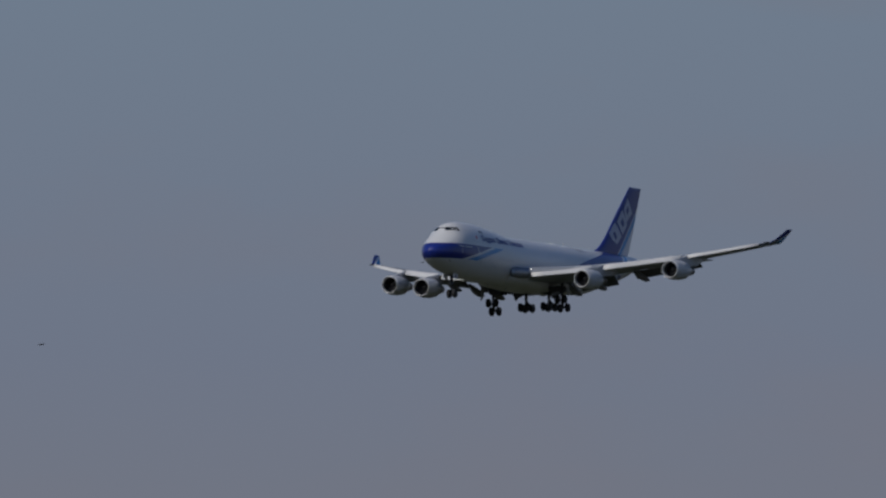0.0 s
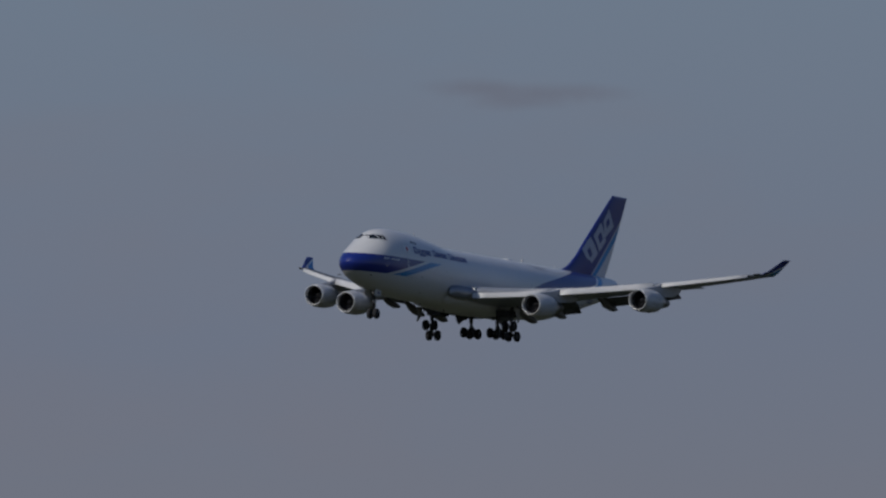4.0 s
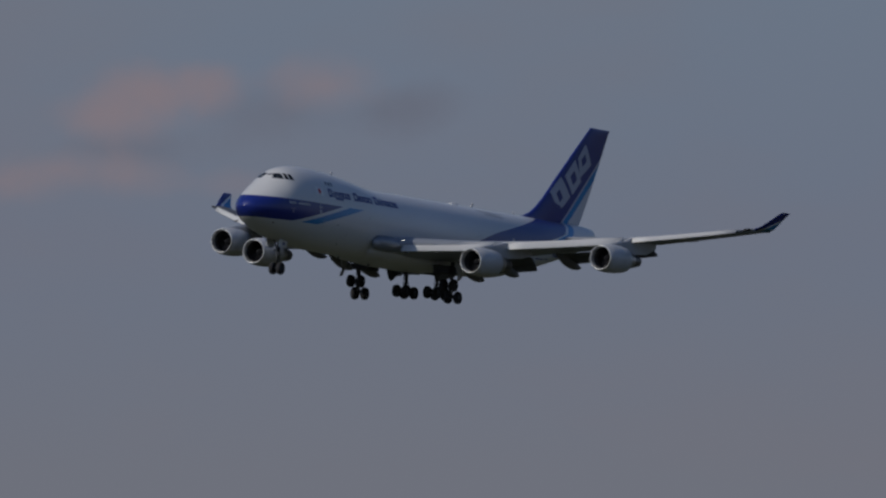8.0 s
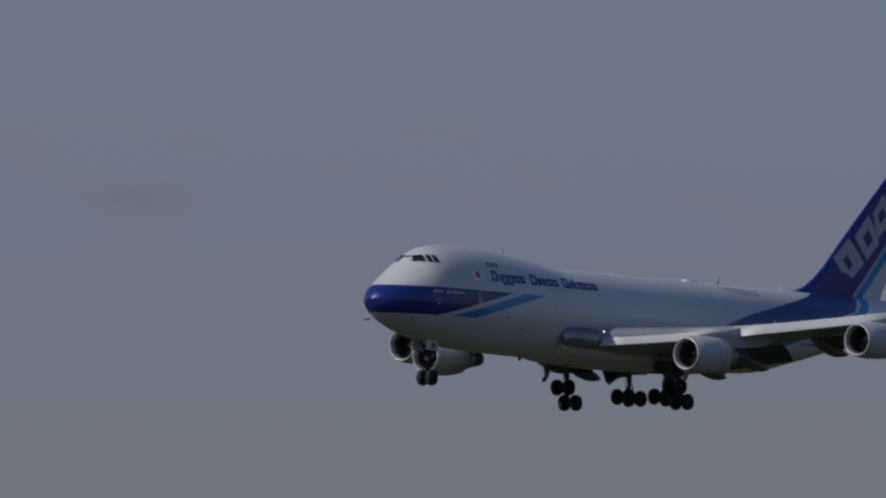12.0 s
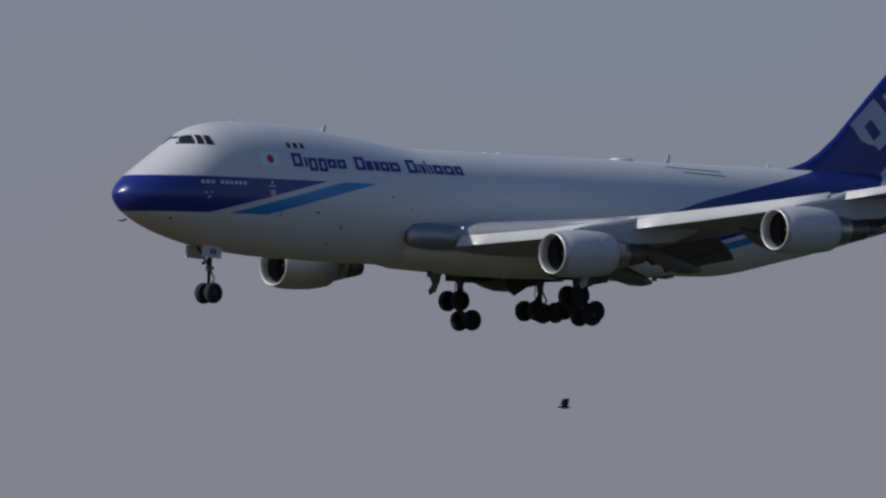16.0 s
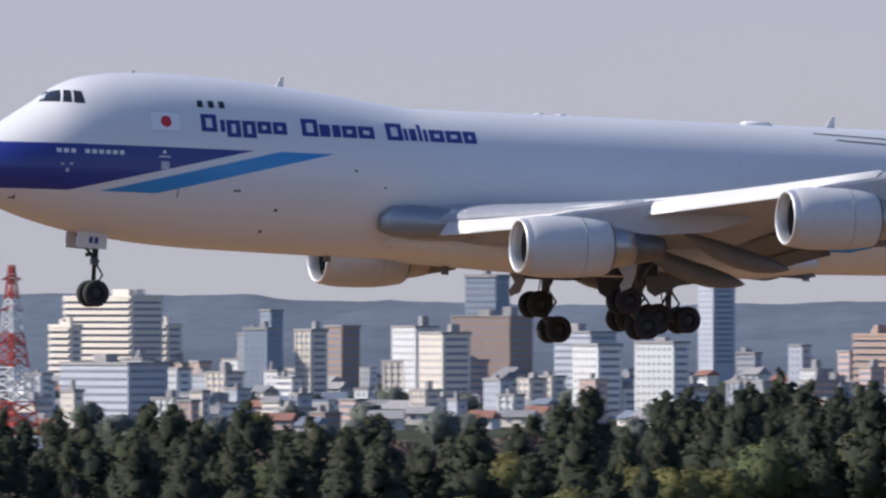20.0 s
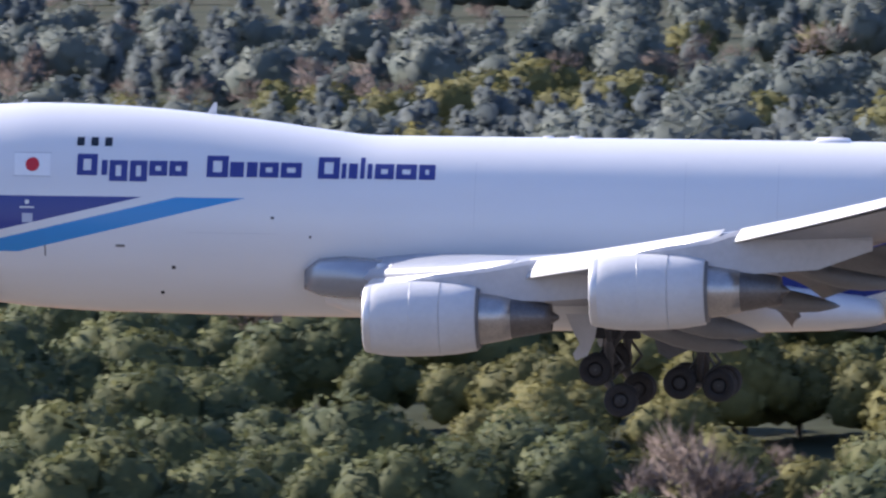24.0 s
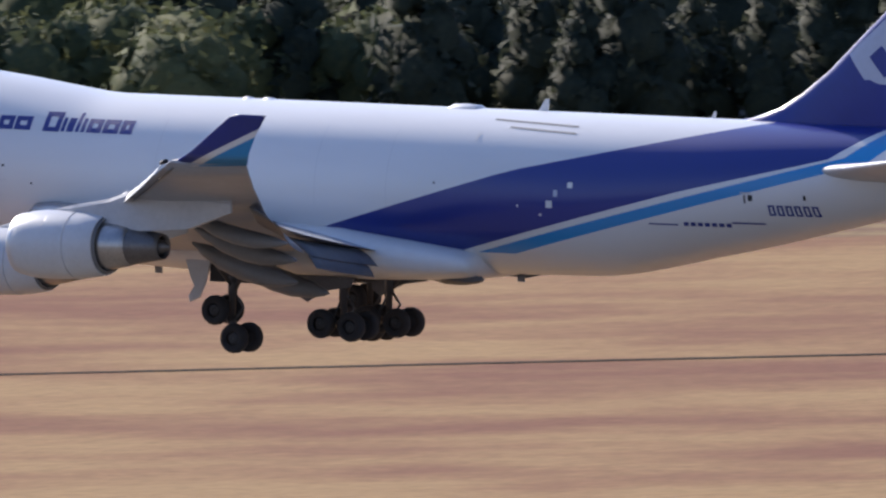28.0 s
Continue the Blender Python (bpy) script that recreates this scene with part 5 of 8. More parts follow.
        (19.2, 357.07, 642.71, 48.02, -0.59, 2.45, -4.48), (19.3, 347.90, 641.26, 47.57, -0.66, 2.49, -4.44),
        (19.4, 338.82, 639.91, 47.12, -0.73, 2.52, -4.41), (19.5, 329.91, 638.80, 46.67, -0.79, 2.54, -4.38),
        (19.6, 321.10, 637.81, 46.21, -0.84, 2.53, -4.37), (19.7, 312.32, 636.85, 45.73, -0.88, 2.49, -4.37),
        (19.8, 303.64, 636.04, 45.24, -0.91, 2.43, -4.37), (19.9, 295.14, 635.53, 44.76, -0.94, 2.36, -4.37),
        (20, 286.89, 635.47, 44.27, -0.96, 2.30, -4.36), (20.1, 278.90, 635.94, 43.79, -0.97, 2.23, -4.34),
        (20.2, 271.07, 636.79, 43.30, -0.96, 2.14, -4.31), (20.3, 263.26, 637.73, 42.81, -0.93, 2.04, -4.28),
        (20.4, 255.36, 638.50, 42.31, -0.88, 1.94, -4.25), (20.5, 247.25, 638.84, 41.81, -0.83, 1.84, -4.22),
        (20.6, 238.88, 638.60, 41.30, -0.77, 1.74, -4.19), (20.7, 230.31, 637.91, 40.80, -0.69, 1.63, -4.17),
        (20.8, 221.64, 636.90, 40.29, -0.59, 1.53, -4.14), (20.9, 212.95, 635.71, 39.78, -0.48, 1.41, -4.11),
        (21, 204.29, 634.47, 39.27, -0.36, 1.30, -4.06), (21.1, 195.65, 633.09, 38.75, -0.22, 1.15, -4.01),
        (21.2, 186.99, 631.48, 38.22, -0.05, 0.98, -3.94), (21.3, 178.35, 629.77, 37.69, 0.12, 0.81, -3.87),
        (21.4, 169.75, 628.10, 37.19, 0.28, 0.68, -3.80), (21.5, 161.20, 626.60, 36.72, 0.38, 0.62, -3.73),
        (21.6, 152.68, 625.17, 36.28, 0.45, 0.61, -3.67), (21.7, 144.13, 623.63, 35.85, 0.52, 0.61, -3.61),
        (21.8, 135.57, 621.98, 35.42, 0.59, 0.62, -3.54), (21.9, 127.01, 620.24, 35.01, 0.66, 0.64, -3.47),
        (22, 118.45, 618.43, 34.60, 0.72, 0.66, -3.40), (22.1, 109.91, 616.56, 34.19, 0.77, 0.69, -3.33),
        (22.2, 101.37, 614.63, 33.80, 0.82, 0.73, -3.25), (22.3, 92.85, 612.68, 33.40, 0.87, 0.77, -3.17),
        (22.4, 84.36, 610.70, 33.02, 0.91, 0.82, -3.09), (22.5, 75.90, 608.70, 32.63, 0.94, 0.86, -3.01),
        (22.6, 67.47, 606.71, 32.25, 0.97, 0.91, -2.93), (22.7, 59.07, 604.74, 31.88, 0.99, 0.96, -2.85),
        (22.8, 50.69, 602.79, 31.50, 1.00, 1.01, -2.77), (22.9, 42.35, 600.88, 31.13, 1.00, 1.06, -2.69),
        (23, 34.06, 599.02, 30.76, 0.99, 1.10, -2.62), (23.1, 25.79, 597.23, 30.38, 0.98, 1.14, -2.54),
        (23.2, 17.55, 595.51, 30.01, 0.95, 1.18, -2.47), (23.3, 9.33, 593.88, 29.63, 0.92, 1.21, -2.40),
        (23.4, 1.15, 592.35, 29.25, 0.88, 1.23, -2.33), (23.5, -7.00, 590.94, 28.87, 0.82, 1.25, -2.27),
        (23.6, -15.14, 589.47, 28.52, 0.76, 1.33, -2.22), (23.7, -23.27, 587.92, 28.15, 0.70, 1.36, -2.20),
        (23.8, -31.38, 586.49, 27.76, 0.63, 1.35, -2.18), (23.9, -39.46, 585.38, 27.36, 0.56, 1.33, -2.17),
        (24, -47.53, 584.79, 26.95, 0.49, 1.32, -2.17), (24.1, -55.62, 584.50, 26.52, 0.42, 1.28, -2.16),
        (24.2, -63.73, 584.15, 26.08, 0.35, 1.20, -2.17), (24.3, -71.84, 583.74, 25.64, 0.29, 1.13, -2.18),
        (24.4, -79.91, 583.26, 25.23, 0.22, 1.10, -2.19), (24.5, -87.90, 582.73, 24.86, 0.15, 1.14, -2.21),
        (24.6, -96.09, 584.24, 24.52, 0.05, 1.34, -2.24), (24.7, -104.75, 589.15, 24.09, -0.05, 1.53, -2.27),
        (24.8, -113.83, 596.39, 23.59, -0.15, 1.73, -2.30), (24.9, -123.20, 604.90, 23.05, -0.26, 1.92, -2.34),
        (25, -132.67, 613.54, 22.49, -0.36, 2.11, -2.40), (25.1, -142.48, 623.83, 21.72, -0.37, 2.01, -2.47),
        (25.2, -152.95, 636.81, 20.86, -0.34, 1.92, -2.56), (25.3, -163.81, 650.55, 19.97, -0.30, 1.83, -2.64),
        (25.4, -174.63, 662.94, 19.10, -0.29, 1.73, -2.69), (25.5, -185.14, 673.02, 18.27, -0.49, 1.57, -2.69),
        (25.6, -196.02, 684.15, 17.37, -0.49, 1.39, -2.66), (25.7, -206.90, 694.76, 16.50, -0.49, 1.24, -2.63),
        (25.8, -216.11, 698.40, 15.87, -0.49, 1.12, -2.67), (25.9, -222.65, 692.21, 15.65, -0.47, 1.13, -2.88),
        (26, -228.32, 683.23, 15.55, -0.38, 1.16, -3.11), (26.1, -234.32, 675.83, 15.49, -0.18, 1.33, -3.29),
        (26.2, -239.99, 667.91, 15.42, -0.05, 1.45, -3.41), (26.3, -245.13, 658.73, 15.33, -0.09, 1.40, -3.42),
        (26.4, -249.82, 648.47, 15.24, -0.11, 1.26, -3.37), (26.5, -254.02, 637.00, 15.22, -0.12, 1.15, -3.34),
        (26.6, -256.70, 621.49, 15.71, -0.21, 1.37, -3.37), (26.7, -257.71, 602.18, 16.37, -0.25, 1.60, -3.43),
        (26.8, -258.48, 583.20, 17.05, -0.29, 1.85, -3.49), (26.9, -260.50, 568.24, 17.58, -0.34, 2.12, -3.54),
        (27, -265.29, 560.64, 17.85, -0.45, 2.41, -3.58), (27.1, -272.13, 557.93, 17.48, -0.48, 2.44, -3.57),
        (27.2, -279.20, 555.48, 17.11, -0.53, 2.47, -3.55), (27.3, -286.40, 553.26, 16.74, -0.58, 2.51, -3.52),
        (27.4, -293.67, 551.24, 16.36, -0.64, 2.56, -3.48), (27.5, -300.91, 549.40, 15.98, -0.70, 2.61, -3.44),
        (27.6, -308.89, 549.28, 15.43, -0.73, 2.60, -3.40), (27.7, -318.14, 551.65, 14.79, -0.78, 2.63, -3.35),
        (27.8, -328.26, 555.44, 14.08, -0.84, 2.67, -3.31), (27.9, -338.74, 559.54, 13.34, -0.90, 2.72, -3.26),
        (28, -349.01, 562.82, 12.63, -0.96, 2.76, -3.21))])


# ---- ground: the airfield in front, a bank of shrubs, wooded ridges, a plateau that carries the town ----
def polar(bearing, far, z=0.0):
    b = radians(bearing)
    return far * math.sin(b), far * math.cos(b), z


bank_of = spline((-40, -14, -11, -8.5, -6, -3, 0, 3, 8, 14, 40), (0, 0, 0.3, 3.0, 6.0, 9.0, 11.0, 8.0, 3.0, 0, 0))
ridge_of = spline((-40, -16, -10, -5, 0, 6, 12, 16, 19, 21.5, 24.7, 26, 27.3, 30, 33, 40), (6, 7, 8, 10, 11, 7, 1, 0.5, 4, 7, 13.5, 14, 17, 18.5, 16, 15))


def lie(b, r):
    """The ground's height at a bearing and a distance."""
    def step(a, c):
        s = min(max((r - a) / (c - a), 0.0), 1.0)
        return s * s * (3 - 2 * s)
    near = bank_of(b) * step(965, 1100)
    far = ridge_of(b)
    z = near + (far - near) * step(1250, 2000) + 7 * step(2500, 3200) * min(max((b - 27.5) / 2, 0), 1) + 7 * step(3300, 4150)
    return z + (14 - far) * step(2300, 3200) + 0.35 * noise.noise((b * 3, r * 0.02, 0)) * step(970, 1100)


def zone_material(name, tones, rough, stretch, turn, spec=0.08, clumps=3.0, fading=None):
    """Ground with long streaks: three tones mixed by a stretched noise, speckled by a fine one."""
    m = bpy.data.materials.new(name)
    m.use_nodes = True
    nt = m.node_tree
    p = nt.nodes["Principled BSDF"]
    p.inputs["Roughness"].default_value, p.inputs["Specular IOR Level"].default_value = rough, spec
    L, N = nt.links.new, nt.nodes.new
    co, mp, nz, rp = N("ShaderNodeTexCoord"), N("ShaderNodeMapping"), N("ShaderNodeTexNoise"), N("ShaderNodeValToRGB")
    mp.inputs["Scale"].default_value, mp.inputs["Rotation"].default_value = (1 / stretch[0], 1 / stretch[1], 0.05), (0, 0, radians(turn))
    nz.inputs["Scale"].default_value, nz.inputs["Detail"].default_value, nz.inputs["Roughness"].default_value = 1.0, 7, 0.62
    e = rp.color_ramp.elements
    e[0].position, e[1].position = 0.39, 0.6
    e[0].color, e[1].color = (*tones[0], 1), (*tones[2], 1)
    k = e.new(0.5)
    k.color = (*tones[1], 1)
    sp, mx = N("ShaderNodeTexNoise"), N("ShaderNodeMix")
    sp.inputs["Scale"].default_value, sp.inputs["Detail"].default_value = 1 / clumps, 8
    sp.inputs["Roughness"].default_value = 0.7
    mx.data_type, mx.blend_type = "RGBA", "MULTIPLY"
    mx.inputs[0].default_value = 0.7
    span = N("ShaderNodeMapRange")
    span.inputs["From Min"].default_value, span.inputs["From Max"].default_value = 0.3, 0.7
    span.inputs["To Min"].default_value, span.inputs["To Max"].default_value = 0.68, 1.32
    L(co.outputs["Object"], mp.inputs[0]), L(mp.outputs[0], nz.inputs["Vector"]), L(nz.outputs["Fac"], rp.inputs[0])
    L(co.outputs["Object"], sp.inputs["Vector"]), L(sp.outputs["Fac"], span.inputs["Value"])
    tone = rp.outputs[0]
    if fading:   # another colour takes over along x, from one place to another
        sx, mr, fm = N("ShaderNodeSeparateXYZ"), N("ShaderNodeMapRange"), N("ShaderNodeMix")
        wob = N("ShaderNodeMath")
        wob.operation = "MULTIPLY_ADD"
        wob.inputs[1].default_value = 60
        fm.data_type, fm.blend_type = "RGBA", "MULTIPLY"
        fm.inputs[7].default_value = (*fading[0], 1)
        mr.inputs["From Min"].default_value, mr.inputs["From Max"].default_value = fading[1] + 30, fading[2] + 30
        L(co.outputs["Object"], sx.inputs[0]), L(nz.outputs["Fac"], wob.inputs[0]), L(sx.outputs[0], wob.inputs[2])
        L(wob.outputs[0], mr.inputs["Value"]), L(mr.outputs[0], fm.inputs[0]), L(tone, fm.inputs[6])
        tone = fm.outputs[2]
    L(tone, mx.inputs[6]), L(span.outputs[0], mx.inputs[7]), L(mx.outputs[2], p.inputs["Base Color"])
    return m


M_GRASS = zone_material("dry_grass", ((0.166, 0.076, 0.048), (0.222, 0.126, 0.066), (0.27, 0.172, 0.084)), 0.95, (48, 30), -21, clumps=1.3)
M_WEEDS = zone_material("rough_weeds", ((0.15, 0.082, 0.055), (0.2, 0.141, 0.075), (0.27, 0.194, 0.1)), 0.95, (18, 4), -10, clumps=1.2, fading=((0.22, 0.213, 0.27), -236, -204))
M_VERGE = zone_material("yellow_verge_grass", ((0.2, 0.131, 0.065), (0.25, 0.175, 0.082), (0.3, 0.213, 0.105)), 0.95, (22, 5), 0, clumps=0.8)
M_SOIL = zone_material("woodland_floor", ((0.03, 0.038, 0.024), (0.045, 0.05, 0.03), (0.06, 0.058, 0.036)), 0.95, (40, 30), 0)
# unseen near ground in asphalt tones, set for its bounce light on the airplane
M_NEARGROUND = zone_material("unseen_asphalt_ground", ((0.11, 0.098, 0.085), (0.145, 0.126, 0.105), (0.185, 0.158, 0.128)), 0.9, (30, 30), 0)
M_ASPHALT = material("worn_road_asphalt", (0.17, 0.17, 0.175), 0.9, vary=0.2, scale=9, spec=0.2)
M_DITCH = material("dark_ditch_soil", (0.045, 0.036, 0.03), 1.0, vary=0.3, scale=4, spec=0.02)
M_PAINT = material("white_road_paint", (0.72, 0.72, 0.70), 0.8, vary=0.12, scale=1.5)
M_EDGE = material("weathered_kerb_concrete", (0.24, 0.21, 0.18), 0.9, vary=0.25, scale=3)
M_TAR = material("dark_tar_surface", (0.085, 0.09, 0.095), 0.9, vary=0.25, scale=3)


def ground_sheet():
    bs = [-180 + 6 * i for i in range(24)] + [-36 + 0.8 * i for i in range(91)] + [42 + 6 * i for i in range(24)]
    rs = [0.0, 150, 330, 500, 640, 780, 880, 935, 965, 1000, 1050, 1120, 1200, 1300, 1420, 1560, 1700, 1850, 2000, 2200, 2500, 2900, 3400, 4000, 4950]
    verts = [polar(b, r, lie(b, r)) for r in rs for b in bs]
    n, faces, which = len(bs), [], []
    for i in range(len(rs) - 1):
        for j in range(n - 1):
            faces.append((i * n + j, i * n + j + 1, (i + 1) * n + j + 1, (i + 1) * n + j)[::-1])
            b, r = bs[j], rs[i]
            field = -75 < b < 42 and 330 <= r < (935 if b < -14 else 880)
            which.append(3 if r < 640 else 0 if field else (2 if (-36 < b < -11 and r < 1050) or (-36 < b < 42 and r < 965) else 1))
    tagged(new("ground", mesh_of("ground", verts, faces, [M_GRASS, M_SOIL, M_WEEDS, M_NEARGROUND], True, which)), "dry tan winter grass before dark woodland floor", "ground", kind="structure")


def ribbon(name, line, width, mat, label, category, lift=0.03, thick=0.0):
    """A strip laid along a line of (x, y) on the flat ground."""
    pts = [Vector((x, y, 0)) for x, y in line]
    verts, faces = [], []
    for i, p in enumerate(pts):
        way = (pts[min(i + 1, len(pts) - 1)] - pts[max(i - 1, 0)]).normalized()
        side = Vector((-way.y, way.x, 0)) * width / 2
        for q in (p + side, p - side):
            verts += [(q.x, q.y, -0.1), (q.x, q.y, lift)]
    for i in range(len(pts) - 1):
        a, b = 4 * i, 4 * (i + 1)
        faces += [(a + 1, b + 1, b + 3, a + 3), (a, b, b + 1, a + 1), (a + 2, a + 3, b + 3, b + 2)]
    return tagged(new(name, mesh_of(name, verts, faces, [mat])), label, category, kind="structure")


ground_sheet()
ribbon("road", [(-640, 815), (-540, 842), (-450, 872), (-405, 890), (-372, 902), (-346, 911), (-320, 914), (-265, 914), (-242, 905), (-217, 888), (-190, 861), (-161, 831), (-127, 800), (-90, 770)], 11, M_ASPHALT, "worn grey perimeter road", "road")
ribbon("road_spur", [(-276, 914), (-274, 925), (-273, 936), (-281, 949), (-296, 962)], 7.5, M_ASPHALT, "short grey asphalt branch off the perimeter road", "road", lift=0.026)
ribbon("grass_verge", [(-352, 894), (-320, 894), (-297, 893), (-269, 890), (-247, 884), (-226, 871), (-206, 853)], 22, M_VERGE, "yellow-green mown grass strip beside the road", "grass", lift=0.014)
ribbon("pavement", [(-352, 877), (-342, 875), (-326, 876), (-312, 877)], 2.6, M_EDGE, "pale concrete service strip", "pavement")
ribbon("ditch", [(-620, 640), (-440, 692), (-392, 707), (-344, 721), (-299, 740), (-265, 759), (-227, 779), (-180, 797), (-100, 815)], 1.5, M_DITCH, "dark shallow drainage ditch in the grass", "ditch")


# ---- foliage ----
def leaf_material(name, tones, rough=0.7, grain=0.9):
    m = bpy.data.materials.new(name)
    m.use_nodes = True
    nt = m.node_tree
    p = nt.nodes["Principled BSDF"]
    p.inputs["Roughness"].default_value, p.inputs["Specular IOR Level"].default_value = rough, 0.08
    L, N = nt.links.new, nt.nodes.new
    geo, rp, co, nz, fn = N("ShaderNodeNewGeometry"), N("ShaderNodeValToRGB"), N("ShaderNodeTexCoord"), N("ShaderNodeTexNoise"), N("ShaderNodeTexNoise")
    nz.inputs["Scale"].default_value, nz.inputs["Detail"].default_value = 0.12, 2
    fn.inputs["Scale"].default_value, fn.inputs["Detail"].default_value, fn.inputs["Roughness"].default_value = 2.2, 5, 0.7
    L(co.outputs["Object"], nz.inputs["Vector"]), L(co.outputs["Object"], fn.inputs["Vector"])
    a, b = N("ShaderNodeMath"), N("ShaderNodeMath")
    a.operation = b.operation = "MULTIPLY_ADD"
    a.inputs[1].default_value, b.inputs[1].default_value, b.inputs[2].default_value = grain, 0.3, -0.15 - grain / 2
    L(geo.outputs["Random Per Island"], b.inputs[0]), L(fn.outputs["Fac"], a.inputs[0]), L(b.outputs[0], a.inputs[2])
    total = N("ShaderNodeMath")
    L(a.outputs[0], total.inputs[0]), L(nz.outputs["Fac"], total.inputs[1]), L(total.outputs[0], rp.inputs[0])
    e = rp.color_ramp.elements
    e[0].position, e[1].position = 0.2, 0.85
    e[0].color, e[1].color = (*tones[0], 1), (*tones[1], 1)
    L(rp.outputs[0], p.inputs["Base Color"])
    through_leaf, both = N("ShaderNodeBsdfTranslucent"), N("ShaderNodeMixShader")
    both.inputs[0].default_value = 0.3
    L(rp.outputs[0], through_leaf.inputs["Color"]), L(p.outputs[0], both.inputs[1]), L(through_leaf.outputs[0], both.inputs[2])
    L(both.outputs[0], nt.nodes["Material Output"].inputs["Surface"])
    return m


M_CEDAR = leaf_material("cedar_foliage", ((0.028, 0.039, 0.03), (0.075, 0.081, 0.05)))
M_LEAF = leaf_material("evergreen_leaves", ((0.066, 0.087, 0.05), (0.155, 0.160, 0.068)))
M_OLIVE = leaf_material("yellow_green_leaves", ((0.085, 0.092, 0.042), (0.2, 0.184, 0.072)))
# far foliage: the pale blue-grey of distance haze is put into the colours
M_FARCEDAR = leaf_material("haze_tinted_conifers", ((0.095, 0.118, 0.122), (0.168, 0.19, 0.18)), grain=0.45)
M_FARLEAF = leaf_material("haze_tinted_leaves", ((0.105, 0.13, 0.12), (0.185, 0.204, 0.176)), grain=0.45)
M_RUST = leaf_material("rust_autumn_leaves", ((0.24, 0.11, 0.045), (0.44, 0.215, 0.085)))
M_TWIG = leaf_material("grey_brown_twigs", ((0.17, 0.135, 0.12), (0.31, 0.255, 0.225)), 0.9)
M_BROWN = leaf_material("pinkish_brown_bare_crowns", ((0.12, 0.094, 0.086), (0.2, 0.154, 0.138)), 0.9, grain=0.45)
M_BARK = material("tree_bark", (0.07, 0.055, 0.045), 0.95, vary=0.3, scale=0.5)
rng = np.random.default_rng(4)


def turns(n):
    q, _ = np.linalg.qr(rng.normal(size=(n, 3, 3)))
    return q * np.sign(np.linalg.det(q))[:, None, None]


TETRA_V = np.array([(1, 1, 1), (1, -1, -1), (-1, 1, -1), (-1, -1, 1)], float) / 1.3
TETRA_F = np.array([(0, 1, 2), (0, 3, 1), (0, 2, 3), (1, 3, 2)])


def clump_cloud(centres, sizes, flat=0.8):
    """Small uneven pointed leaf sprays at the centres."""
    n = len(centres)
    v = TETRA_V[None] * rng.uniform(0.5, 1.35, (n, 4, 1)) * sizes[:, None, None]
    v = np.einsum("nij,nkj->nki", turns(n), v) * [1, 1, flat] + centres[:, None]
    f = TETRA_F[None] + 4 * np.arange(n)[:, None, None]
    return v.reshape(-1, 3), f.reshape(-1, 3)


def sliver_cloud(feet, ways, widths):
    """Thin pointed twigs or blades: a foot, a way to the tip, and a width."""
    n = len(feet)
    s = np.cross(ways, rng.normal(size=(n, 3)))
    s *= (widths / (np.linalg.norm(s, axis=1) + 1e-9))[:, None]
    return np.stack([feet - s, feet + s, feet + ways], 1).reshape(-1, 3), np.arange(3 * n).reshape(-1, 3)


def cone_trunk(h, r, n=6):
    a = 2 * np.pi * np.arange(n) / n
    v = np.concatenate([np.stack([r * np.cos(a), r * np.sin(a), 0 * a - 0.3], 1), np.stack([0.3 * r * np.cos(a), 0.3 * r * np.sin(a), 0 * a + h], 1)])
    f = [(i, (i + 1) % n, n + (i + 1) % n) for i in range(n)] + [(i, n + (i + 1) % n, n + i) for i in range(n)]
    return v, np.array(f)


def leaf_cloud(centres, out, sizes):
    """Single three-cornered leaf sprays, facing roughly outwards."""
    n = len(centres)
    nrm = out + rng.normal(0, 0.55, (n, 3))
    nrm /= np.linalg.norm(nrm, axis=1)[:, None]
    s = np.cross(nrm, rng.normal(size=(n, 3)))
    s /= np.linalg.norm(s, axis=1)[:, None]
    t = np.cross(nrm, s)
    ang = np.array([0.3, 2.3, 4.4])[None] + rng.uniform(-0.5, 0.5, (n, 3))
    rad = sizes[:, None] * rng.uniform(0.6, 1.3, (n, 3))
    v = centres[:, None] + (rad * np.cos(ang))[..., None] * s[:, None] + (rad * np.sin(ang))[..., None] * t[:, None]
    return v.reshape(-1, 3), np.arange(3 * n).reshape(-1, 3)


PHI = (1 + 5 ** 0.5) / 2
ICO_V = np.array([(-1, PHI, 0), (1, PHI, 0), (-1, -PHI, 0), (1, -PHI, 0), (0, -1, PHI), (0, 1, PHI), (0, -1, -PHI), (0, 1, -PHI), (PHI, 0, -1), (PHI, 0, 1), (-PHI, 0, -1), (-PHI, 0, 1)]) / math.sqrt(1 + PHI * PHI)
ICO_F = np.array([(0, 11, 5), (0, 5, 1), (0, 1, 7), (0, 7, 10), (0, 10, 11), (1, 5, 9), (5, 11, 4), (11, 10, 2), (10, 7, 6), (7, 1, 8), (3, 9, 4), (3, 4, 2), (3, 2, 6), (3, 6, 8), (3, 8, 9), (4, 9, 5), (2, 4, 11), (6, 2, 10), (8, 6, 7), (9, 8, 1)])


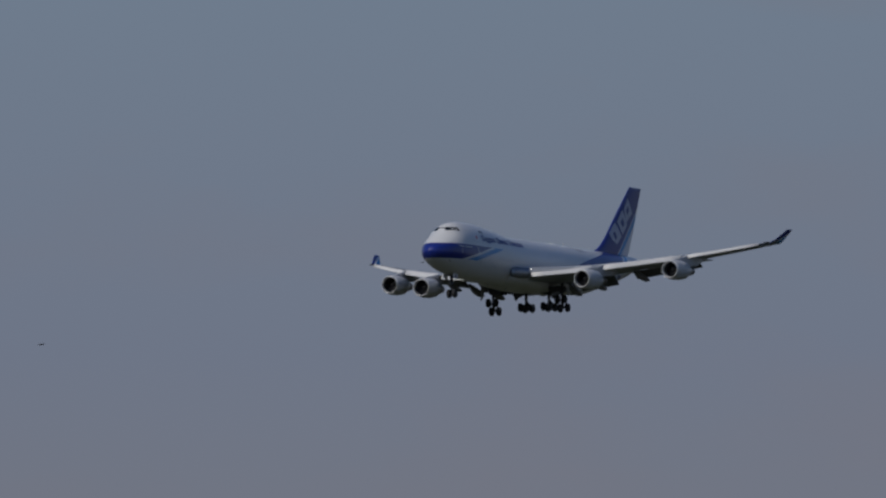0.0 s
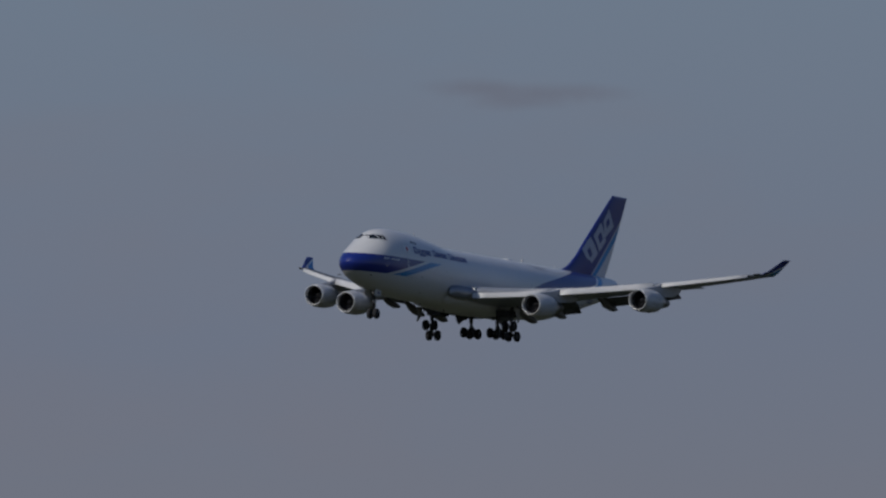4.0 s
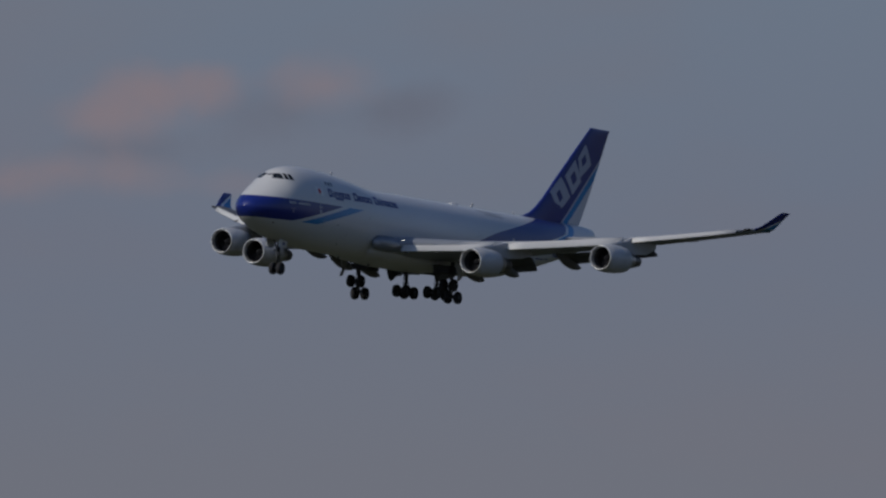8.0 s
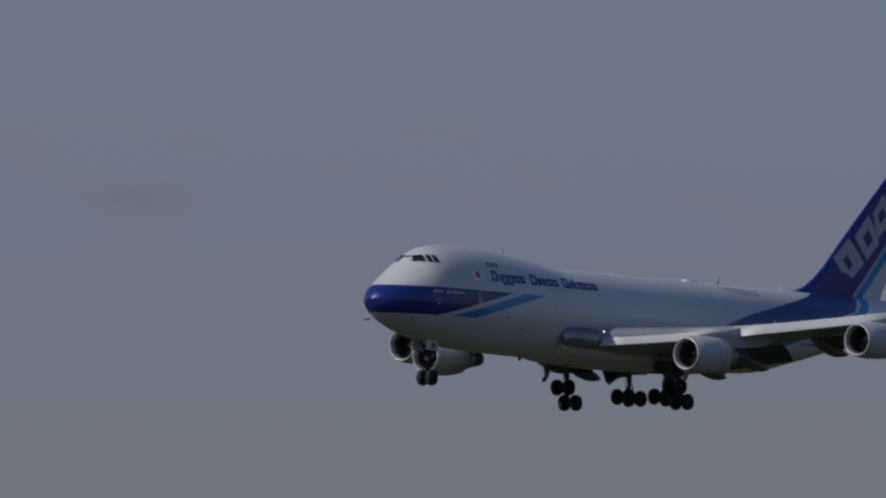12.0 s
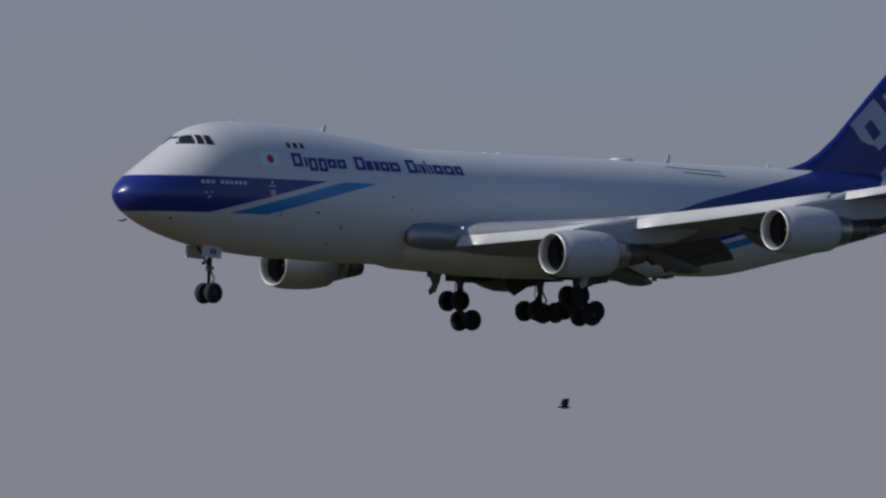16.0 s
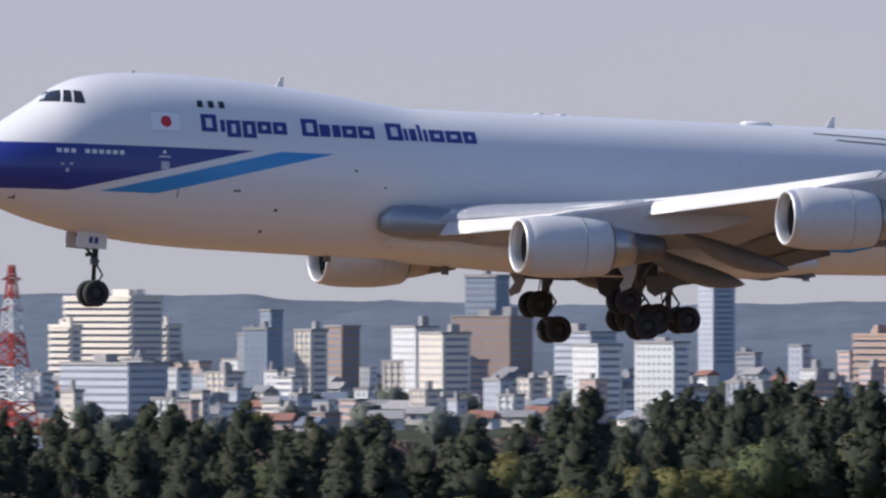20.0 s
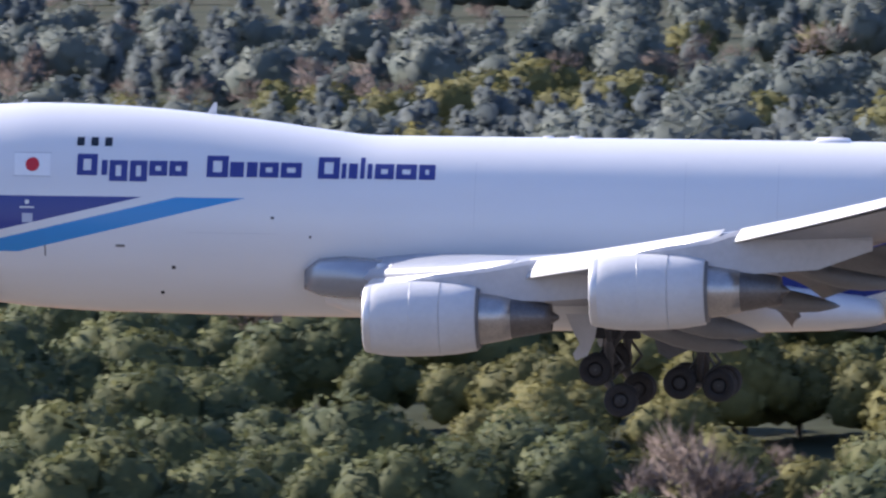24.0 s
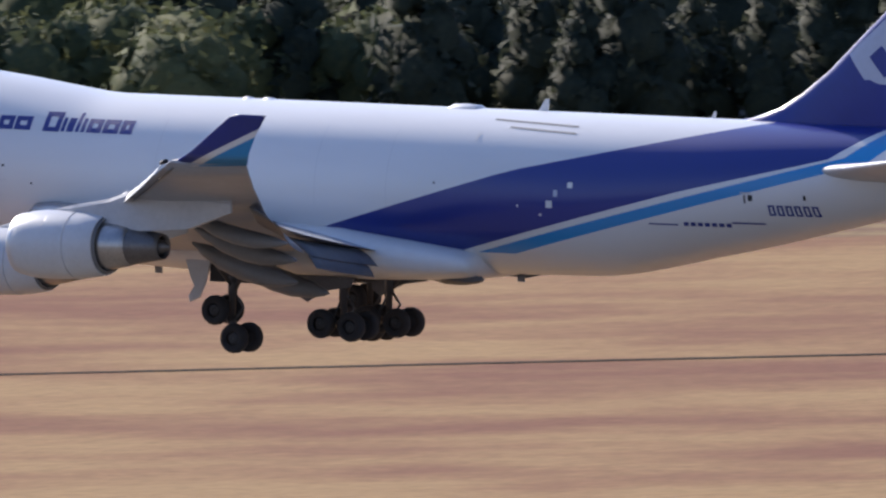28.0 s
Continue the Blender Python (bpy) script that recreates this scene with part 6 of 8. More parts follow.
def crown(lobes, leaves, sizes, tall=1.0, whole=0.65):
    """A crown of billows: rough rounded masses under many single leaf sprays, each shaded like the billow that it grows on.
    lobes: rows of x, y, z, radius. Returns points, triangles and the points' normals."""
    k = np.array(lobes, float)
    mid = np.array([0, 0, np.average(k[:, 2], weights=k[:, 3]) - 0.25 * np.ptp(k[:, 2])])
    turn = turns(len(k))
    d = np.einsum("nij,kj->nki", turn, ICO_V)
    core = k[:, None, :3] + d * k[:, None, 3:4] * rng.uniform(0.78, 0.95, (len(k), 12, 1)) * [1, 1, tall]
    far = core - mid
    verts, norms = [core.reshape(-1, 3)], [((1.1 - whole) * d + whole * far / np.linalg.norm(far, axis=2)[..., None]).reshape(-1, 3)]
    faces = [(ICO_F[None] + 12 * np.arange(len(k))[:, None, None]).reshape(-1, 3)]
    n = 3 * leaves
    pick = rng.choice(len(k), n, p=k[:, 3] ** 2 / (k[:, 3] ** 2).sum())
    d = rng.normal(size=(n, 3))
    d /= np.linalg.norm(d, axis=1)[:, None]
    d[:, 2] = np.where(d[:, 2] > -0.45, d[:, 2], -d[:, 2])
    c = k[pick, :3] + d * k[pick, 3:4] * rng.uniform(0.86, 1.12, (n, 1)) * [1, 1, tall]
    gap = np.linalg.norm((c[:, None] - k[None, :, :3]) / [1, 1, tall], axis=2) / k[None, :, 3]
    gap[np.arange(n), pick] = 9
    keep = np.flatnonzero(gap.min(axis=1) > 0.9)[:leaves]
    c, d = c[keep], d[keep]
    out = c - mid
    out /= np.linalg.norm(out, axis=1)[:, None]
    lv, lf = leaf_cloud(c, d, rng.uniform(*sizes, len(c)))
    nrm = (1.1 - whole) * d + whole * out + rng.normal(0, 0.16, d.shape)
    verts.append(lv), norms.append(np.repeat(nrm, 3, axis=0)), faces.append(lf + len(verts[0]))
    nv = np.concatenate(norms)
    return np.concatenate(verts), np.concatenate(faces), nv / np.linalg.norm(nv, axis=1)[:, None]


def cedar(h=15.5, w=4.6, count=13, leaves=430, sizes=(0.26, 0.63), whole=0.65):
    """A broad old conifer: a rounded cone of drooping billows with a blunt tip."""
    lobes = []
    for i in range(count):
        u = (i + rng.uniform(0.1, 0.9)) / count
        r = w * (1 - u) ** 0.52 * min(1.0, 0.55 + u / 0.3)
        a = 2.4 * i + rng.uniform(-0.5, 0.5)
        lobes.append((0.55 * r * math.cos(a), 0.55 * r * math.sin(a), h * (0.08 + 0.84 * u), 0.46 * r + 0.5))
    lobes += [(0, 0, h * u, 0.62 * w * (1 - u) ** 0.7 + 0.2) for u in (0.25, 0.5, 0.72, 0.9)]
    return crown(lobes, leaves, sizes, 1.2, whole), cone_trunk(h * 0.7, 0.3)


def lobes_of(h, w, n=6):
    return [(rng.uniform(-0.55, 0.55) * w, rng.uniform(-0.55, 0.55) * w, h * rng.uniform(0.42, 0.8), w * rng.uniform(0.3, 0.5)) for _ in range(n)] + [(0, 0, h * 0.5, w * 0.7)]


def on_lobes(lobes, count, inside=1.0):
    d = rng.normal(size=(count, 3))
    d /= np.linalg.norm(d, axis=1)[:, None]
    d[:, 2] = np.where(d[:, 2] > -0.3, d[:, 2], -d[:, 2])
    k = np.array(lobes)[np.arange(count) % len(lobes)]
    return k[:, :3] + d * k[:, 3:4] * [1, 1, 0.92] * rng.uniform(inside, 1.05, (count, 1))


def broadleaf(h=8.0, w=4.5, count=10, leaves=480, sizes=(0.19, 0.44), whole=0.65):
    """A broad evergreen crown down to the ground: billowing domes with creases between them and ragged edges."""
    lobes = [(0, 0, h * 0.42, w * 0.68)]
    for i in range(count):
        t = math.acos(1 - 1.25 * (i + rng.uniform(0.2, 0.8)) / count)
        a = 2.4 * i + rng.uniform(-0.6, 0.6)
        g = rng.uniform(0.75, 1.05)
        lobes.append((0.66 * w * g * math.sin(t) * math.cos(a), 0.66 * w * g * math.sin(t) * math.sin(a), h * (0.4 + 0.36 * g * math.cos(t)), w * rng.uniform(0.3, 0.5)))
    return crown(lobes, leaves, sizes, 0.92, whole), cone_trunk(h * 0.6, 0.22)


def leafless(count=620, h=8.0, w=3.8):
    """A bare rounded crown: a dome of fine upright twigs round a few limbs."""
    lobes = lobes_of(h, w)
    c = on_lobes(lobes, count, 0.25)
    out = c - [0, 0, h * 0.3]
    out /= np.linalg.norm(out, axis=1)[:, None]
    v, f = sliver_cloud(c, (out + rng.normal(0, 0.35, (count, 3))) * rng.uniform(0.5, 1.3, (count, 1)), rng.uniform(0.05, 0.12, count))
    tv, tf = branching(h * 0.9, 0.7, 2, 0.16, int(rng.integers(1000)), 2)
    nrm = np.concatenate([np.repeat(out, 3, axis=0) * 0.8 + rng.normal(0, 0.3, v.shape), tv - [0, 0, h * 0.3]])
    return (np.concatenate([v, tv]), np.concatenate([f, tf + len(v)]), nrm / (np.linalg.norm(nrm, axis=1)[:, None] + 1e-9)), None


def branching(h, spread, forks, thick, seed, twigs):
    """A leafless tree: trunk, limbs and fine twigs as tapering three-sided sticks."""
    r = random.Random(seed)
    sticks = []

    def grow(p, d, length, radius, depth):
        q = p + d * length
        sticks.append((p, q, radius, radius * 0.62))
        if depth == 0:
            return
        for _ in range(forks if depth > 1 else twigs):
            t = r.uniform(0.55, 1.0)
            s = p.lerp(q, t)
            e = (d + Vector((r.uniform(-1, 1), r.uniform(-1, 1), r.uniform(-0.35, 0.75))) * spread).normalized()
            grow(s, e, length * r.uniform(0.5, 0.8), radius * 0.55, depth - 1)
    grow(Vector((0, 0, -0.2)), Vector((r.uniform(-0.1, 0.1), r.uniform(-0.1, 0.1), 1)).normalized(), h * 0.36, thick, 4)
    verts, faces = [], []
    for p, q, a, b in sticks:
        d = (q - p).normalized()
        s = d.cross(Vector((0.3, 0.5, 0.81))).normalized()
        u = d.cross(s)
        o = len(verts)
        for c, w in ((p, a), (q, b)):
            for k in range(3):
                verts.append(tuple(c + w * (math.cos(2.094 * k) * s + math.sin(2.094 * k) * u)))
        faces += [(o + k, o + (k + 1) % 3, o + 3 + (k + 1) % 3) for k in range(3)] + [(o + k, o + 3 + (k + 1) % 3, o + 3 + k) for k in range(3)]
    return np.array(verts), np.array(faces)


def mesh_np(name, verts, tris, mats, which=None, normals=None):
    me = bpy.data.meshes.new(name)
    me.vertices.add(len(verts))
    me.vertices.foreach_set("co", np.ascontiguousarray(verts, np.float32).ravel())
    me.loops.add(3 * len(tris))
    me.loops.foreach_set("vertex_index", np.ascontiguousarray(tris, np.int32).ravel())
    me.polygons.add(len(tris))
    me.polygons.foreach_set("loop_start", np.arange(0, 3 * len(tris), 3, dtype=np.int32))
    for m in mats:
        me.materials.append(m)
    if which is not None:
        me.polygons.foreach_set("material_index", np.ascontiguousarray(which, np.int32))
    me.update(calc_edges=True)
    if normals is not None:
        me.normals_split_custom_set_from_vertices(np.ascontiguousarray(normals, np.float32))
    return me


CEDARS = [cedar() for _ in range(9)]
BROADS = [broadleaf() for _ in range(10)]
BARES = [leafless() for _ in range(6)]
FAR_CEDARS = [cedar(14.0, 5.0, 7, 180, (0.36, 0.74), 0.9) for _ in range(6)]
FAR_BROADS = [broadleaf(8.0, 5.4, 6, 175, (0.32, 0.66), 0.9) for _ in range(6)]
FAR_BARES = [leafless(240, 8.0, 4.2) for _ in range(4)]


def woods(name, label, rows, kinds, mats, sizes, far_off=False, mixed=0.28, swell=0.0):
    """ONE object of many trees. rows: (bearing0, bearing1, distance, spacing, size); kinds: share of each kind along the wood, by a soft noise."""
    vs, fs, ws, ns, o = [], [], [], [], 0
    for b0, b1, far, gap, size in rows:
        b = b0
        while b < b1:
            r = far + rng.uniform(-14, 14)
            pick = noise.noise((b * 0.55, far * 0.013, 3.1)) + rng.uniform(-mixed, mixed)
            kind = kinds(pick, b, far)
            near = {"cedar": CEDARS, "bare": BARES}
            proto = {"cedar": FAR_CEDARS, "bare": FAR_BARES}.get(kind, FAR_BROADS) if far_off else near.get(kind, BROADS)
            (v, f, nrm), trunk = proto[rng.integers(len(proto))]
            s = size * sizes[kind] * rng.uniform(0.78, 1.22) * (1 + swell * noise.noise((b * 1.9, far * 0.021, 7.7)))
            a = rng.uniform(0, 2 * np.pi)
            rot = np.array([[math.cos(a), -math.sin(a), 0], [math.sin(a), math.cos(a), 0], [0, 0, rng.uniform(0.9, 1.1)]])
            place = np.array(polar(b, r, lie(b, r) - 0.2))
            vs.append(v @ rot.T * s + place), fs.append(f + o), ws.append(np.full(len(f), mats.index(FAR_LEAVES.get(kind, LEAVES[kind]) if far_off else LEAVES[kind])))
            ns.append(nrm @ rot.T)
            o += len(v)
            if trunk is not None:
                tv, tf = trunk
                vs.append(tv @ rot.T * s + place), fs.append(tf + o), ws.append(np.full(len(tf), len(mats)))
                ns.append(tv * [1, 1, 0] @ rot.T + [0, 0, 0.01])
                o += len(tv)
            b += math.degrees(gap * (0.6 if far_off and kind == "cedar" else 1.0) * rng.uniform(0.7, 1.35) / far)
    me = mesh_np(name, np.concatenate(vs), np.concatenate(fs), [*mats, M_BARK], np.concatenate(ws), np.concatenate(ns))
    return tagged(new(name, me), label, "woods", kind="stuff")


LEAVES = {"cedar": M_CEDAR, "broad": M_LEAF, "olive": M_OLIVE, "rust": M_RUST, "bare": M_TWIG, "brown": M_BROWN}
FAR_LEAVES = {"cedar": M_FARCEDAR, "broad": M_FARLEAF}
ALL_LEAVES = [M_CEDAR, M_LEAF, M_OLIVE, M_RUST, M_TWIG, M_FARCEDAR, M_FARLEAF, M_BROWN]
SHARE = {"cedar": 1.0, "broad": 1.35, "olive": 1.2, "bare": 1.25, "rust": 1.1, "brown": 1.3}
# cedar ridge below the town
woods("cedar_wood", "dark green cedar wood with a few bare trees", [(13.5, 37, 2075, 3.7, 0.9), (13.5, 37, 2040, 3.7, 0.9), (13.5, 37, 1985, 4.2, 0.88), (13, 36, 1900, 5.0, 0.9), (12, 27, 1800, 5.4, 0.88), (11, 23.5, 1690, 5.8, 0.88), (11, 22, 1590, 5.8, 0.88)],
      lambda p, b, r: "brown" if (18.2 < b < 19.6 and 1850 < r and p > -0.1) or (17.4 < b < 19.0 and 1660 < r < 1850 and p > -0.25) or (16.5 < b < 20.2 and r < 1620 and p > -0.15) or p > 0.52 else "bare" if p > 0.42 else "olive" if p < -0.5 or (20.1 < b < 21.2 and 1750 < r < 1850) else "cedar" if p > (-0.22 if b < 22 else -0.42) else "broad", ALL_LEAVES, SHARE)
# shrubs and trees on the bank beyond the airfield
woods("bank_wood", "rounded evergreen trees with yellow-green and rust patches", [(-13.3, 7, 986, 4.0, 0.78), (-13.0, 7, 1004, 4.0, 0.85), (-13, 7, 1022, 4.0, 0.9), (-13, 7, 1042, 4.1, 0.95), (-13, 7, 1064, 4.2, 1.0), (-14, 8, 1088, 4.4, 1.05), (-14, 9, 1120, 4.6, 1.1), (-14, 9, 1160, 4.9, 1.15), (-14, 9, 1205, 5, 1.15), (-14, 9, 1260, 5.3, 1.2)],
      lambda p, b, r: "bare" if -1.5 < b < -0.72 and r < 1015 else "rust" if p > 0.62 else "bare" if p > 0.46 else "olive" if p < -0.22 or (-5.5 < b < 2 and p < -0.04) else "broad", ALL_LEAVES, {"broad": 1.1, "olive": 1.05, "bare": 1.0, "rust": 0.8, "cedar": 0.9}, False, 0.14, 0.7)
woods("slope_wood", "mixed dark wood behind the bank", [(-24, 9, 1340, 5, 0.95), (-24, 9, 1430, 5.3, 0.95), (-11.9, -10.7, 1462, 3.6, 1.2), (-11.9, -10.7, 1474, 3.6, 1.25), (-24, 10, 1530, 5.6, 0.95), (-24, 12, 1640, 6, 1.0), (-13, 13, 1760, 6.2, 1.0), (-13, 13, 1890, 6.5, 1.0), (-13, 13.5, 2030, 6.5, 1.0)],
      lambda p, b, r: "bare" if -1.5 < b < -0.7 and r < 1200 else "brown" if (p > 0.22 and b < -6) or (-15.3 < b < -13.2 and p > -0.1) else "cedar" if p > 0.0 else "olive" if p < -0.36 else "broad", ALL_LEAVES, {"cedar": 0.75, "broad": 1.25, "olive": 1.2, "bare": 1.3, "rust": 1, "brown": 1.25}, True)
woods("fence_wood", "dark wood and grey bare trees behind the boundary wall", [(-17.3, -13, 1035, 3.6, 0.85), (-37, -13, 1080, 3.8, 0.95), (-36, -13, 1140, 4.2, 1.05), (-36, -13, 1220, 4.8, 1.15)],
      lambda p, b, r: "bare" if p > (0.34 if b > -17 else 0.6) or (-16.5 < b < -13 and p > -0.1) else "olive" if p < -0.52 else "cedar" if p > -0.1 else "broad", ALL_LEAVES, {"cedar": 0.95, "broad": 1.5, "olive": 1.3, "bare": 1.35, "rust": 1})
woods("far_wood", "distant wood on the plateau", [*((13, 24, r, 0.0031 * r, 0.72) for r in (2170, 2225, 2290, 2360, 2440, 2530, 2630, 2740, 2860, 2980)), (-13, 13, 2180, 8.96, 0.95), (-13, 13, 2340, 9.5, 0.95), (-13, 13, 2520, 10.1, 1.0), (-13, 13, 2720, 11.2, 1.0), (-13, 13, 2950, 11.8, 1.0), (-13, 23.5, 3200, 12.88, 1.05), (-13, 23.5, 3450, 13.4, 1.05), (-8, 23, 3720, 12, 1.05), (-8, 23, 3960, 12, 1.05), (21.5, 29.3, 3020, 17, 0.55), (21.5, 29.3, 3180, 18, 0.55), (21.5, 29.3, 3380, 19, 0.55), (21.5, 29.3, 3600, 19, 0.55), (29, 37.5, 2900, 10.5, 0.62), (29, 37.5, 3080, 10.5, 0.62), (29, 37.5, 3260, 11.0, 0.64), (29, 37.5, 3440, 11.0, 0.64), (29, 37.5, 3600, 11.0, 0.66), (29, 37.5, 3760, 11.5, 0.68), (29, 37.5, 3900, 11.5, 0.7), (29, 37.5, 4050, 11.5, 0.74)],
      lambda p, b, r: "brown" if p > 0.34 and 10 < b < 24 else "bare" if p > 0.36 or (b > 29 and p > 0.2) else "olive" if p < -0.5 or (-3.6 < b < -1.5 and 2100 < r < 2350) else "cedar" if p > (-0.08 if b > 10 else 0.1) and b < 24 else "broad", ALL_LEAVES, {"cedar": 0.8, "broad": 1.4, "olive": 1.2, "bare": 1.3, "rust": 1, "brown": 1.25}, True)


# ---- along the airfield's edge ----
M_PANEL = material("grey_fence_panel", (0.125, 0.118, 0.125), 0.85, vary=0.25, scale=2.5)
M_POST = material("grey_steel_post", (0.26, 0.26, 0.27), 0.6, 0.3, 0.15, 1.0)
M_SHED = material("dull_white_sheet_metal", (0.50, 0.50, 0.52), 0.6, vary=0.15, scale=1.2)
M_SHEDROOF = material("white_sheet_roof", (0.74, 0.74, 0.74), 0.45, vary=0.1, scale=1.5)
M_DOOR = material("grey_door_paint", (0.28, 0.29, 0.31), 0.6, vary=0.12, scale=0.8)
M_PANE = material("dark_window_glass", (0.035, 0.04, 0.05), 0.1, vary=0.1, scale=1.0)
M_ORANGE = material("orange_cloth", (0.75, 0.16, 0.03), 0.8, vary=0.1, scale=0.3)
M_CLOTH = material("white_cloth", (0.78, 0.78, 0.76), 0.85, vary=0.06, scale=0.3)
M_MASTRED = material("red_mast_paint", (0.42, 0.05, 0.035), 0.6, vary=0.15, scale=0.4)
M_MAROON = material("dark_red_leaves", (0.07, 0.025, 0.03), 0.9, vary=0.3, scale=0.5)


def along(line, gap):
    """Points and headings every gap metres along a line of (x, y)."""
    out, rest = [], 0.0
    for (x0, y0), (x1, y1) in zip(line, line[1:]):
        n = math.hypot(x1 - x0, y1 - y0)
        d = rest
        while d < n:
            out.append((x0 + (x1 - x0) * d / n, y0 + (y1 - y0) * d / n, math.degrees(math.atan2(y1 - y0, x1 - x0))))
            d += gap
        rest = d - n
    return out


def boundary_wall():
    wall = tagged(new("wall_boundary", None), "dark panelled boundary wall with steel posts", "wall", kind="structure")
    panel = mesh_of("panel", *joined(box(0.06, 3.94, -0.05, 0.05, 0.15, 2.3), box(0.06, 3.94, -0.07, 0.07, 2.3, 2.42), box(0.06, 3.94, -0.07, 0.07, 0.0, 0.15)), [M_PANEL])
    post = mesh_of("post", *joined(box(-0.06, 0.06, -0.08, 0.08, -0.2, 2.5), moved(box(-0.03, 0.03, -0.03, 0.03, 0, 0.55), pose(0, 0, 2.45, 35, 0, 0))), [M_POST])
    for x, y, h in along([(-398, 946), (-350, 934), (-318, 928)], 4.0):   # a taller screen before the yard
        for name, me in (("panel", panel), ("post", post)):
            ob = part(name, me, wall)
            ob.location, ob.rotation_euler, ob.scale = (x, y, 0), (0, 0, radians(h)), (1, 1, 1.08)
    for x, y, h in along([(-560, 990), (-306, 986), (-284, 972), (-236, 958), (-208, 942), (-170, 938), (-60, 930), (60, 935)], 4.0):
        for name, me in (("panel", panel), ("post", post)):
            ob = part(name, me, wall)
            ob.location, ob.rotation_euler = (x, y, 0), (0, 0, radians(h))


def shed(name, label, x, y, turn, w, d, h, roof=0.12, flat=True, mat=None, windows=1):
    s = tagged(new(name, None), label, "shed")
    s.location, s.rotation_euler = (x, y, 0), (0, 0, radians(turn))
    part("wall", mesh_of("wall", *box(-w / 2, w / 2, -d / 2, d / 2, -0.1, h), [mat or M_SHED]), s)
    if flat:
        part("roof", mesh_of("roof", *joined(box(-w / 2 - 0.25, w / 2 + 0.25, -d / 2 - 0.25, d / 2 + 0.25, h, h + roof), box(-w / 2 - 0.15, w / 2 + 0.15, -d / 2 - 0.15, d / 2 + 0.15, h + roof, h + roof + 0.05)), [M_SHEDROOF]), s, "white sheet roof")
    else:
        v = [(-w / 2 - 0.3, -d / 2 - 0.3, h), (w / 2 + 0.3, -d / 2 - 0.3, h), (w / 2 + 0.3, d / 2 + 0.3, h), (-w / 2 - 0.3, d / 2 + 0.3, h), (-w / 2 + 0.8, 0, h + roof), (w / 2 - 0.8, 0, h + roof)]
        part("roof", mesh_of("roof", v, [(0, 1, 5, 4), (2, 3, 4, 5), (1, 2, 5), (3, 0, 4), (0, 3, 2, 1)], [M_ROOFGREY]), s, "grey pitched roof")
    part("door", mesh_of("door", *box(w * 0.18, w * 0.18 + min(0.9, w * 0.3), -d / 2 - 0.04, -d / 2, 0, min(2.0, h * 0.85)), [M_DOOR]), s, "grey door")
    for i in range(windows):
        x0 = -w * 0.42 + i * w * 0.28
        win = part("window", mesh_of("window", *box(x0, x0 + min(1.1, w * 0.24), -d / 2 - 0.03, -d / 2, h * 0.45, h * 0.78), [M_PANE]), s, "dark window")
        part("frame", mesh_of("frame", *joined(box(x0 - 0.05, x0 + min(1.1, w * 0.24) + 0.05, -d / 2 - 0.05, -d / 2, h * 0.45 - 0.05, h * 0.45), box(x0 - 0.05, x0 + min(1.1, w * 0.24) + 0.05, -d / 2 - 0.05, -d / 2, h * 0.78, h * 0.78 + 0.05)), [M_SHEDROOF]), win)
    for i in range(3):
        xx = -w / 2 + w * (i + 0.5) / 3
        part("sheet_rib", mesh_of("sheet_rib", *box(xx - 0.03, xx + 0.03, -d / 2 - 0.025, -d / 2, 0, h), [mat or M_SHED]), s)
    return s


M_STAKE = material("weathered_stake_wood", (0.2, 0.135, 0.1), 0.9, vary=0.3, scale=0.4)
M_ROOFGREY = material("grey_roof_tiles", (0.20, 0.20, 0.21), 0.7, vary=0.2, scale=1.5)


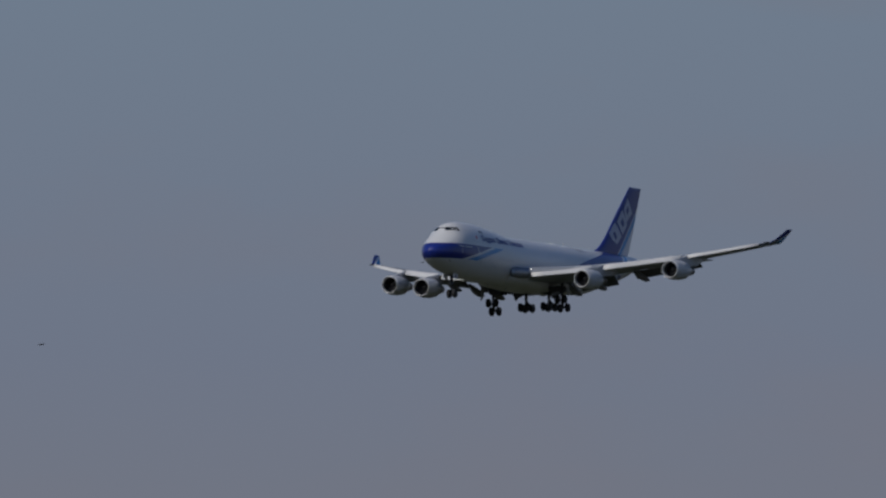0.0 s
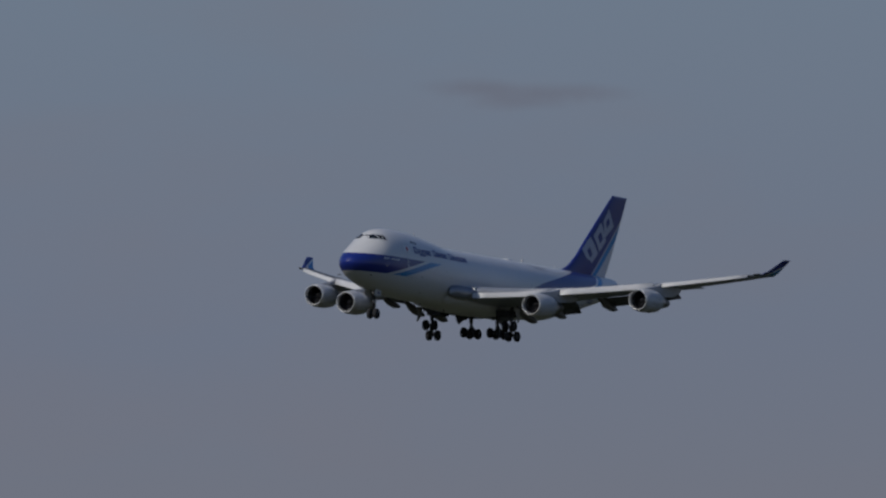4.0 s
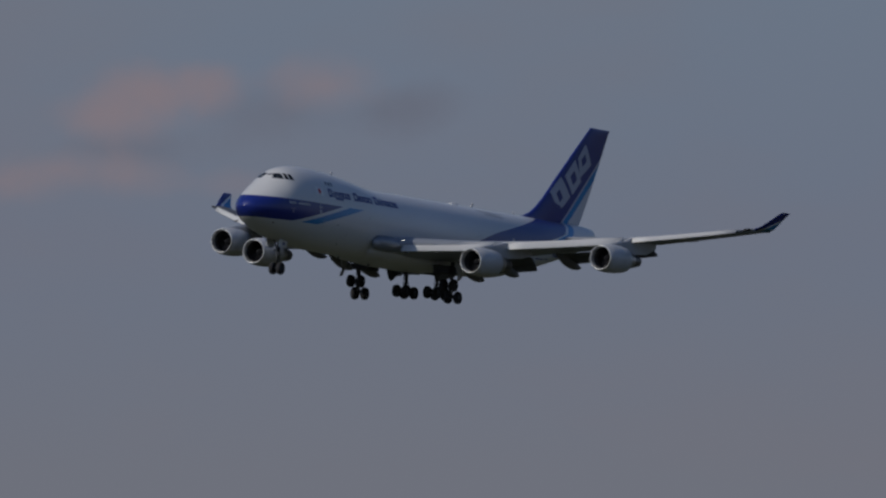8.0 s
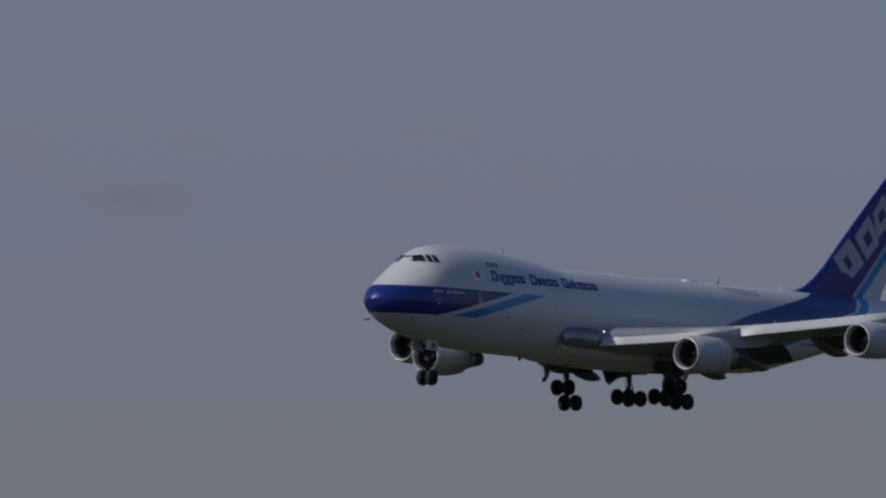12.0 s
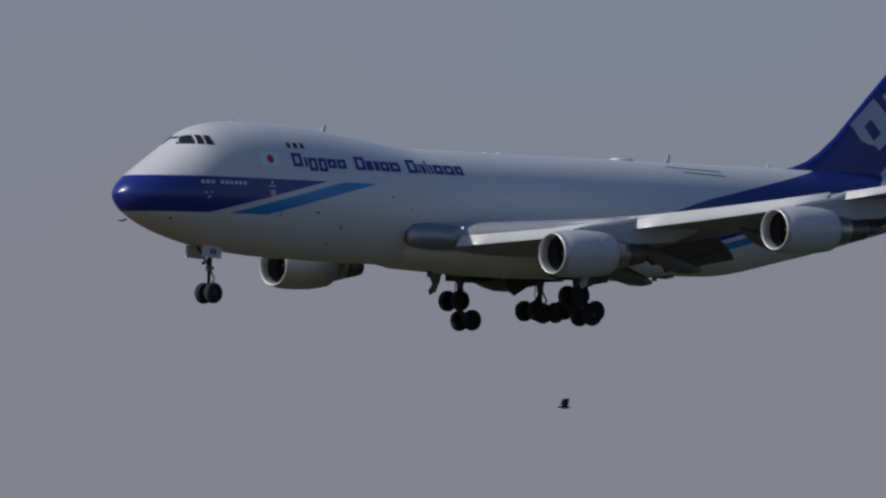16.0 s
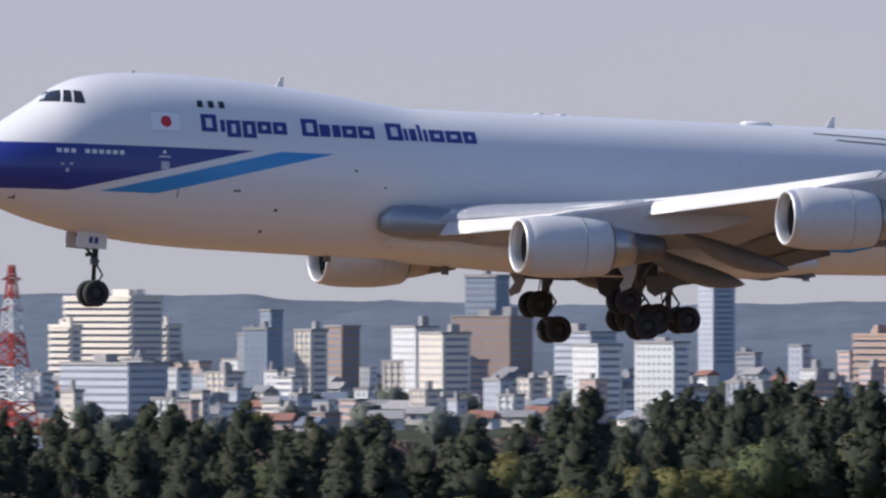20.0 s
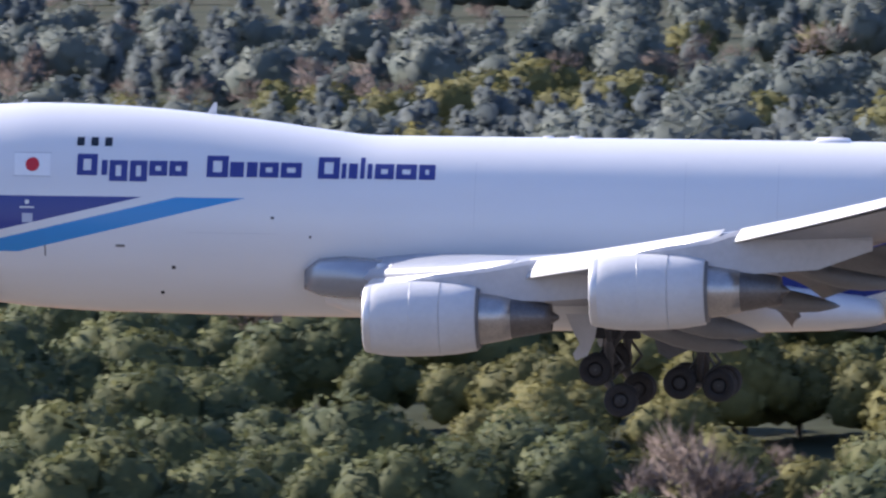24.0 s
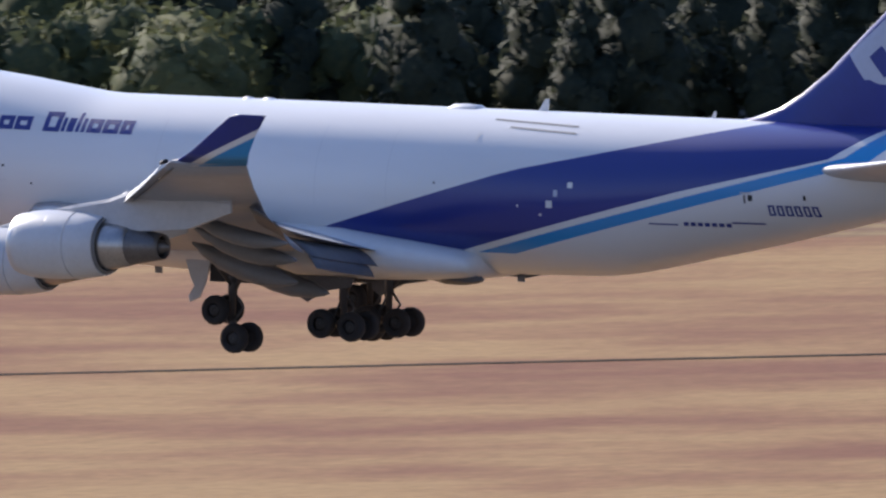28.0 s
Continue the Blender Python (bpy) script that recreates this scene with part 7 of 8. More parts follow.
def near_things():
    boundary_wall()
    shed("site_office", "dull white site cabin with a dark window", -297, 951, -7, 4.3, 2.6, 2.1)
    cabin = shed("site_office", "dull white site cabin with a lower lean-to before it", -291, 952, 14, 3.4, 2.6, 2.3)
    part("lean_to_wall", mesh_of("lean_to_wall", *joined(box(-0.7, 0.5, -2.5, -1.32, 0, 1.55), box(0.5, 0.56, -2.5, -1.32, 0, 1.6))
                                 , [M_POST]), cabin, "grey lean-to wall")
    part("lean_to_roof", mesh_of("lean_to_roof", *moved(box(-0.95, 2.3, -1.35, 0.2, 0, 0.07), pose(0, -1.45, 1.72, 9, 0, 0)), [M_DOOR]), cabin, "dark sloping sheet roof")
    part("water_tank", mesh_of("water_tank", *box(0.95, 1.95, -2.2, -1.5, 0.35, 1.2), [M_SHEDROOF]), cabin, "white tank on a stand")
    part("tank_stand", mesh_of("tank_stand", *box(1.0, 1.9, -2.1, -1.6, 0, 0.35), [M_POST]), cabin)
    hut = shed("hut", "grey hut with a white sheet roof and an open porch", -285, 948, -16, 3.3, 3.2, 2.0, 0.1)
    part("porch_roof", mesh_of("porch_roof", *moved(box(0, 1.7, -1.85, 1.85, 0, 0.1), pose(1.9, 0, 2.02, 0, 7, 0)), [M_SHEDROOF]), hut, "white porch roof")
    part("porch_back", mesh_of("porch_back", *box(1.66, 3.2, 1.3, 1.4, 0, 1.8), [M_PANEL]), hut, "dark back wall of the porch")
    for py in (-1.6, 1.5):
        part("porch_post", mesh_of("porch_post", *box(3.2, 3.3, py - 0.05, py + 0.05, 0, 1.9), [M_POST]), hut)
    barrel = tagged(new("water_butt", mesh_of("water_butt", *tube([(0, 0, 0), (0, 0, 0.1), (0, 0, 0.75), (0, 0, 0.8)], [0.28, 0.32, 0.32, 0.28], 14), [M_SHEDROOF], True)), "white water butt standing before the hut", "barrel")
    barrel.location = (-282.6, 944.6, 0)
    shed("storehouse", "long pale storehouse with a flat roof", -314, 968, 4, 9.8, 5.0, 2.6, 0.2, windows=2)
    shed("cabinet_house", "small pale equipment house", -262.5, 951, 5, 1.9, 1.5, 1.3, windows=0)
    house = shed("airport_building", "white two-storey building with a grey pitched roof", *polar(-19.45, 1085)[:2], 19, 21, 9, 9.4, 2.4, False, M_SHEDROOF, 3)
    shed("farm_building", "pale long building with a light roof above the wood", *polar(-11.25, 1500)[:2], 8, 22, 9, 17.0, 2.0, False, M_SHEDROOF, 3)
    for x, y in ((-323, 958), (-320, 959), polar(-14.04, 974)[:2], polar(-13.97, 975)[:2], polar(-13.91, 976)[:2]):
        c = tagged(new("equipment_cabinet", None), "pale grey steel equipment cabinet on the verge", "cabinet", "cabinets by the wall")
        c.location, c.rotation_euler = (x, y, 0), (0, 0, radians(6))
        part("body", mesh_of("body", *box(-0.6, 0.6, -0.4, 0.4, 0, 1.55), [M_SHED]), c)
        part("top", mesh_of("top", *box(-0.66, 0.66, -0.46, 0.46, 1.55, 1.63), [M_SHEDROOF]), c)
        part("door", mesh_of("door", *box(-0.5, 0.5, -0.42, -0.4, 0.12, 1.45), [M_SHED]), c)
    b = tagged(new("marker_box", None), "pale square marker box beside the road", "box")
    b.location = (-310, 906.3, 0)
    part("body", mesh_of("body", *box(-0.55, 0.55, -0.4, 0.4, 0, 1.15), [M_SHEDROOF]), b)
    part("lid", mesh_of("lid", *box(-0.6, 0.6, -0.45, 0.45, 1.15, 1.22), [M_SHED]), b)
    # a short curved white kerb on the roadside
    kerb = tagged(new("kerb", None), "short curve of white kerb stones", "kerb")
    stone = mesh_of("kerb_stone", *moved(box(-0.52, 0.52, -0.16, 0.16, -0.05, 0.4), pose(0, 0, 0)), [M_PAINT])
    for i in range(15):
        u = i / 14
        ob = part("kerb_stone", stone, kerb)
        x, y = -267.6 + 5.2 * u ** 0.85 + 0.8 * u * u, 938.9 - 17.8 * u + 4.3 * u * u
        ob.matrix_world = pose(x, y, 0, 0, 0, -68 + 24 * u)
    # windsock in its ring
    n, r1, z = 64, 10.3, 0.02
    v = [(0, 0, z)] + [(r1 * math.cos(2 * math.pi * k / n), r1 * math.sin(2 * math.pi * k / n), z) for k in range(n)] + [(r1 * math.cos(2 * math.pi * k / n), r1 * math.sin(2 * math.pi * k / n), -0.1) for k in range(n)]
    f = [(0, 1 + k, 1 + (k + 1) % n) for k in range(n)] + [(1 + k, 1 + n + k, 1 + n + (k + 1) % n, 1 + (k + 1) % n) for k in range(n)]
    pad = tagged(new("pavement_disc", mesh_of("pavement_disc", v, f, [M_TAR])), "dark round tar pad in the grass", "pavement", kind="structure")
    pad.location = (-250, 745, 0.02)
    n = 72
    v = [(r * math.cos(2 * math.pi * k / n), r * math.sin(2 * math.pi * k / n), z) for r, z in ((7.2, 0.0), (7.2, 0.07), (8.1, 0.07), (8.1, 0.0)) for k in range(n)]
    f = [(i * n + k, i * n + (k + 1) % n, (i + 1) * n + (k + 1) % n, (i + 1) * n + k)[::-1] for i in range(3) for k in range(n)]
    wr = tagged(new("pavement_ring", mesh_of("pavement_ring", v, f, [M_PAINT])), "white painted ring round the windsock", "marking", kind="structure")
    wr.location = (-250, 745, 0.02)
    w = tagged(new("windsock", None), "limp orange and white windsock on a red mast", "windsock")
    w.location = (-250, 745, 0.05)
    for a in (0, 120, 240):
        x, y = 0.22 * math.cos(radians(a)), 0.22 * math.sin(radians(a))
        part("leg", mesh_of("leg", *tube([(x, y, -0.1), (x * 0.6, y * 0.6, 3.6)], [0.035, 0.03], 6), [M_MASTRED]), w, "red mast leg")
    br = [tube([(0.2 * math.cos(radians(a)), 0.2 * math.sin(radians(a)), z), (0.2 * math.cos(radians(a + 120)), 0.2 * math.sin(radians(a + 120)), z + 0.35)], [0.02, 0.02], 5) for z in [0.3 + 0.4 * i for i in range(8)] for a in (0, 120, 240)]
    part("lattice", mesh_of("lattice", *joined(*br), [M_MASTRED]), w)
    part("pole", mesh_of("pole", *tube([(0, 0, 3.4), (0, 0, 6.5)], [0.045, 0.03], 8), [M_SHED]), w)
    part("light_bar", mesh_of("light_bar", *joined(tube([(-1.1, 0, 6.2), (1.1, 0, 6.2)], [0.03, 0.03], 6), *[tube([(x, 0, 6.2), (x, 0, 6.42)], [0.07, 0.06], 8) for x in (-1.1, -0.5, 0.5, 1.1)]), [M_POST]), w)
    part("lamp", mesh_of("lamp", *tube([(0, 0, 6.45), (0, 0, 6.6), (0, 0, 6.72)], [0.12, 0.15, 0.06], 10), [M_CLOTH]), w, "white lamp")
    cuts = [(0.0, 0.0, 4.85, 0.42), (0.15, 0, 4.5, 0.41), (0.4, 0.02, 4.05, 0.36), (0.55, 0.03, 3.65, 0.31), (0.68, 0.04, 3.3, 0.26), (0.78, 0.04, 3.0, 0.2)]
    for i in range(5):
        p, q = cuts[i], cuts[i + 1]
        part("sock_band", mesh_of("sock_band", *tube([p[:3], q[:3]], [p[3], q[3]], 14), [M_CLOTH if i in (0, 1, 3) else M_ORANGE], True), w, "white band" if i in (0, 1, 3) else "orange band")
    # marker boards and fence posts in the grass
    for x, y, hh in ((-260, 732, 0.7), (-240, 857, 0.6), (-253, 807, 0.6), (-286, 808, 0.9), (-354, 815, 0.8), (-346, 765, 1.0)):
        m = tagged(new("marker_board", None), "small white marker board on two legs", "sign", "marker boards")
        m.location, m.rotation_euler = (x, y, 0), (0, 0, radians(-18))
        part("board", mesh_of("board", *box(-0.4, 0.4, -0.03, 0.03, hh * 0.45, hh), [M_SHEDROOF]), m)
        for dx in (-0.3, 0.3):
            part("leg", mesh_of("leg", *box(dx - 0.03, dx + 0.03, -0.03, 0.03, -0.1, hh * 0.45), [M_POST]), m)
    # thin stakes across the grass
    stake = mesh_of("stake", *tube([(0, 0, -0.2), (0.02, 0, 1.0)], [0.016, 0.013], 6), [M_STAKE])
    for x, y, _ in along([(-357, 720), (-356, 723), (-350, 741), (-342, 758), (-333, 776), (-310, 786), (-264, 790), (-240, 784)], 4.0):
        s = tagged(new("fence_stake", stake), "thin weathered stake in the dry grass", "stake", "stakes across the grass")
        s.location, s.rotation_euler = (x, y, 0), (rng.uniform(-0.05, 0.05), rng.uniform(-0.05, 0.05), 0)
    # light poles
    for b, r, h in ((-17.67, 996, 7.3), (0.52, 1010, 14.5), (3.02, 1040, 15.5), (-20.6, 985, 6.8), (-13.6, 985, 7.5)):
        lp = tagged(new("light_pole", None), "grey floodlight pole with lamps in tiers", "light pole", "light poles by the boundary")
        lp.location = polar(b, r, lie(b, r))
        part("pole", mesh_of("pole", *tube([(0, 0, -0.3), (0, 0, h)], [0.16, 0.09], 10), [M_POST], True), lp)
        for k in range(3):
            z = h - 0.35 - 0.75 * k
            if h < 10 and k:
                continue
            part("arm", mesh_of("arm", *box(-1.0, 1.0, -0.05, 0.05, z - 0.05, z + 0.05), [M_POST]), lp)
            for dx in (-0.9, -0.3, 0.3, 0.9):
                part("lamp", mesh_of("lamp", *box(dx - 0.2, dx + 0.2, -0.35, 0.05, z + 0.05, z + 0.32), [M_SHEDROOF]), lp, "pale lamp head")


def hedge():
    line = along([(-348, 881), (-320, 878), (-297, 876), (-276, 872), (-251, 864), (-230, 861), (-206, 844), (-180, 824), (-150, 797)], 0.5)
    c = []
    v, f = [], []
    for i, (x, y, h) in enumerate(line):
        low = min(max((x + 338) / 42, 0.1), 1)   # the hedge dies away at its far end
        for j, (dy, z) in enumerate(((-1.6, -0.1), (-1.5, 0.35), (-1.0, 0.85), (-0.2, 1.3), (0.6, 1.55), (1.3, 1.5), (1.7, 0.8), (1.8, -0.1))):
            v.append((x + rng.uniform(-0.12, 0.12), y + dy + rng.uniform(-0.1, 0.1), max(-0.1, low * z - 0.28 + rng.uniform(-0.08, 0.08))))
            if i and j:
                q = 8 * i + j
                f += [(q - 9, q - 1, q), (q - 9, q, q - 8)]
        for _ in range(75):
            u = rng.uniform(0, 1)
            c.append((x + rng.uniform(-0.4, 0.4), y - 1.6 + 3.0 * u, 0.15 + 1.5 * low * u ** 0.55 + rng.uniform(-0.15, 0.12)))
    c = np.array(c)
    sv, sf = leaf_cloud(c, np.array([[0, -0.6, 0.8]]) + 0 * c, rng.uniform(0.09, 0.24, len(c)))
    nrm = np.array([[-0.05, -0.6, 0.8]]) + rng.normal(0, 0.22, c.shape)
    nrm = np.concatenate([np.tile([[-0.05, -0.6, 0.8]], (len(v), 1)), np.repeat(nrm, 3, axis=0)])
    v, f = np.concatenate([np.array(v), sv]), np.concatenate([np.array(f), sf + len(v)])
    dying = (v[f[:, 0], 0] < -311 + rng.normal(0, 4, len(f))).astype(int)
    tagged(new("hedge", mesh_np("hedge", v, f, [M_HEDGE, M_BANKGRASS], dying, nrm / np.linalg.norm(nrm, axis=1)[:, None])), "clipped dark green hedge along the road", "hedge", kind="stuff")
    # tufts of weeds, in patches of rust, straw and yellow-green
    feet, tuft, high_of = [], [], []
    for k in range(1500):
        if k < 150:
            u = rng.uniform(0, 1)
            x, y = -252 + 40 * u + rng.normal(0, 1), 921 - 22 * u + abs(rng.normal(0, 3.5))
        else:
            x = rng.uniform(-400, -215) if k > 1000 else rng.uniform(-330, -240)
            y = np.interp(x, (-400, -360, -270, -215), (922, 918, 923, 900)) + abs(rng.normal(0, 15))
        if noise.noise((x * 0.06, y * 0.05, 2.0)) < -0.3 or (-284 < x < -266 and y < 946):
            continue
        m = int(rng.integers(40, 120))
        patch = noise.noise((x * 0.09, y * 0.05, 5.5)) + rng.uniform(-0.25, 0.25) + 0.012 * (932 - y)
        feet.append(np.stack([rng.normal(x, 0.9, m), rng.normal(y, 0.9, m), np.zeros(m)], 1))
        tuft.append(np.full(m, 0 if patch > 0.18 else 1 if patch > -0.12 else 2))
        high_of.append(np.full(m, rng.uniform(0.45, 1.1)))
    feet, tuft, high_of = np.concatenate(feet), np.concatenate(tuft), np.concatenate(high_of)
    n = len(feet)
    ways = np.stack([rng.normal(0, 0.2, n), rng.normal(0, 0.2, n), rng.uniform(0.1, 0.55, n) * high_of], 1)
    v, f = sliver_cloud(feet, ways, rng.uniform(0.03, 0.08, n))
    nrm = np.repeat(np.array([[-0.2, -0.35, 0.9]]) + rng.normal(0, 0.25, (n, 3)), 3, axis=0)
    tagged(new("verge_weeds", mesh_np("verge_weeds", v, f, [M_RUSTWEED, M_STRAW, M_GREENWEED], tuft, nrm / np.linalg.norm(nrm, axis=1)[:, None])), "straw, rust and yellow-green weeds on the road verge", "weeds", kind="stuff")
    c = np.stack([rng.normal(-264, 1.5, 420), rng.normal(945, 0.8, 420), rng.uniform(0.1, 1.5, 420)], 1)
    v, f = clump_cloud(c, rng.uniform(0.15, 0.4, 420))
    tagged(new("shrub", mesh_np("shrub", v, f, [M_MAROON])), "low dark red shrub on the verge", "shrub")


M_HEDGE = leaf_material("hedge_leaves", ((0.036, 0.049, 0.03), (0.1, 0.107, 0.056)))
M_BANKGRASS = leaf_material("dull_bank_grass", ((0.08, 0.075, 0.05), (0.16, 0.14, 0.085)), 0.95)
M_STRAW = leaf_material("straw_weeds", ((0.24, 0.17, 0.08), (0.36, 0.28, 0.14)), 0.95)
M_RUSTWEED = leaf_material("rust_weeds", ((0.17, 0.085, 0.05), (0.3, 0.165, 0.085)), 0.95)
M_GREENWEED = leaf_material("yellow_green_weeds", ((0.14, 0.13, 0.06), (0.29, 0.26, 0.1)), 0.95)


AUTUMN, BARE_BIG = -9.71, ((-9.38, 958, 1.7), (-9.00, 960, 1.75))


def roadside_trees():
    """Bare cherry trees in a line before the boundary wall."""
    def bare_crown(lobes, count, long, mid):
        c = on_lobes(lobes, count, 0.2)
        out = c - mid
        out /= np.linalg.norm(out, axis=1)[:, None]
        return sliver_cloud(c, (0.5 * out + rng.normal(0, 0.5, (count, 3))) * rng.uniform(0.3, 1.0, (count, 1)) * long, rng.uniform(0.01, 0.028, count))
    protos = []
    for i in range(4):
        v, f = branching(7.0, 1.15, 4, 0.26, 60 + i, 4)
        lobes = [(rng.uniform(-3.4, 3.4), rng.uniform(-3.4, 3.4), rng.uniform(2.4, 4.8), rng.uniform(0.9, 1.7)) for _ in range(12)]
        protos.append((mesh_np("trunk", v, f, [M_BARK]), mesh_np("crown", *bare_crown(lobes, 2600, 1.5, [0, 0, 1.6]), [M_TWIG])))
    spots = [(-10.89, 905), (-10.4, 896), (-9.88, 893), (-9.4, 894), (-8.94, 899), (-8.4, 905), (-7.8, 908), (-15.33, 980), (-15.06, 982), (-14.6, 973), (-14.1, 970), (-13.55, 956), (-13.02, 948), (-12.55, 938), (-12.02, 930), (-11.45, 916), (-7.1, 915), (-6.3, 925), (-5.5, 930)]
    for i, (b, r) in enumerate(spots):
        t = tagged(new("cherry_tree", None), "leafless grey-brown cherry tree with spreading limbs", "tree", "bare trees by the road")
        t.matrix_world = pose(*polar(b, r, 0), 0, 0, 77 * i) @ Matrix.Scale(1.0 + 0.3 * ((i * 7) % 5) / 4, 4)
        part("trunk", protos[i % 4][0], t)
        part("crown", protos[i % 4][1], t, "fine grey-brown twigs")
    # one broad tree that still holds its rust leaves
    t = tagged(new("autumn_tree", None), "broad tree with rust-orange autumn leaves on the bank", "tree")
    t.location = polar(AUTUMN, 946, 0)
    v, f = branching(9, 0.75, 3, 0.3, 91, 3)
    part("trunk", mesh_np("trunk", v, f, [M_BARK]), t)
    lobes = [(rng.uniform(-2.6, 2.4), rng.uniform(-2.4, 2.4), rng.uniform(2.6, 7.6), rng.uniform(1.0, 1.7)) for _ in range(13)]
    c = on_lobes(lobes, 3400, 0.4)
    part("crown", mesh_np("crown", *leaf_cloud(c, rng.normal(0, 1, c.shape), rng.uniform(0.12, 0.34, 3400)), [M_RUST]), t, "rust-orange leaves")
    part("twig_mass", mesh_np("twig_mass", *bare_crown(lobes, 1800, 1.4, [0, 0, 2.5]), [M_TWIG]), t)

    for i, (b, r, big) in enumerate(BARE_BIG):
        t = tagged(new("bare_tree", None), "tall spreading leafless grey-brown tree on the bank", "tree", "bare trees on the bank")
        t.matrix_world = pose(*polar(b, r, 0), 0, 0, 50 + 91 * i) @ Matrix.Scale(big, 4)
        part("trunk", protos[(i + 1) % 4][0], t)
        part("crown", protos[(i + 1) % 4][1], t, "fine grey-brown twigs")


near_things()
hedge()
roadside_trees()


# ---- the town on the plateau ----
# the last two wall tones have distance haze mixed into the colour
M_WALLS = [material("town_wall_" + n, c, 0.8, vary=0.08, scale=8) for n, c in (("cream", (0.7, 0.64, 0.56)), ("white", (0.68, 0.68, 0.67)), ("grey", (0.36, 0.37, 0.40)), ("brown", (0.33, 0.24, 0.20)), ("bluegrey", (0.25, 0.30, 0.38)), ("paleblue", (0.44, 0.47, 0.53)), ("pink", (0.5, 0.38, 0.34)), ("far_hazed", (0.37, 0.4, 0.46)), ("far_hazed_light", (0.55, 0.58, 0.63)))]
M_TOWNROOF = material("town_roof", (0.30, 0.29, 0.29), 0.8, vary=0.2, scale=6)
M_ROOFRUST = material("rust_red_roof_tiles", (0.25, 0.12, 0.09), 0.8, vary=0.2, scale=3)
M_ROOFBLUE = material("slate_blue_roof_tiles", (0.15, 0.18, 0.23), 0.7, vary=0.2, scale=3)
# far glass, paled towards the sky: haze put into its colour
M_HAZEGLASS = material("hazed_far_glass", (0.33, 0.36, 0.42), 0.6, vary=0.1, scale=5)
# base colour lightened to hold haze and the sky's reflection
M_TOWNGLASS = material("town_window_bands", (0.22, 0.24, 0.29), 0.4, vary=0.2, scale=5)
M_SIGN = material("black_sign_board", (0.025, 0.025, 0.03), 0.5, vary=0.15, scale=3)
M_SIGNRED = material("red_sign_paint", (0.5, 0.06, 0.05), 0.5, vary=0.1, scale=2)
M_SIGNPALE = material("pale_sign_lettering", (0.65, 0.63, 0.58), 0.6, vary=0.1, scale=2)
M_MASTWHITE = material("white_mast_paint", (0.72, 0.72, 0.72), 0.6, vary=0.1, scale=2)
M_MASTGREY = material("galvanised_steel", (0.34, 0.35, 0.37), 0.5, 0.3, 0.15, 2)
# wooded hills whose base colour carries the blue of distance haze
M_HILL = material("haze_tinted_hills", (0.088, 0.112, 0.145), 0.95, vary=0.3, scale=60, fine=9)


def high(e, r):
    return EYE + r * math.tan(radians(e))


def building(b0, b1, top, r, wall, kind="bands", floor=3.0, depth=0.7, name="office_building", label="", turn=None):
    """A block from bearing b0 to b1 whose roof lies at the elevation top, in degrees from the eye; turn: degrees by which its front faces west of the eye."""
    b = (b0 + b1) / 2
    dice = random.Random(int(b * 1000) + int(r))
    turn = dice.choice((34, 40, 46, 50, 54, 60)) if turn is None else turn
    k = radians(turn)
    tiny = 0.55 if r > 3290 and kind != "pale" else 1.0   # far blocks show storeys half as high
    floor *= tiny
    w = r * radians(b1 - b0) / (math.cos(k) + depth * math.sin(k))
    d, z0 = w * depth, lie(b, r) - 2
    h = high(top, r) - z0
    ob = tagged(new(name, None), label or "pale town block with rows of windows", "building", "town buildings")
    ob.location, ob.rotation_euler = polar(b, r, z0), (0, 0, radians(-b - turn))
    part("wall", mesh_of("wall", *box(-w / 2, w / 2, -d / 2, d / 2, 0, h), [wall]), ob)
    tops = [box(-w / 2 - 0.25, w / 2 + 0.25, -d / 2 - 0.25, d / 2 + 0.25, h, h + dice.uniform(0.3, 0.8))]
    for _ in range(dice.randint(0, 2) if kind != "hotel" else 3):
        u, v, wu = dice.uniform(-0.35, 0.2), dice.uniform(-0.3, 0.1), dice.uniform(0.1, 0.3)
        tops.append(box(w * u, w * (u + wu), d * v, d * (v + 0.3), h + 0.3, h + dice.uniform(1.2, 2.8)))
    part("roof", mesh_of("roof", *joined(*tops), [M_TOWNROOF if kind != "hotel" else wall]), ob)
    n = min(max(1, int((h - 2) / floor)), 15)
    wide = w - 1.0 * tiny
    glass = M_HAZEGLASS if kind == "pale" else M_TOWNGLASS
    for i in range(n):
        z = h - 1.0 * tiny - floor * (i + 0.62)
        if kind == "hotel":
            part("balcony", mesh_of("balcony", *box(-w / 2 + 0.2, w / 2 - 0.2, -d / 2 - 1.2 * tiny, -d / 2, z + 1.2 * tiny, z + 2.6 * tiny), [wall]), ob)
        part("window_band", mesh_of("window_band", *box(-wide / 2, wide / 2, -d / 2 - 0.06, -d / 2, z, z + 1.2 * tiny), [glass]), ob)
        if depth > 0.35:
            part("window_band", mesh_of("window_band", *box(w / 2, w / 2 + 0.06, -d / 2 + 0.8, d / 2 - 0.8, z, z + 1.2 * tiny), [glass]), ob)
    if kind == "windows":
        k = min(14, max(2, int(w / (2.6 * tiny))))
        for j in range(k + 1):
            x = -w / 2 + 0.3 + (w - 0.6) * j / k
            part("pier", mesh_of("pier", *box(x - 0.24 * w / k, x + 0.24 * w / k, -d / 2 - 0.09, -d / 2, 0, h), [wall]), ob)
    if kind == "grid":
        k = min(14, max(2, int(w / (3.6 * tiny))))
        for j in range(k + 1):
            x = -w / 2 + 0.5 + (w - 1.0) * j / k
            part("pier", mesh_of("pier", *box(x - 0.4 * tiny, x + 0.4 * tiny, -d / 2 - 0.35, -d / 2, 0, h), [wall]), ob)
    return ob


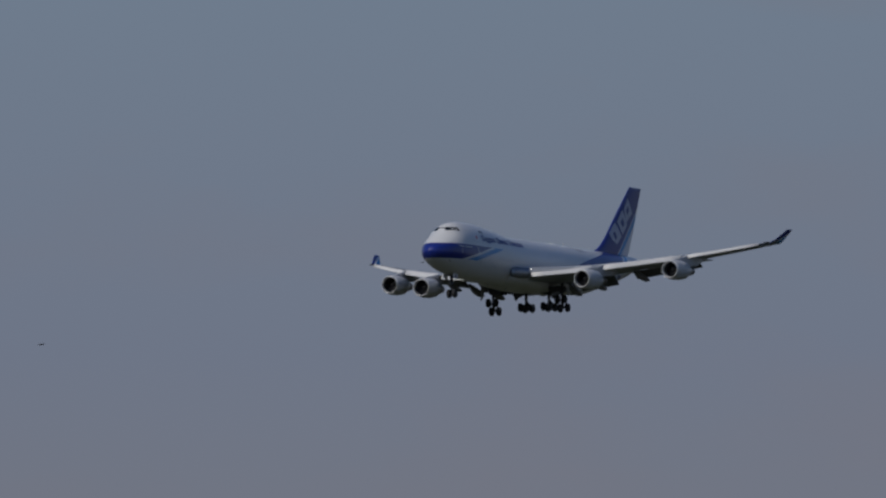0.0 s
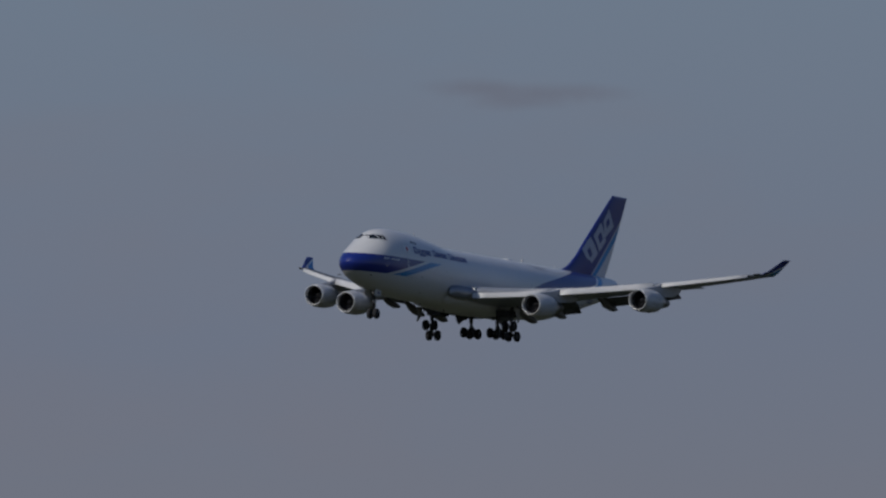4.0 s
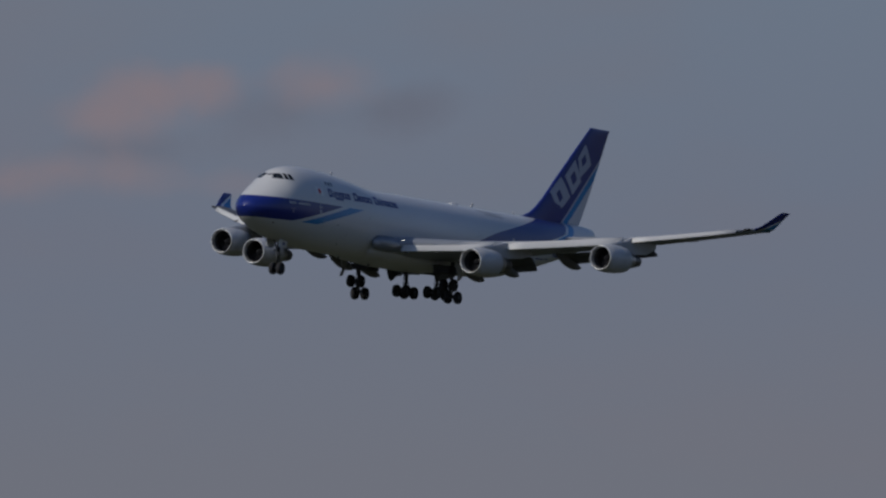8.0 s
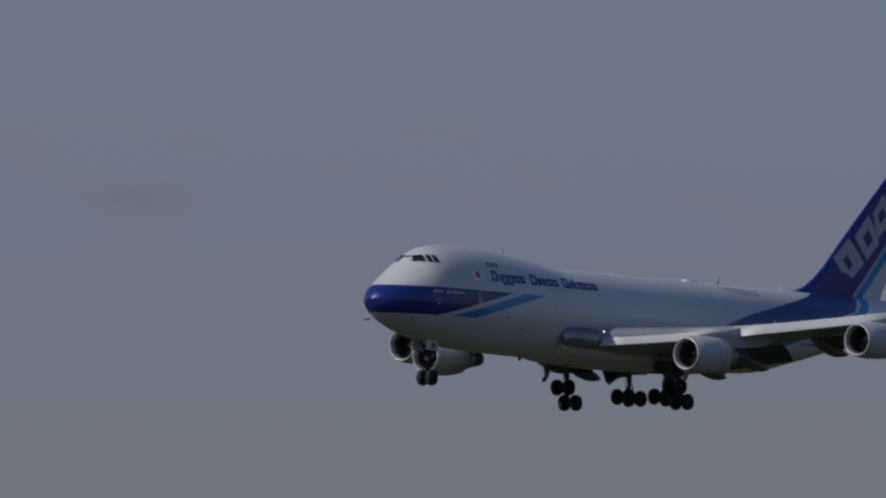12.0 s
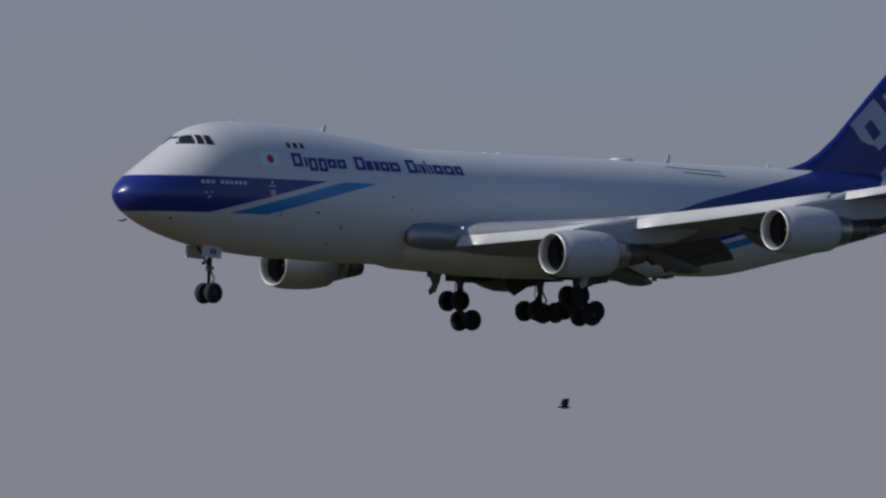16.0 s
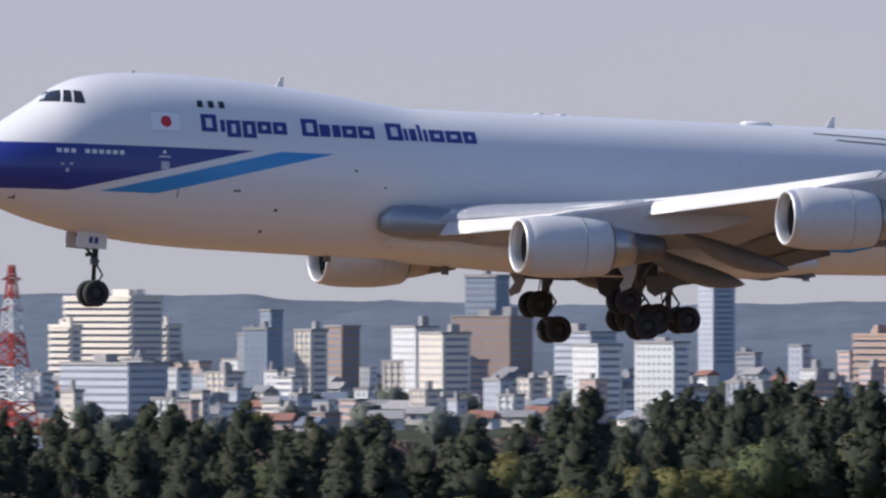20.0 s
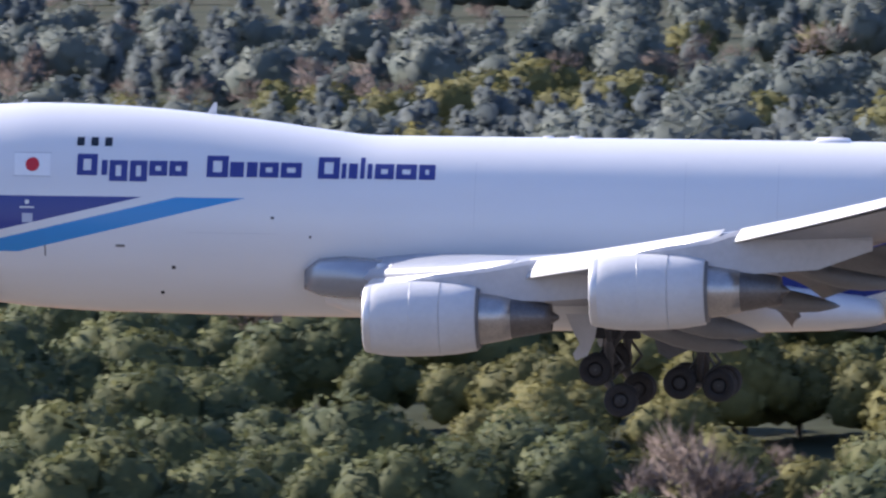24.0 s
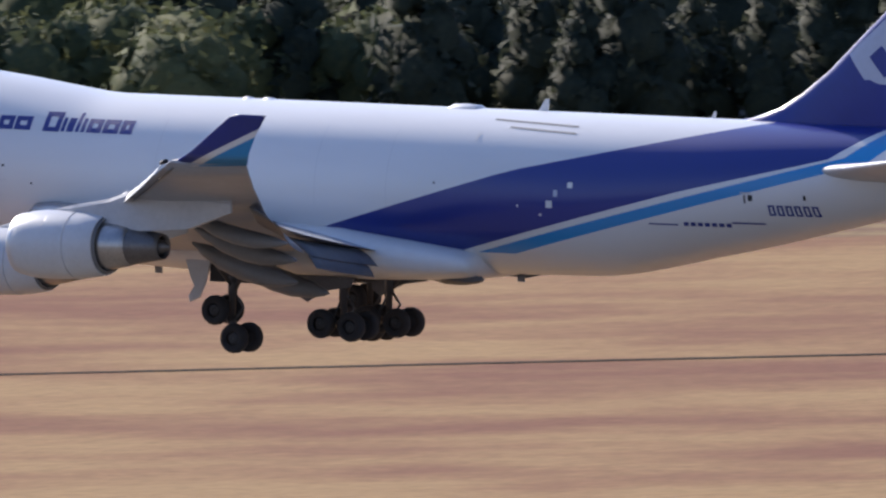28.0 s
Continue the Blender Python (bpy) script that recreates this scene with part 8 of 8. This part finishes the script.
def house(b, r, w, d, h, turn, wall, roof):
    """A small two-storey house with a pitched roof."""
    ob = tagged(new("town_house", None), "small town house with a pitched roof", "house", "town houses")
    ob.location, ob.rotation_euler = polar(b, r, lie(b, r) - 0.5), (0, 0, radians(-b - turn))
    part("wall", mesh_of("wall", *box(-w / 2, w / 2, -d / 2, d / 2, 0, h), [wall]), ob)
    e, p = 0.5, 0.32 * d
    v = [(-w / 2 - e, -d / 2 - e, h - 0.2), (w / 2 + e, -d / 2 - e, h - 0.2), (w / 2 + e, d / 2 + e, h - 0.2), (-w / 2 - e, d / 2 + e, h - 0.2), (-w / 2 - e * 0.4, 0, h + p), (w / 2 + e * 0.4, 0, h + p)]
    part("roof", mesh_of("roof", v, [(0, 1, 5, 4), (2, 3, 4, 5), (1, 2, 5), (3, 0, 4), (0, 3, 2, 1)], [roof]), ob)
    for x in (-0.22, 0.24):
        part("window", mesh_of("window", *box(w * x - 0.6, w * x + 0.6, -d / 2 - 0.05, -d / 2, h - 1.5, h - 0.6), [M_TOWNGLASS]), ob)


def lattice_tower(name, label, b, r, z0, z1, foot, mats, arms=()):
    """A four-legged lattice tower; mats: the paint of its equal sections, from the foot up."""
    t = tagged(new(name, None), label, "tower")
    t.location, t.rotation_euler = polar(b, r, z0), (0, 0, radians(25))
    h = z1 - z0
    wide = lambda u: foot / 2 * (1 - u) ** 1.15 + 0.35
    n = len(mats)
    for i, m in enumerate(mats):
        u0, u1 = i / n, (i + 1) / n
        a, c = wide(u0), wide(u1)
        for sx, sy in ((-1, -1), (-1, 1), (1, -1), (1, 1)):
            part("leg_section", mesh_of("leg_section", *tube([(sx * a, sy * a, h * u0), (sx * c, sy * c, h * u1)], [0.22, 0.18], 5), [m]), t)
        k = 3
        for j in range(k):
            v0, v1 = u0 + (u1 - u0) * j / k, u0 + (u1 - u0) * (j + 1) / k
            p, q = wide(v0), wide(v1)
            for (x0, y0), (x1, y1) in (((-1, -1), (1, -1)), ((1, -1), (1, 1)), ((1, 1), (-1, 1)), ((-1, 1), (-1, -1))):
                for ends in (((x0 * p, y0 * p, h * v0), (x1 * q, y1 * q, h * v1)), ((x1 * p, y1 * p, h * v0), (x0 * q, y0 * q, h * v1)), ((x0 * q, y0 * q, h * v1), (x1 * q, y1 * q, h * v1))):
                    part("brace", mesh_of("brace", *tube(ends, [0.11, 0.11], 4), [m]), t)
    for u, l in arms:
        part("cross_arm", mesh_of("cross_arm", *joined(tube([(-l, 0, h * u), (0, 0, h * u + 0.9), (l, 0, h * u)], [0.12, 0.2, 0.12], 5), tube([(-l, 0, h * u), (l, 0, h * u)], [0.12, 0.12], 5)), [mats[-1]]), t)
    return t


def radio_tower():
    """A slim square mast with a platform, a red aerial, a whip and two dishes."""
    t = tagged(new("radio_tower", None), "slim red and white lattice mast with a dish platform", "tower")
    b, r, z0 = 34.045, 2350, lie(34.045, 2350)
    t.location, t.rotation_euler = polar(b, r, z0), (0, 0, radians(-20))
    deck = high(0.205, r) - z0
    w, n = 1.3, 9
    step = deck / n
    for i in range(n):
        paint = M_MASTRED if i % 3 == 1 else M_MASTWHITE
        a, c = i * step, (i + 1) * step
        for sx, sy in ((-1, -1), (-1, 1), (1, -1), (1, 1)):
            part("leg_section", mesh_of("leg_section", *tube([(sx * w, sy * w, a), (sx * w, sy * w, c)], [0.11, 0.11], 5), [paint]), t)
        for (x0, y0), (x1, y1) in (((-w, -w), (w, -w)), ((w, -w), (w, w)), ((w, w), (-w, w)), ((-w, w), (-w, -w))):
            for way in ([(x0, y0, a), (x1, y1, (a + c) / 2), (x0, y0, c)], [(x0, y0, c), (x1, y1, c)]):
                part("brace", mesh_of("brace", *tube(way, [0.06] * len(way), 4), [paint]), t)
    part("platform", mesh_of("platform", *joined(box(-2.4, 2.4, -1.8, 1.8, deck, deck + 0.18), *[box(x - 0.04, x + 0.04, -1.8, -1.72, deck, deck + 1.0) for x in (-2.35, -1.2, 0, 1.2, 2.35)], box(-2.4, 2.4, -1.8, -1.74, deck + 0.95, deck + 1.03)), [M_MASTGREY]), t, "grey railed platform")
    part("aerial", mesh_of("aerial", *joined(*[tube([(1.2 + 0.5 * math.cos(k * 2.1), 0.5 * math.sin(k * 2.1), deck), (1.2 + 0.5 * math.cos(k * 2.1), 0.5 * math.sin(k * 2.1), deck + 3.3)], [0.16, 0.16], 6) for k in range(3)], *[tube([(1.2, 0, deck + 0.5 + 0.9 * k), (1.2, 0, deck + 0.6 + 0.9 * k)], [0.62, 0.62], 10) for k in range(4)]), [M_MASTRED]), t, "red three-rod aerial")
    part("whip", mesh_of("whip", *tube([(-1.2, 0, deck), (-1.25, 0, deck + 2.9)], [0.06, 0.03], 5), [M_SIGN]), t, "dark thin whip aerial")
    for x, z, rr in ((-2.2, deck + 0.75, 0.75), (0.3, deck - 1.6, 0.5), (-1.4, deck - 3.2, 0.45)):
        part("dish", mesh_of("dish", *tube([(x, -1.5, z), (x, -1.9, z), (x, -2.1, z)], [rr * 0.5, rr, rr], 14), [M_MASTWHITE]), t, "white drum dish")


def hills():
    for i, (r, e, rough) in enumerate(((4150, -0.15, 0.05), (4380, -0.07, 0.045), (4850, -0.03, 0.035))):
        bs = [-180 + 2 * k for k in range(82)] + [-16 + 0.06 * k for k in range(900)] + [38 + 2 * k for k in range(72)]
        verts, faces = [], []
        for b in bs:
            el = e + rough * (noise.fractal((b * 0.5 + 9 * i, i * 7.0, 0.3), 0.7, 2.0, 8) - 0.1)
            z = high(el, r)
            verts += [polar(b, r - 120, 0), polar(b, r - 50, z * 0.8), polar(b, r, z), polar(b, r + 60, 0)]
        for k in range(len(bs) - 1):
            for j in range(3):
                faces.append((4 * k + j, 4 * k + 4 + j, 4 * k + 5 + j, 4 * k + 1 + j)[::-1])
        tagged(new("backdrop_hills", mesh_of("backdrop_hills", verts, faces, [M_HILL], True)), "wooded hills with blue-grey distance haze in their colour", "hills", kind="structure")


def town():
    W = M_WALLS
    # the large hotel with balcony bands
    building(24.735, 25.10, -0.02, 3900, W[0], "hotel", 3.0, 0.45, "hotel_building", "cream stepped hotel with long balcony bands", 46)
    building(24.68, 24.80, -0.13, 3880, W[0], "hotel", 3.0, 0.5, "hotel_building", "lower cream wing of the hotel", 46)
    building(25.04, 25.17, -0.12, 3930, W[0], "hotel", 3.0, 0.8, "hotel_building", "lower cream wing of the hotel", 40)
    building(24.72, 25.12, -0.27, 3500, W[5], "bands", 3.2, 0.5)
    building(25.38, 25.47, -0.16, 3800, W[2], "windows", 3.0, 0.8)
    building(25.46, 25.545, -0.07, 3850, W[4], "bands", 3.0, 1.0, "tower_block", "slim blue-grey tower block")
    building(25.40, 25.53, -0.14, 3780, W[4], "windows", 3.0, 0.8)
    building(25.59, 25.71, -0.145, 3800, W[0], "grid", 3.0, 0.8)
    building(25.70, 25.83, -0.13, 3900, W[3], "bands", 3.0, 0.9)
    building(25.95, 26.12, -0.13, 3700, W[1], "windows")
    building(26.05, 26.24, -0.155, 3600, W[0], "windows")
    building(26.22, 26.385, 0.055, 4050, W[4], "bands", 3.0, 0.8, "tower_block", "tall blue-grey glass office block", 30)
    building(26.17, 26.47, -0.09, 4000, W[3], "windows", 3.0, 0.6)
    building(27.085, 27.22, 0.04, 4080, W[5], "windows", 2.6, 0.9, "tower_block", "tall pale tower block")
    building(26.55, 26.78, -0.15, 3800, W[5], "bands")
    building(26.62, 26.8, -0.2, 3500, W[1], "windows")
    building(26.85, 27.05, -0.19, 3450, W[1], "windows", 3.0, 0.5)
    building(27.42, 27.5, -0.2, 3700, W[5], "windows", 3.0, 0.9)
    building(27.66, 27.9, -0.162, 3700, W[3], "hotel", 3.0, 0.4, "apartment_block", "brown and white apartment block")
    building(28.22, 28.7, -0.19, 3500, W[3], "grid", 3.0, 0.3, "apartment_block", "long brown apartment block")
    building(21.81, 22.54, -0.29, 3350, W[5], "windows", 3.1, 0.14, "office_building", "long pale office building with rows of windows", 15)
    building(22.67, 22.82, -0.23, 3500, W[6], "windows", 3.2, 0.6, "office_building", "pinkish office block with window rows")
    building(22.88, 23.27, -0.14, 3600, W[0], "grid", 3.2, 0.4, "apartment_block", "cream stepped apartment block with balconies")
    building(22.95, 23.12, -0.09, 3620, W[0], "windows", 3.2, 0.6)
    building(21.5, 21.62, -0.33, 3300, W[1], "bands", 3.0, 0.5)
    building(21.66, 21.79, -0.31, 3350, W[1], "windows", 3.0, 0.6)
    building(22.02, 22.3, -0.25, 3700, W[2], "windows")
    building(23.48, 23.75, -0.16, 3700, W[1], "windows")
    building(23.85, 24.2, -0.17, 3650, W[5], "bands")
    building(18.23, 18.35, -0.19, 3700, W[0], "windows", 3.0, 0.8, "tower_block", "cream tower block above the wood")
    building(18.55, 18.7, -0.31, 3300, W[1], "bands")
    building(18.98, 19.12, -0.27, 3400, W[0], "windows")
    building(19.1, 19.37, -0.275, 3450, W[5], "windows", 3.0, 0.4)
    building(19.2, 19.75, -0.335, 3200, W[1], "bands", 3.4, 0.3, "hall_building", "wide pale hall with a low roof")
    building(20.3, 20.7, -0.3, 3500, W[1], "grid", 3.0, 0.3)
    building(20.95, 21.3, -0.34, 3300, W[1], "bands")
    # white housing blocks among trees
    for b0, b1, e, far in ((30.98, 31.16, -0.235, 3350), (31.2, 31.5, -0.23, 3360), (31.54, 31.95, -0.225, 3380), (30.6, 30.72, -0.2, 3500), (30.78, 30.95, -0.185, 3560), (31.2, 31.38, -0.165, 3700), (31.48, 31.68, -0.16, 3720), (31.75, 31.98, -0.15, 3720), (32.05, 32.25, -0.15, 3800), (32.55, 32.68, -0.185, 3700), (30.3, 30.5, -0.17, 3650), (29.15, 29.4, -0.17, 3400), (29.45, 29.75, -0.16, 3450), (28.05, 28.25, -0.2, 3400)):
        building(b0, b1, e, far, W[1], "windows", 3.0, 0.2, "apartment_block", "long white apartment block", 18)
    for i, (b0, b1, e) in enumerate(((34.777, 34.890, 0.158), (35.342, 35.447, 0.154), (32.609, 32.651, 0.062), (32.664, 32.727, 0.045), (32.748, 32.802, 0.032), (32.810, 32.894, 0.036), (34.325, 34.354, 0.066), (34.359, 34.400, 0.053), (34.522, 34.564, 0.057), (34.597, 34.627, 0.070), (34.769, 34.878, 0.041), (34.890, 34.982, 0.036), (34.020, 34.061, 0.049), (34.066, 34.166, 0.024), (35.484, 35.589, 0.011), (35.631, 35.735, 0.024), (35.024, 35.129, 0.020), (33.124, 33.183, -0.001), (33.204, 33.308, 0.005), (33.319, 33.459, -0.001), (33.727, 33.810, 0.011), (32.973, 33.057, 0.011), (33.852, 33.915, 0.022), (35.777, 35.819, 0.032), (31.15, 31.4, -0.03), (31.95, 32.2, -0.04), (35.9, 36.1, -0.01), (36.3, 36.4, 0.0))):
        building(b0, b1, e, 4600 - 9 * i, W[7 if i < 2 else 8], "pale", 3.5, 0.8, "tower_block", "far tower block in hazed blue-grey tones")
    m = tagged(new("far_mast", None), "thin grey mast on the skyline", "mast")
    m.location = polar(34.612, 4550, 0)
    part("pole", mesh_of("pole", *tube([(0, 0, 0), (0, 0, high(0.204, 4550))], [0.7, 0.3], 6), [W[7]]), m)
    dice = random.Random(11)
    roofs = [M_TOWNROOF, M_TOWNROOF, M_ROOFRUST, M_ROOFBLUE, M_ROOFGREY]
    for i in range(520):
        b = dice.uniform(21.9, 29.2) if i < 430 else dice.uniform(18.6, 36.0)
        far = dice.uniform(3300, 4000)
        if i % 5 < 2:
            w = dice.uniform(4, 9)
            top = math.degrees(math.atan2(lie(b, far) + (dice.choice((4, 5, 6, 7, 8, 10)) if b < 28.6 else dice.uniform(3, 5)) - EYE, far))
            building(b, b + math.degrees(w / far), top, far, W[dice.choice((0, 0, 1, 1, 1, 2, 3, 5, 6))], dice.choice(("bands", "grid", "windows")), 3.0, dice.uniform(0.5, 1.0), "town_block", "small pale town building")
        else:
            house(b, far, dice.uniform(4, 7.5), dice.uniform(3.5, 5.5), dice.uniform(2.2, 3.8) if b < 28.6 else 2.2, dice.uniform(0, 60), W[dice.choice((0, 0, 1, 1, 6))], dice.choice(roofs))
    # red sign above the cream block
    s = tagged(new("rooftop_sign", None), "red sign with a pale bar on steel legs", "sign")
    s.location, s.rotation_euler = polar(22.9, 3600, high(-0.13, 3600) + 0.5), (0, 0, radians(-9))
    part("board", mesh_of("board", *box(-2.2, 2.2, -0.3, 0.3, 1.0, 5.2), [M_SIGNRED]), s, "red board")
    part("lettering_bar", mesh_of("lettering_bar", *box(-1.7, 1.7, -0.36, -0.3, 2.6, 3.6), [M_SIGNPALE]), s, "pale bar")
    for x in (-1.8, 1.8):
        part("leg", mesh_of("leg", *box(x - 0.15, x + 0.15, -0.15, 0.15, -0.2, 1.0), [M_MASTGREY]), s)
    # the hotel with a dark sign box on its roof
    h = building(33.386, 35.3, -0.2475, 2160, W[0], "grid", 3.3, 0.3, "hotel_building", "concrete hotel with a black sign box on its roof", 12)
    z0, z1 = high(-0.25, 2130), high(-0.0135, 2130)
    local = pose(*h.location, 0, 0, math.degrees(h.rotation_euler[2])).inverted() @ pose(*polar(34.337, 2130, z0), 0, 0, 40 - 34.337)
    hz = z1 - z0
    sg = part("roof_sign", mesh_of("roof_sign", *moved(box(0, 36.2, 0, 24.4, -1.5, hz), local), [M_SIGN]), h, "black louvred roof sign")
    for k in range(5):
        part("louvre", mesh_of("louvre", *moved(box(-0.16, -0.02, 0.4, 24.0, hz - 0.55 - 0.42 * k, hz - 0.4 - 0.42 * k), local), [M_TOWNGLASS]), sg)
    widths = (1.7, 1.7, 1.6, 0.6, 1.5, 1.7, 0, 1.7, 0.6, 1.5, 2.2)
    y = 23.6
    for wd in widths:
        if wd:
            part("lettering_bar", mesh_of("lettering_bar", *moved(box(-0.3, -0.18, y - wd, y, hz - 5.6, hz - 3.3), local), [M_SIGNPALE]), sg, "pale lettering bar")
        y -= wd + 0.55 if wd else 1.2
    for k in range(8):
        if k != 3:
            part("dim_lettering_bar", mesh_of("dim_lettering_bar", *moved(box(18.5 + 2.2 * k, 19.9 + 2.2 * k, -0.12, -0.02, hz - 5.2, hz - 2.8), local), [M_TOWNROOF]), sg, "dim grey lettering bar")
    for x, y, wd, hh in ((3, 3, 7, 1.0), (12, 2, 9, 0.8), (4, 14, 5, 1.4), (24, 4, 3, 0.6)):
        part("roof_plant", mesh_of("roof_plant", *moved(box(x, x + wd, y, y + 3, hz, hz + hh), local), [W[1]]), h, "pale plant box on the roof")
    radio_tower()
    lattice_tower("transmission_tower", "red and white power line tower", 24.54, 2800, lie(24.54, 2800) - 2, high(0.10, 2800), 8, [M_MASTWHITE, M_MASTRED] * 3, ((0.62, 3.2), (0.78, 3.0), (0.93, 2.6)))
    lattice_tower("transmission_tower", "red and white power line tower", 22.1, 3000, lie(22.1, 3000) - 2, high(-0.02, 3000), 8, [M_MASTWHITE, M_MASTRED] * 2, ((0.7, 3.2), (0.9, 2.6)))
    lattice_tower("transmission_tower", "grey steel power line tower", 23.55, 2600, lie(23.55, 2600) - 2, high(0.06, 2600), 7, [M_MASTGREY] * 5, ((0.6, 3.4), (0.76, 3.2), (0.92, 2.6)))
    lattice_tower("transmission_tower", "grey steel power line tower", 16.1, 2450, lie(16.1, 2450) - 2, high(-0.1, 2450), 6, [M_MASTGREY] * 5, ((0.7, 3.4), (0.85, 3.0)))
    lattice_tower("radio_tower", "tall slim grey lattice mast", 18.16, 2700, lie(18.16, 2700) - 2, high(0.66, 2700), 4.5, [M_MASTGREY] * 8, ((0.5, 2.0),))
    # incinerator chimney, works and water tower beyond the ridge
    c = tagged(new("chimney", None), "tall pale chimney with gallery rings", "chimney")
    c.location = polar(30.0, 1935, lie(30, 1935) - 1)
    ht = high(0.09, 1935) - lie(30, 1935) + 1
    part("shaft", mesh_of("shaft", *tube([(0, 0, 0), (0, 0, ht * 0.5), (0, 0, ht * 0.86), (0, 0, ht)], [0.75, 0.65, 0.6, 0.42], 16), [M_WALLS[1]], True), c)
    for u in (0.42, 0.66, 0.84):
        part("gallery", mesh_of("gallery", *tube([(0, 0, ht * u), (0, 0, ht * u + 0.5)], [1.5, 1.5], 16), [M_MASTGREY]), c)
    f = tagged(new("works_building", None), "pale works with a silo tower beside the chimney", "building")
    f.location = polar(30.36, 1930, lie(30.36, 1930) - 1)
    f.rotation_euler = (0, 0, radians(-16))
    part("wall", mesh_of("wall", *box(-1.0, 2.6, -3, 3, 0, 11.5), [M_WALLS[4]]), f)
    part("low_wall", mesh_of("low_wall", *box(-4.6, -1.0, -3, 3, 0, 6.5), [M_WALLS[0]]), f)
    part("silo", mesh_of("silo", *tube([(-1.9, 0, 5), (-1.9, 0, 14.5), (-1.9, 0, 15.5)], [0.8, 0.8, 0.2], 14), [M_WALLS[0]], True), f, "pale silo tower")
    part("conveyor", mesh_of("conveyor", *tube([(-4.4, 0, 6), (-1.9, 0, 13)], [0.35, 0.35], 8), [M_WALLS[0]]), f)
    t = tagged(new("water_tower", None), "pale green water tower on a ring of legs", "water tower")
    t.location = polar(29.05, 3500, lie(29.05, 3500))
    hz = high(0.03, 3500) - lie(29.05, 3500)
    part("tank", mesh_of("tank", *tube([(0, 0, hz - 4.6), (0, 0, hz - 3.6), (0, 0, hz - 0.7), (0, 0, hz)], [3.6, 4.7, 4.5, 1.2], 20), [M_WALLS[0]], True), t, "pale tank")
    for k in range(6):
        a = 2 * math.pi * k / 6
        part("leg", mesh_of("leg", *tube([(3.9 * math.cos(a), 3.9 * math.sin(a), 0), (3.7 * math.cos(a), 3.7 * math.sin(a), hz - 3.2)], [0.45, 0.4], 8), [M_WALLS[1]]), t)
    s = tagged(new("storage_tank", None), "pale round storage tank", "tank")
    s.location = polar(29.82, 3200, lie(29.82, 3200) - 1)
    part("shell", mesh_of("shell", *tube([(0, 0, 0), (0, 0, high(-0.15, 3200) - lie(29.82, 3200)), (0, 0, high(-0.14, 3200) - lie(29.82, 3200) + 0.6)], [3.0, 3.0, 0.4], 20), [M_WALLS[0]], True), s)


hills()
town()


motions()
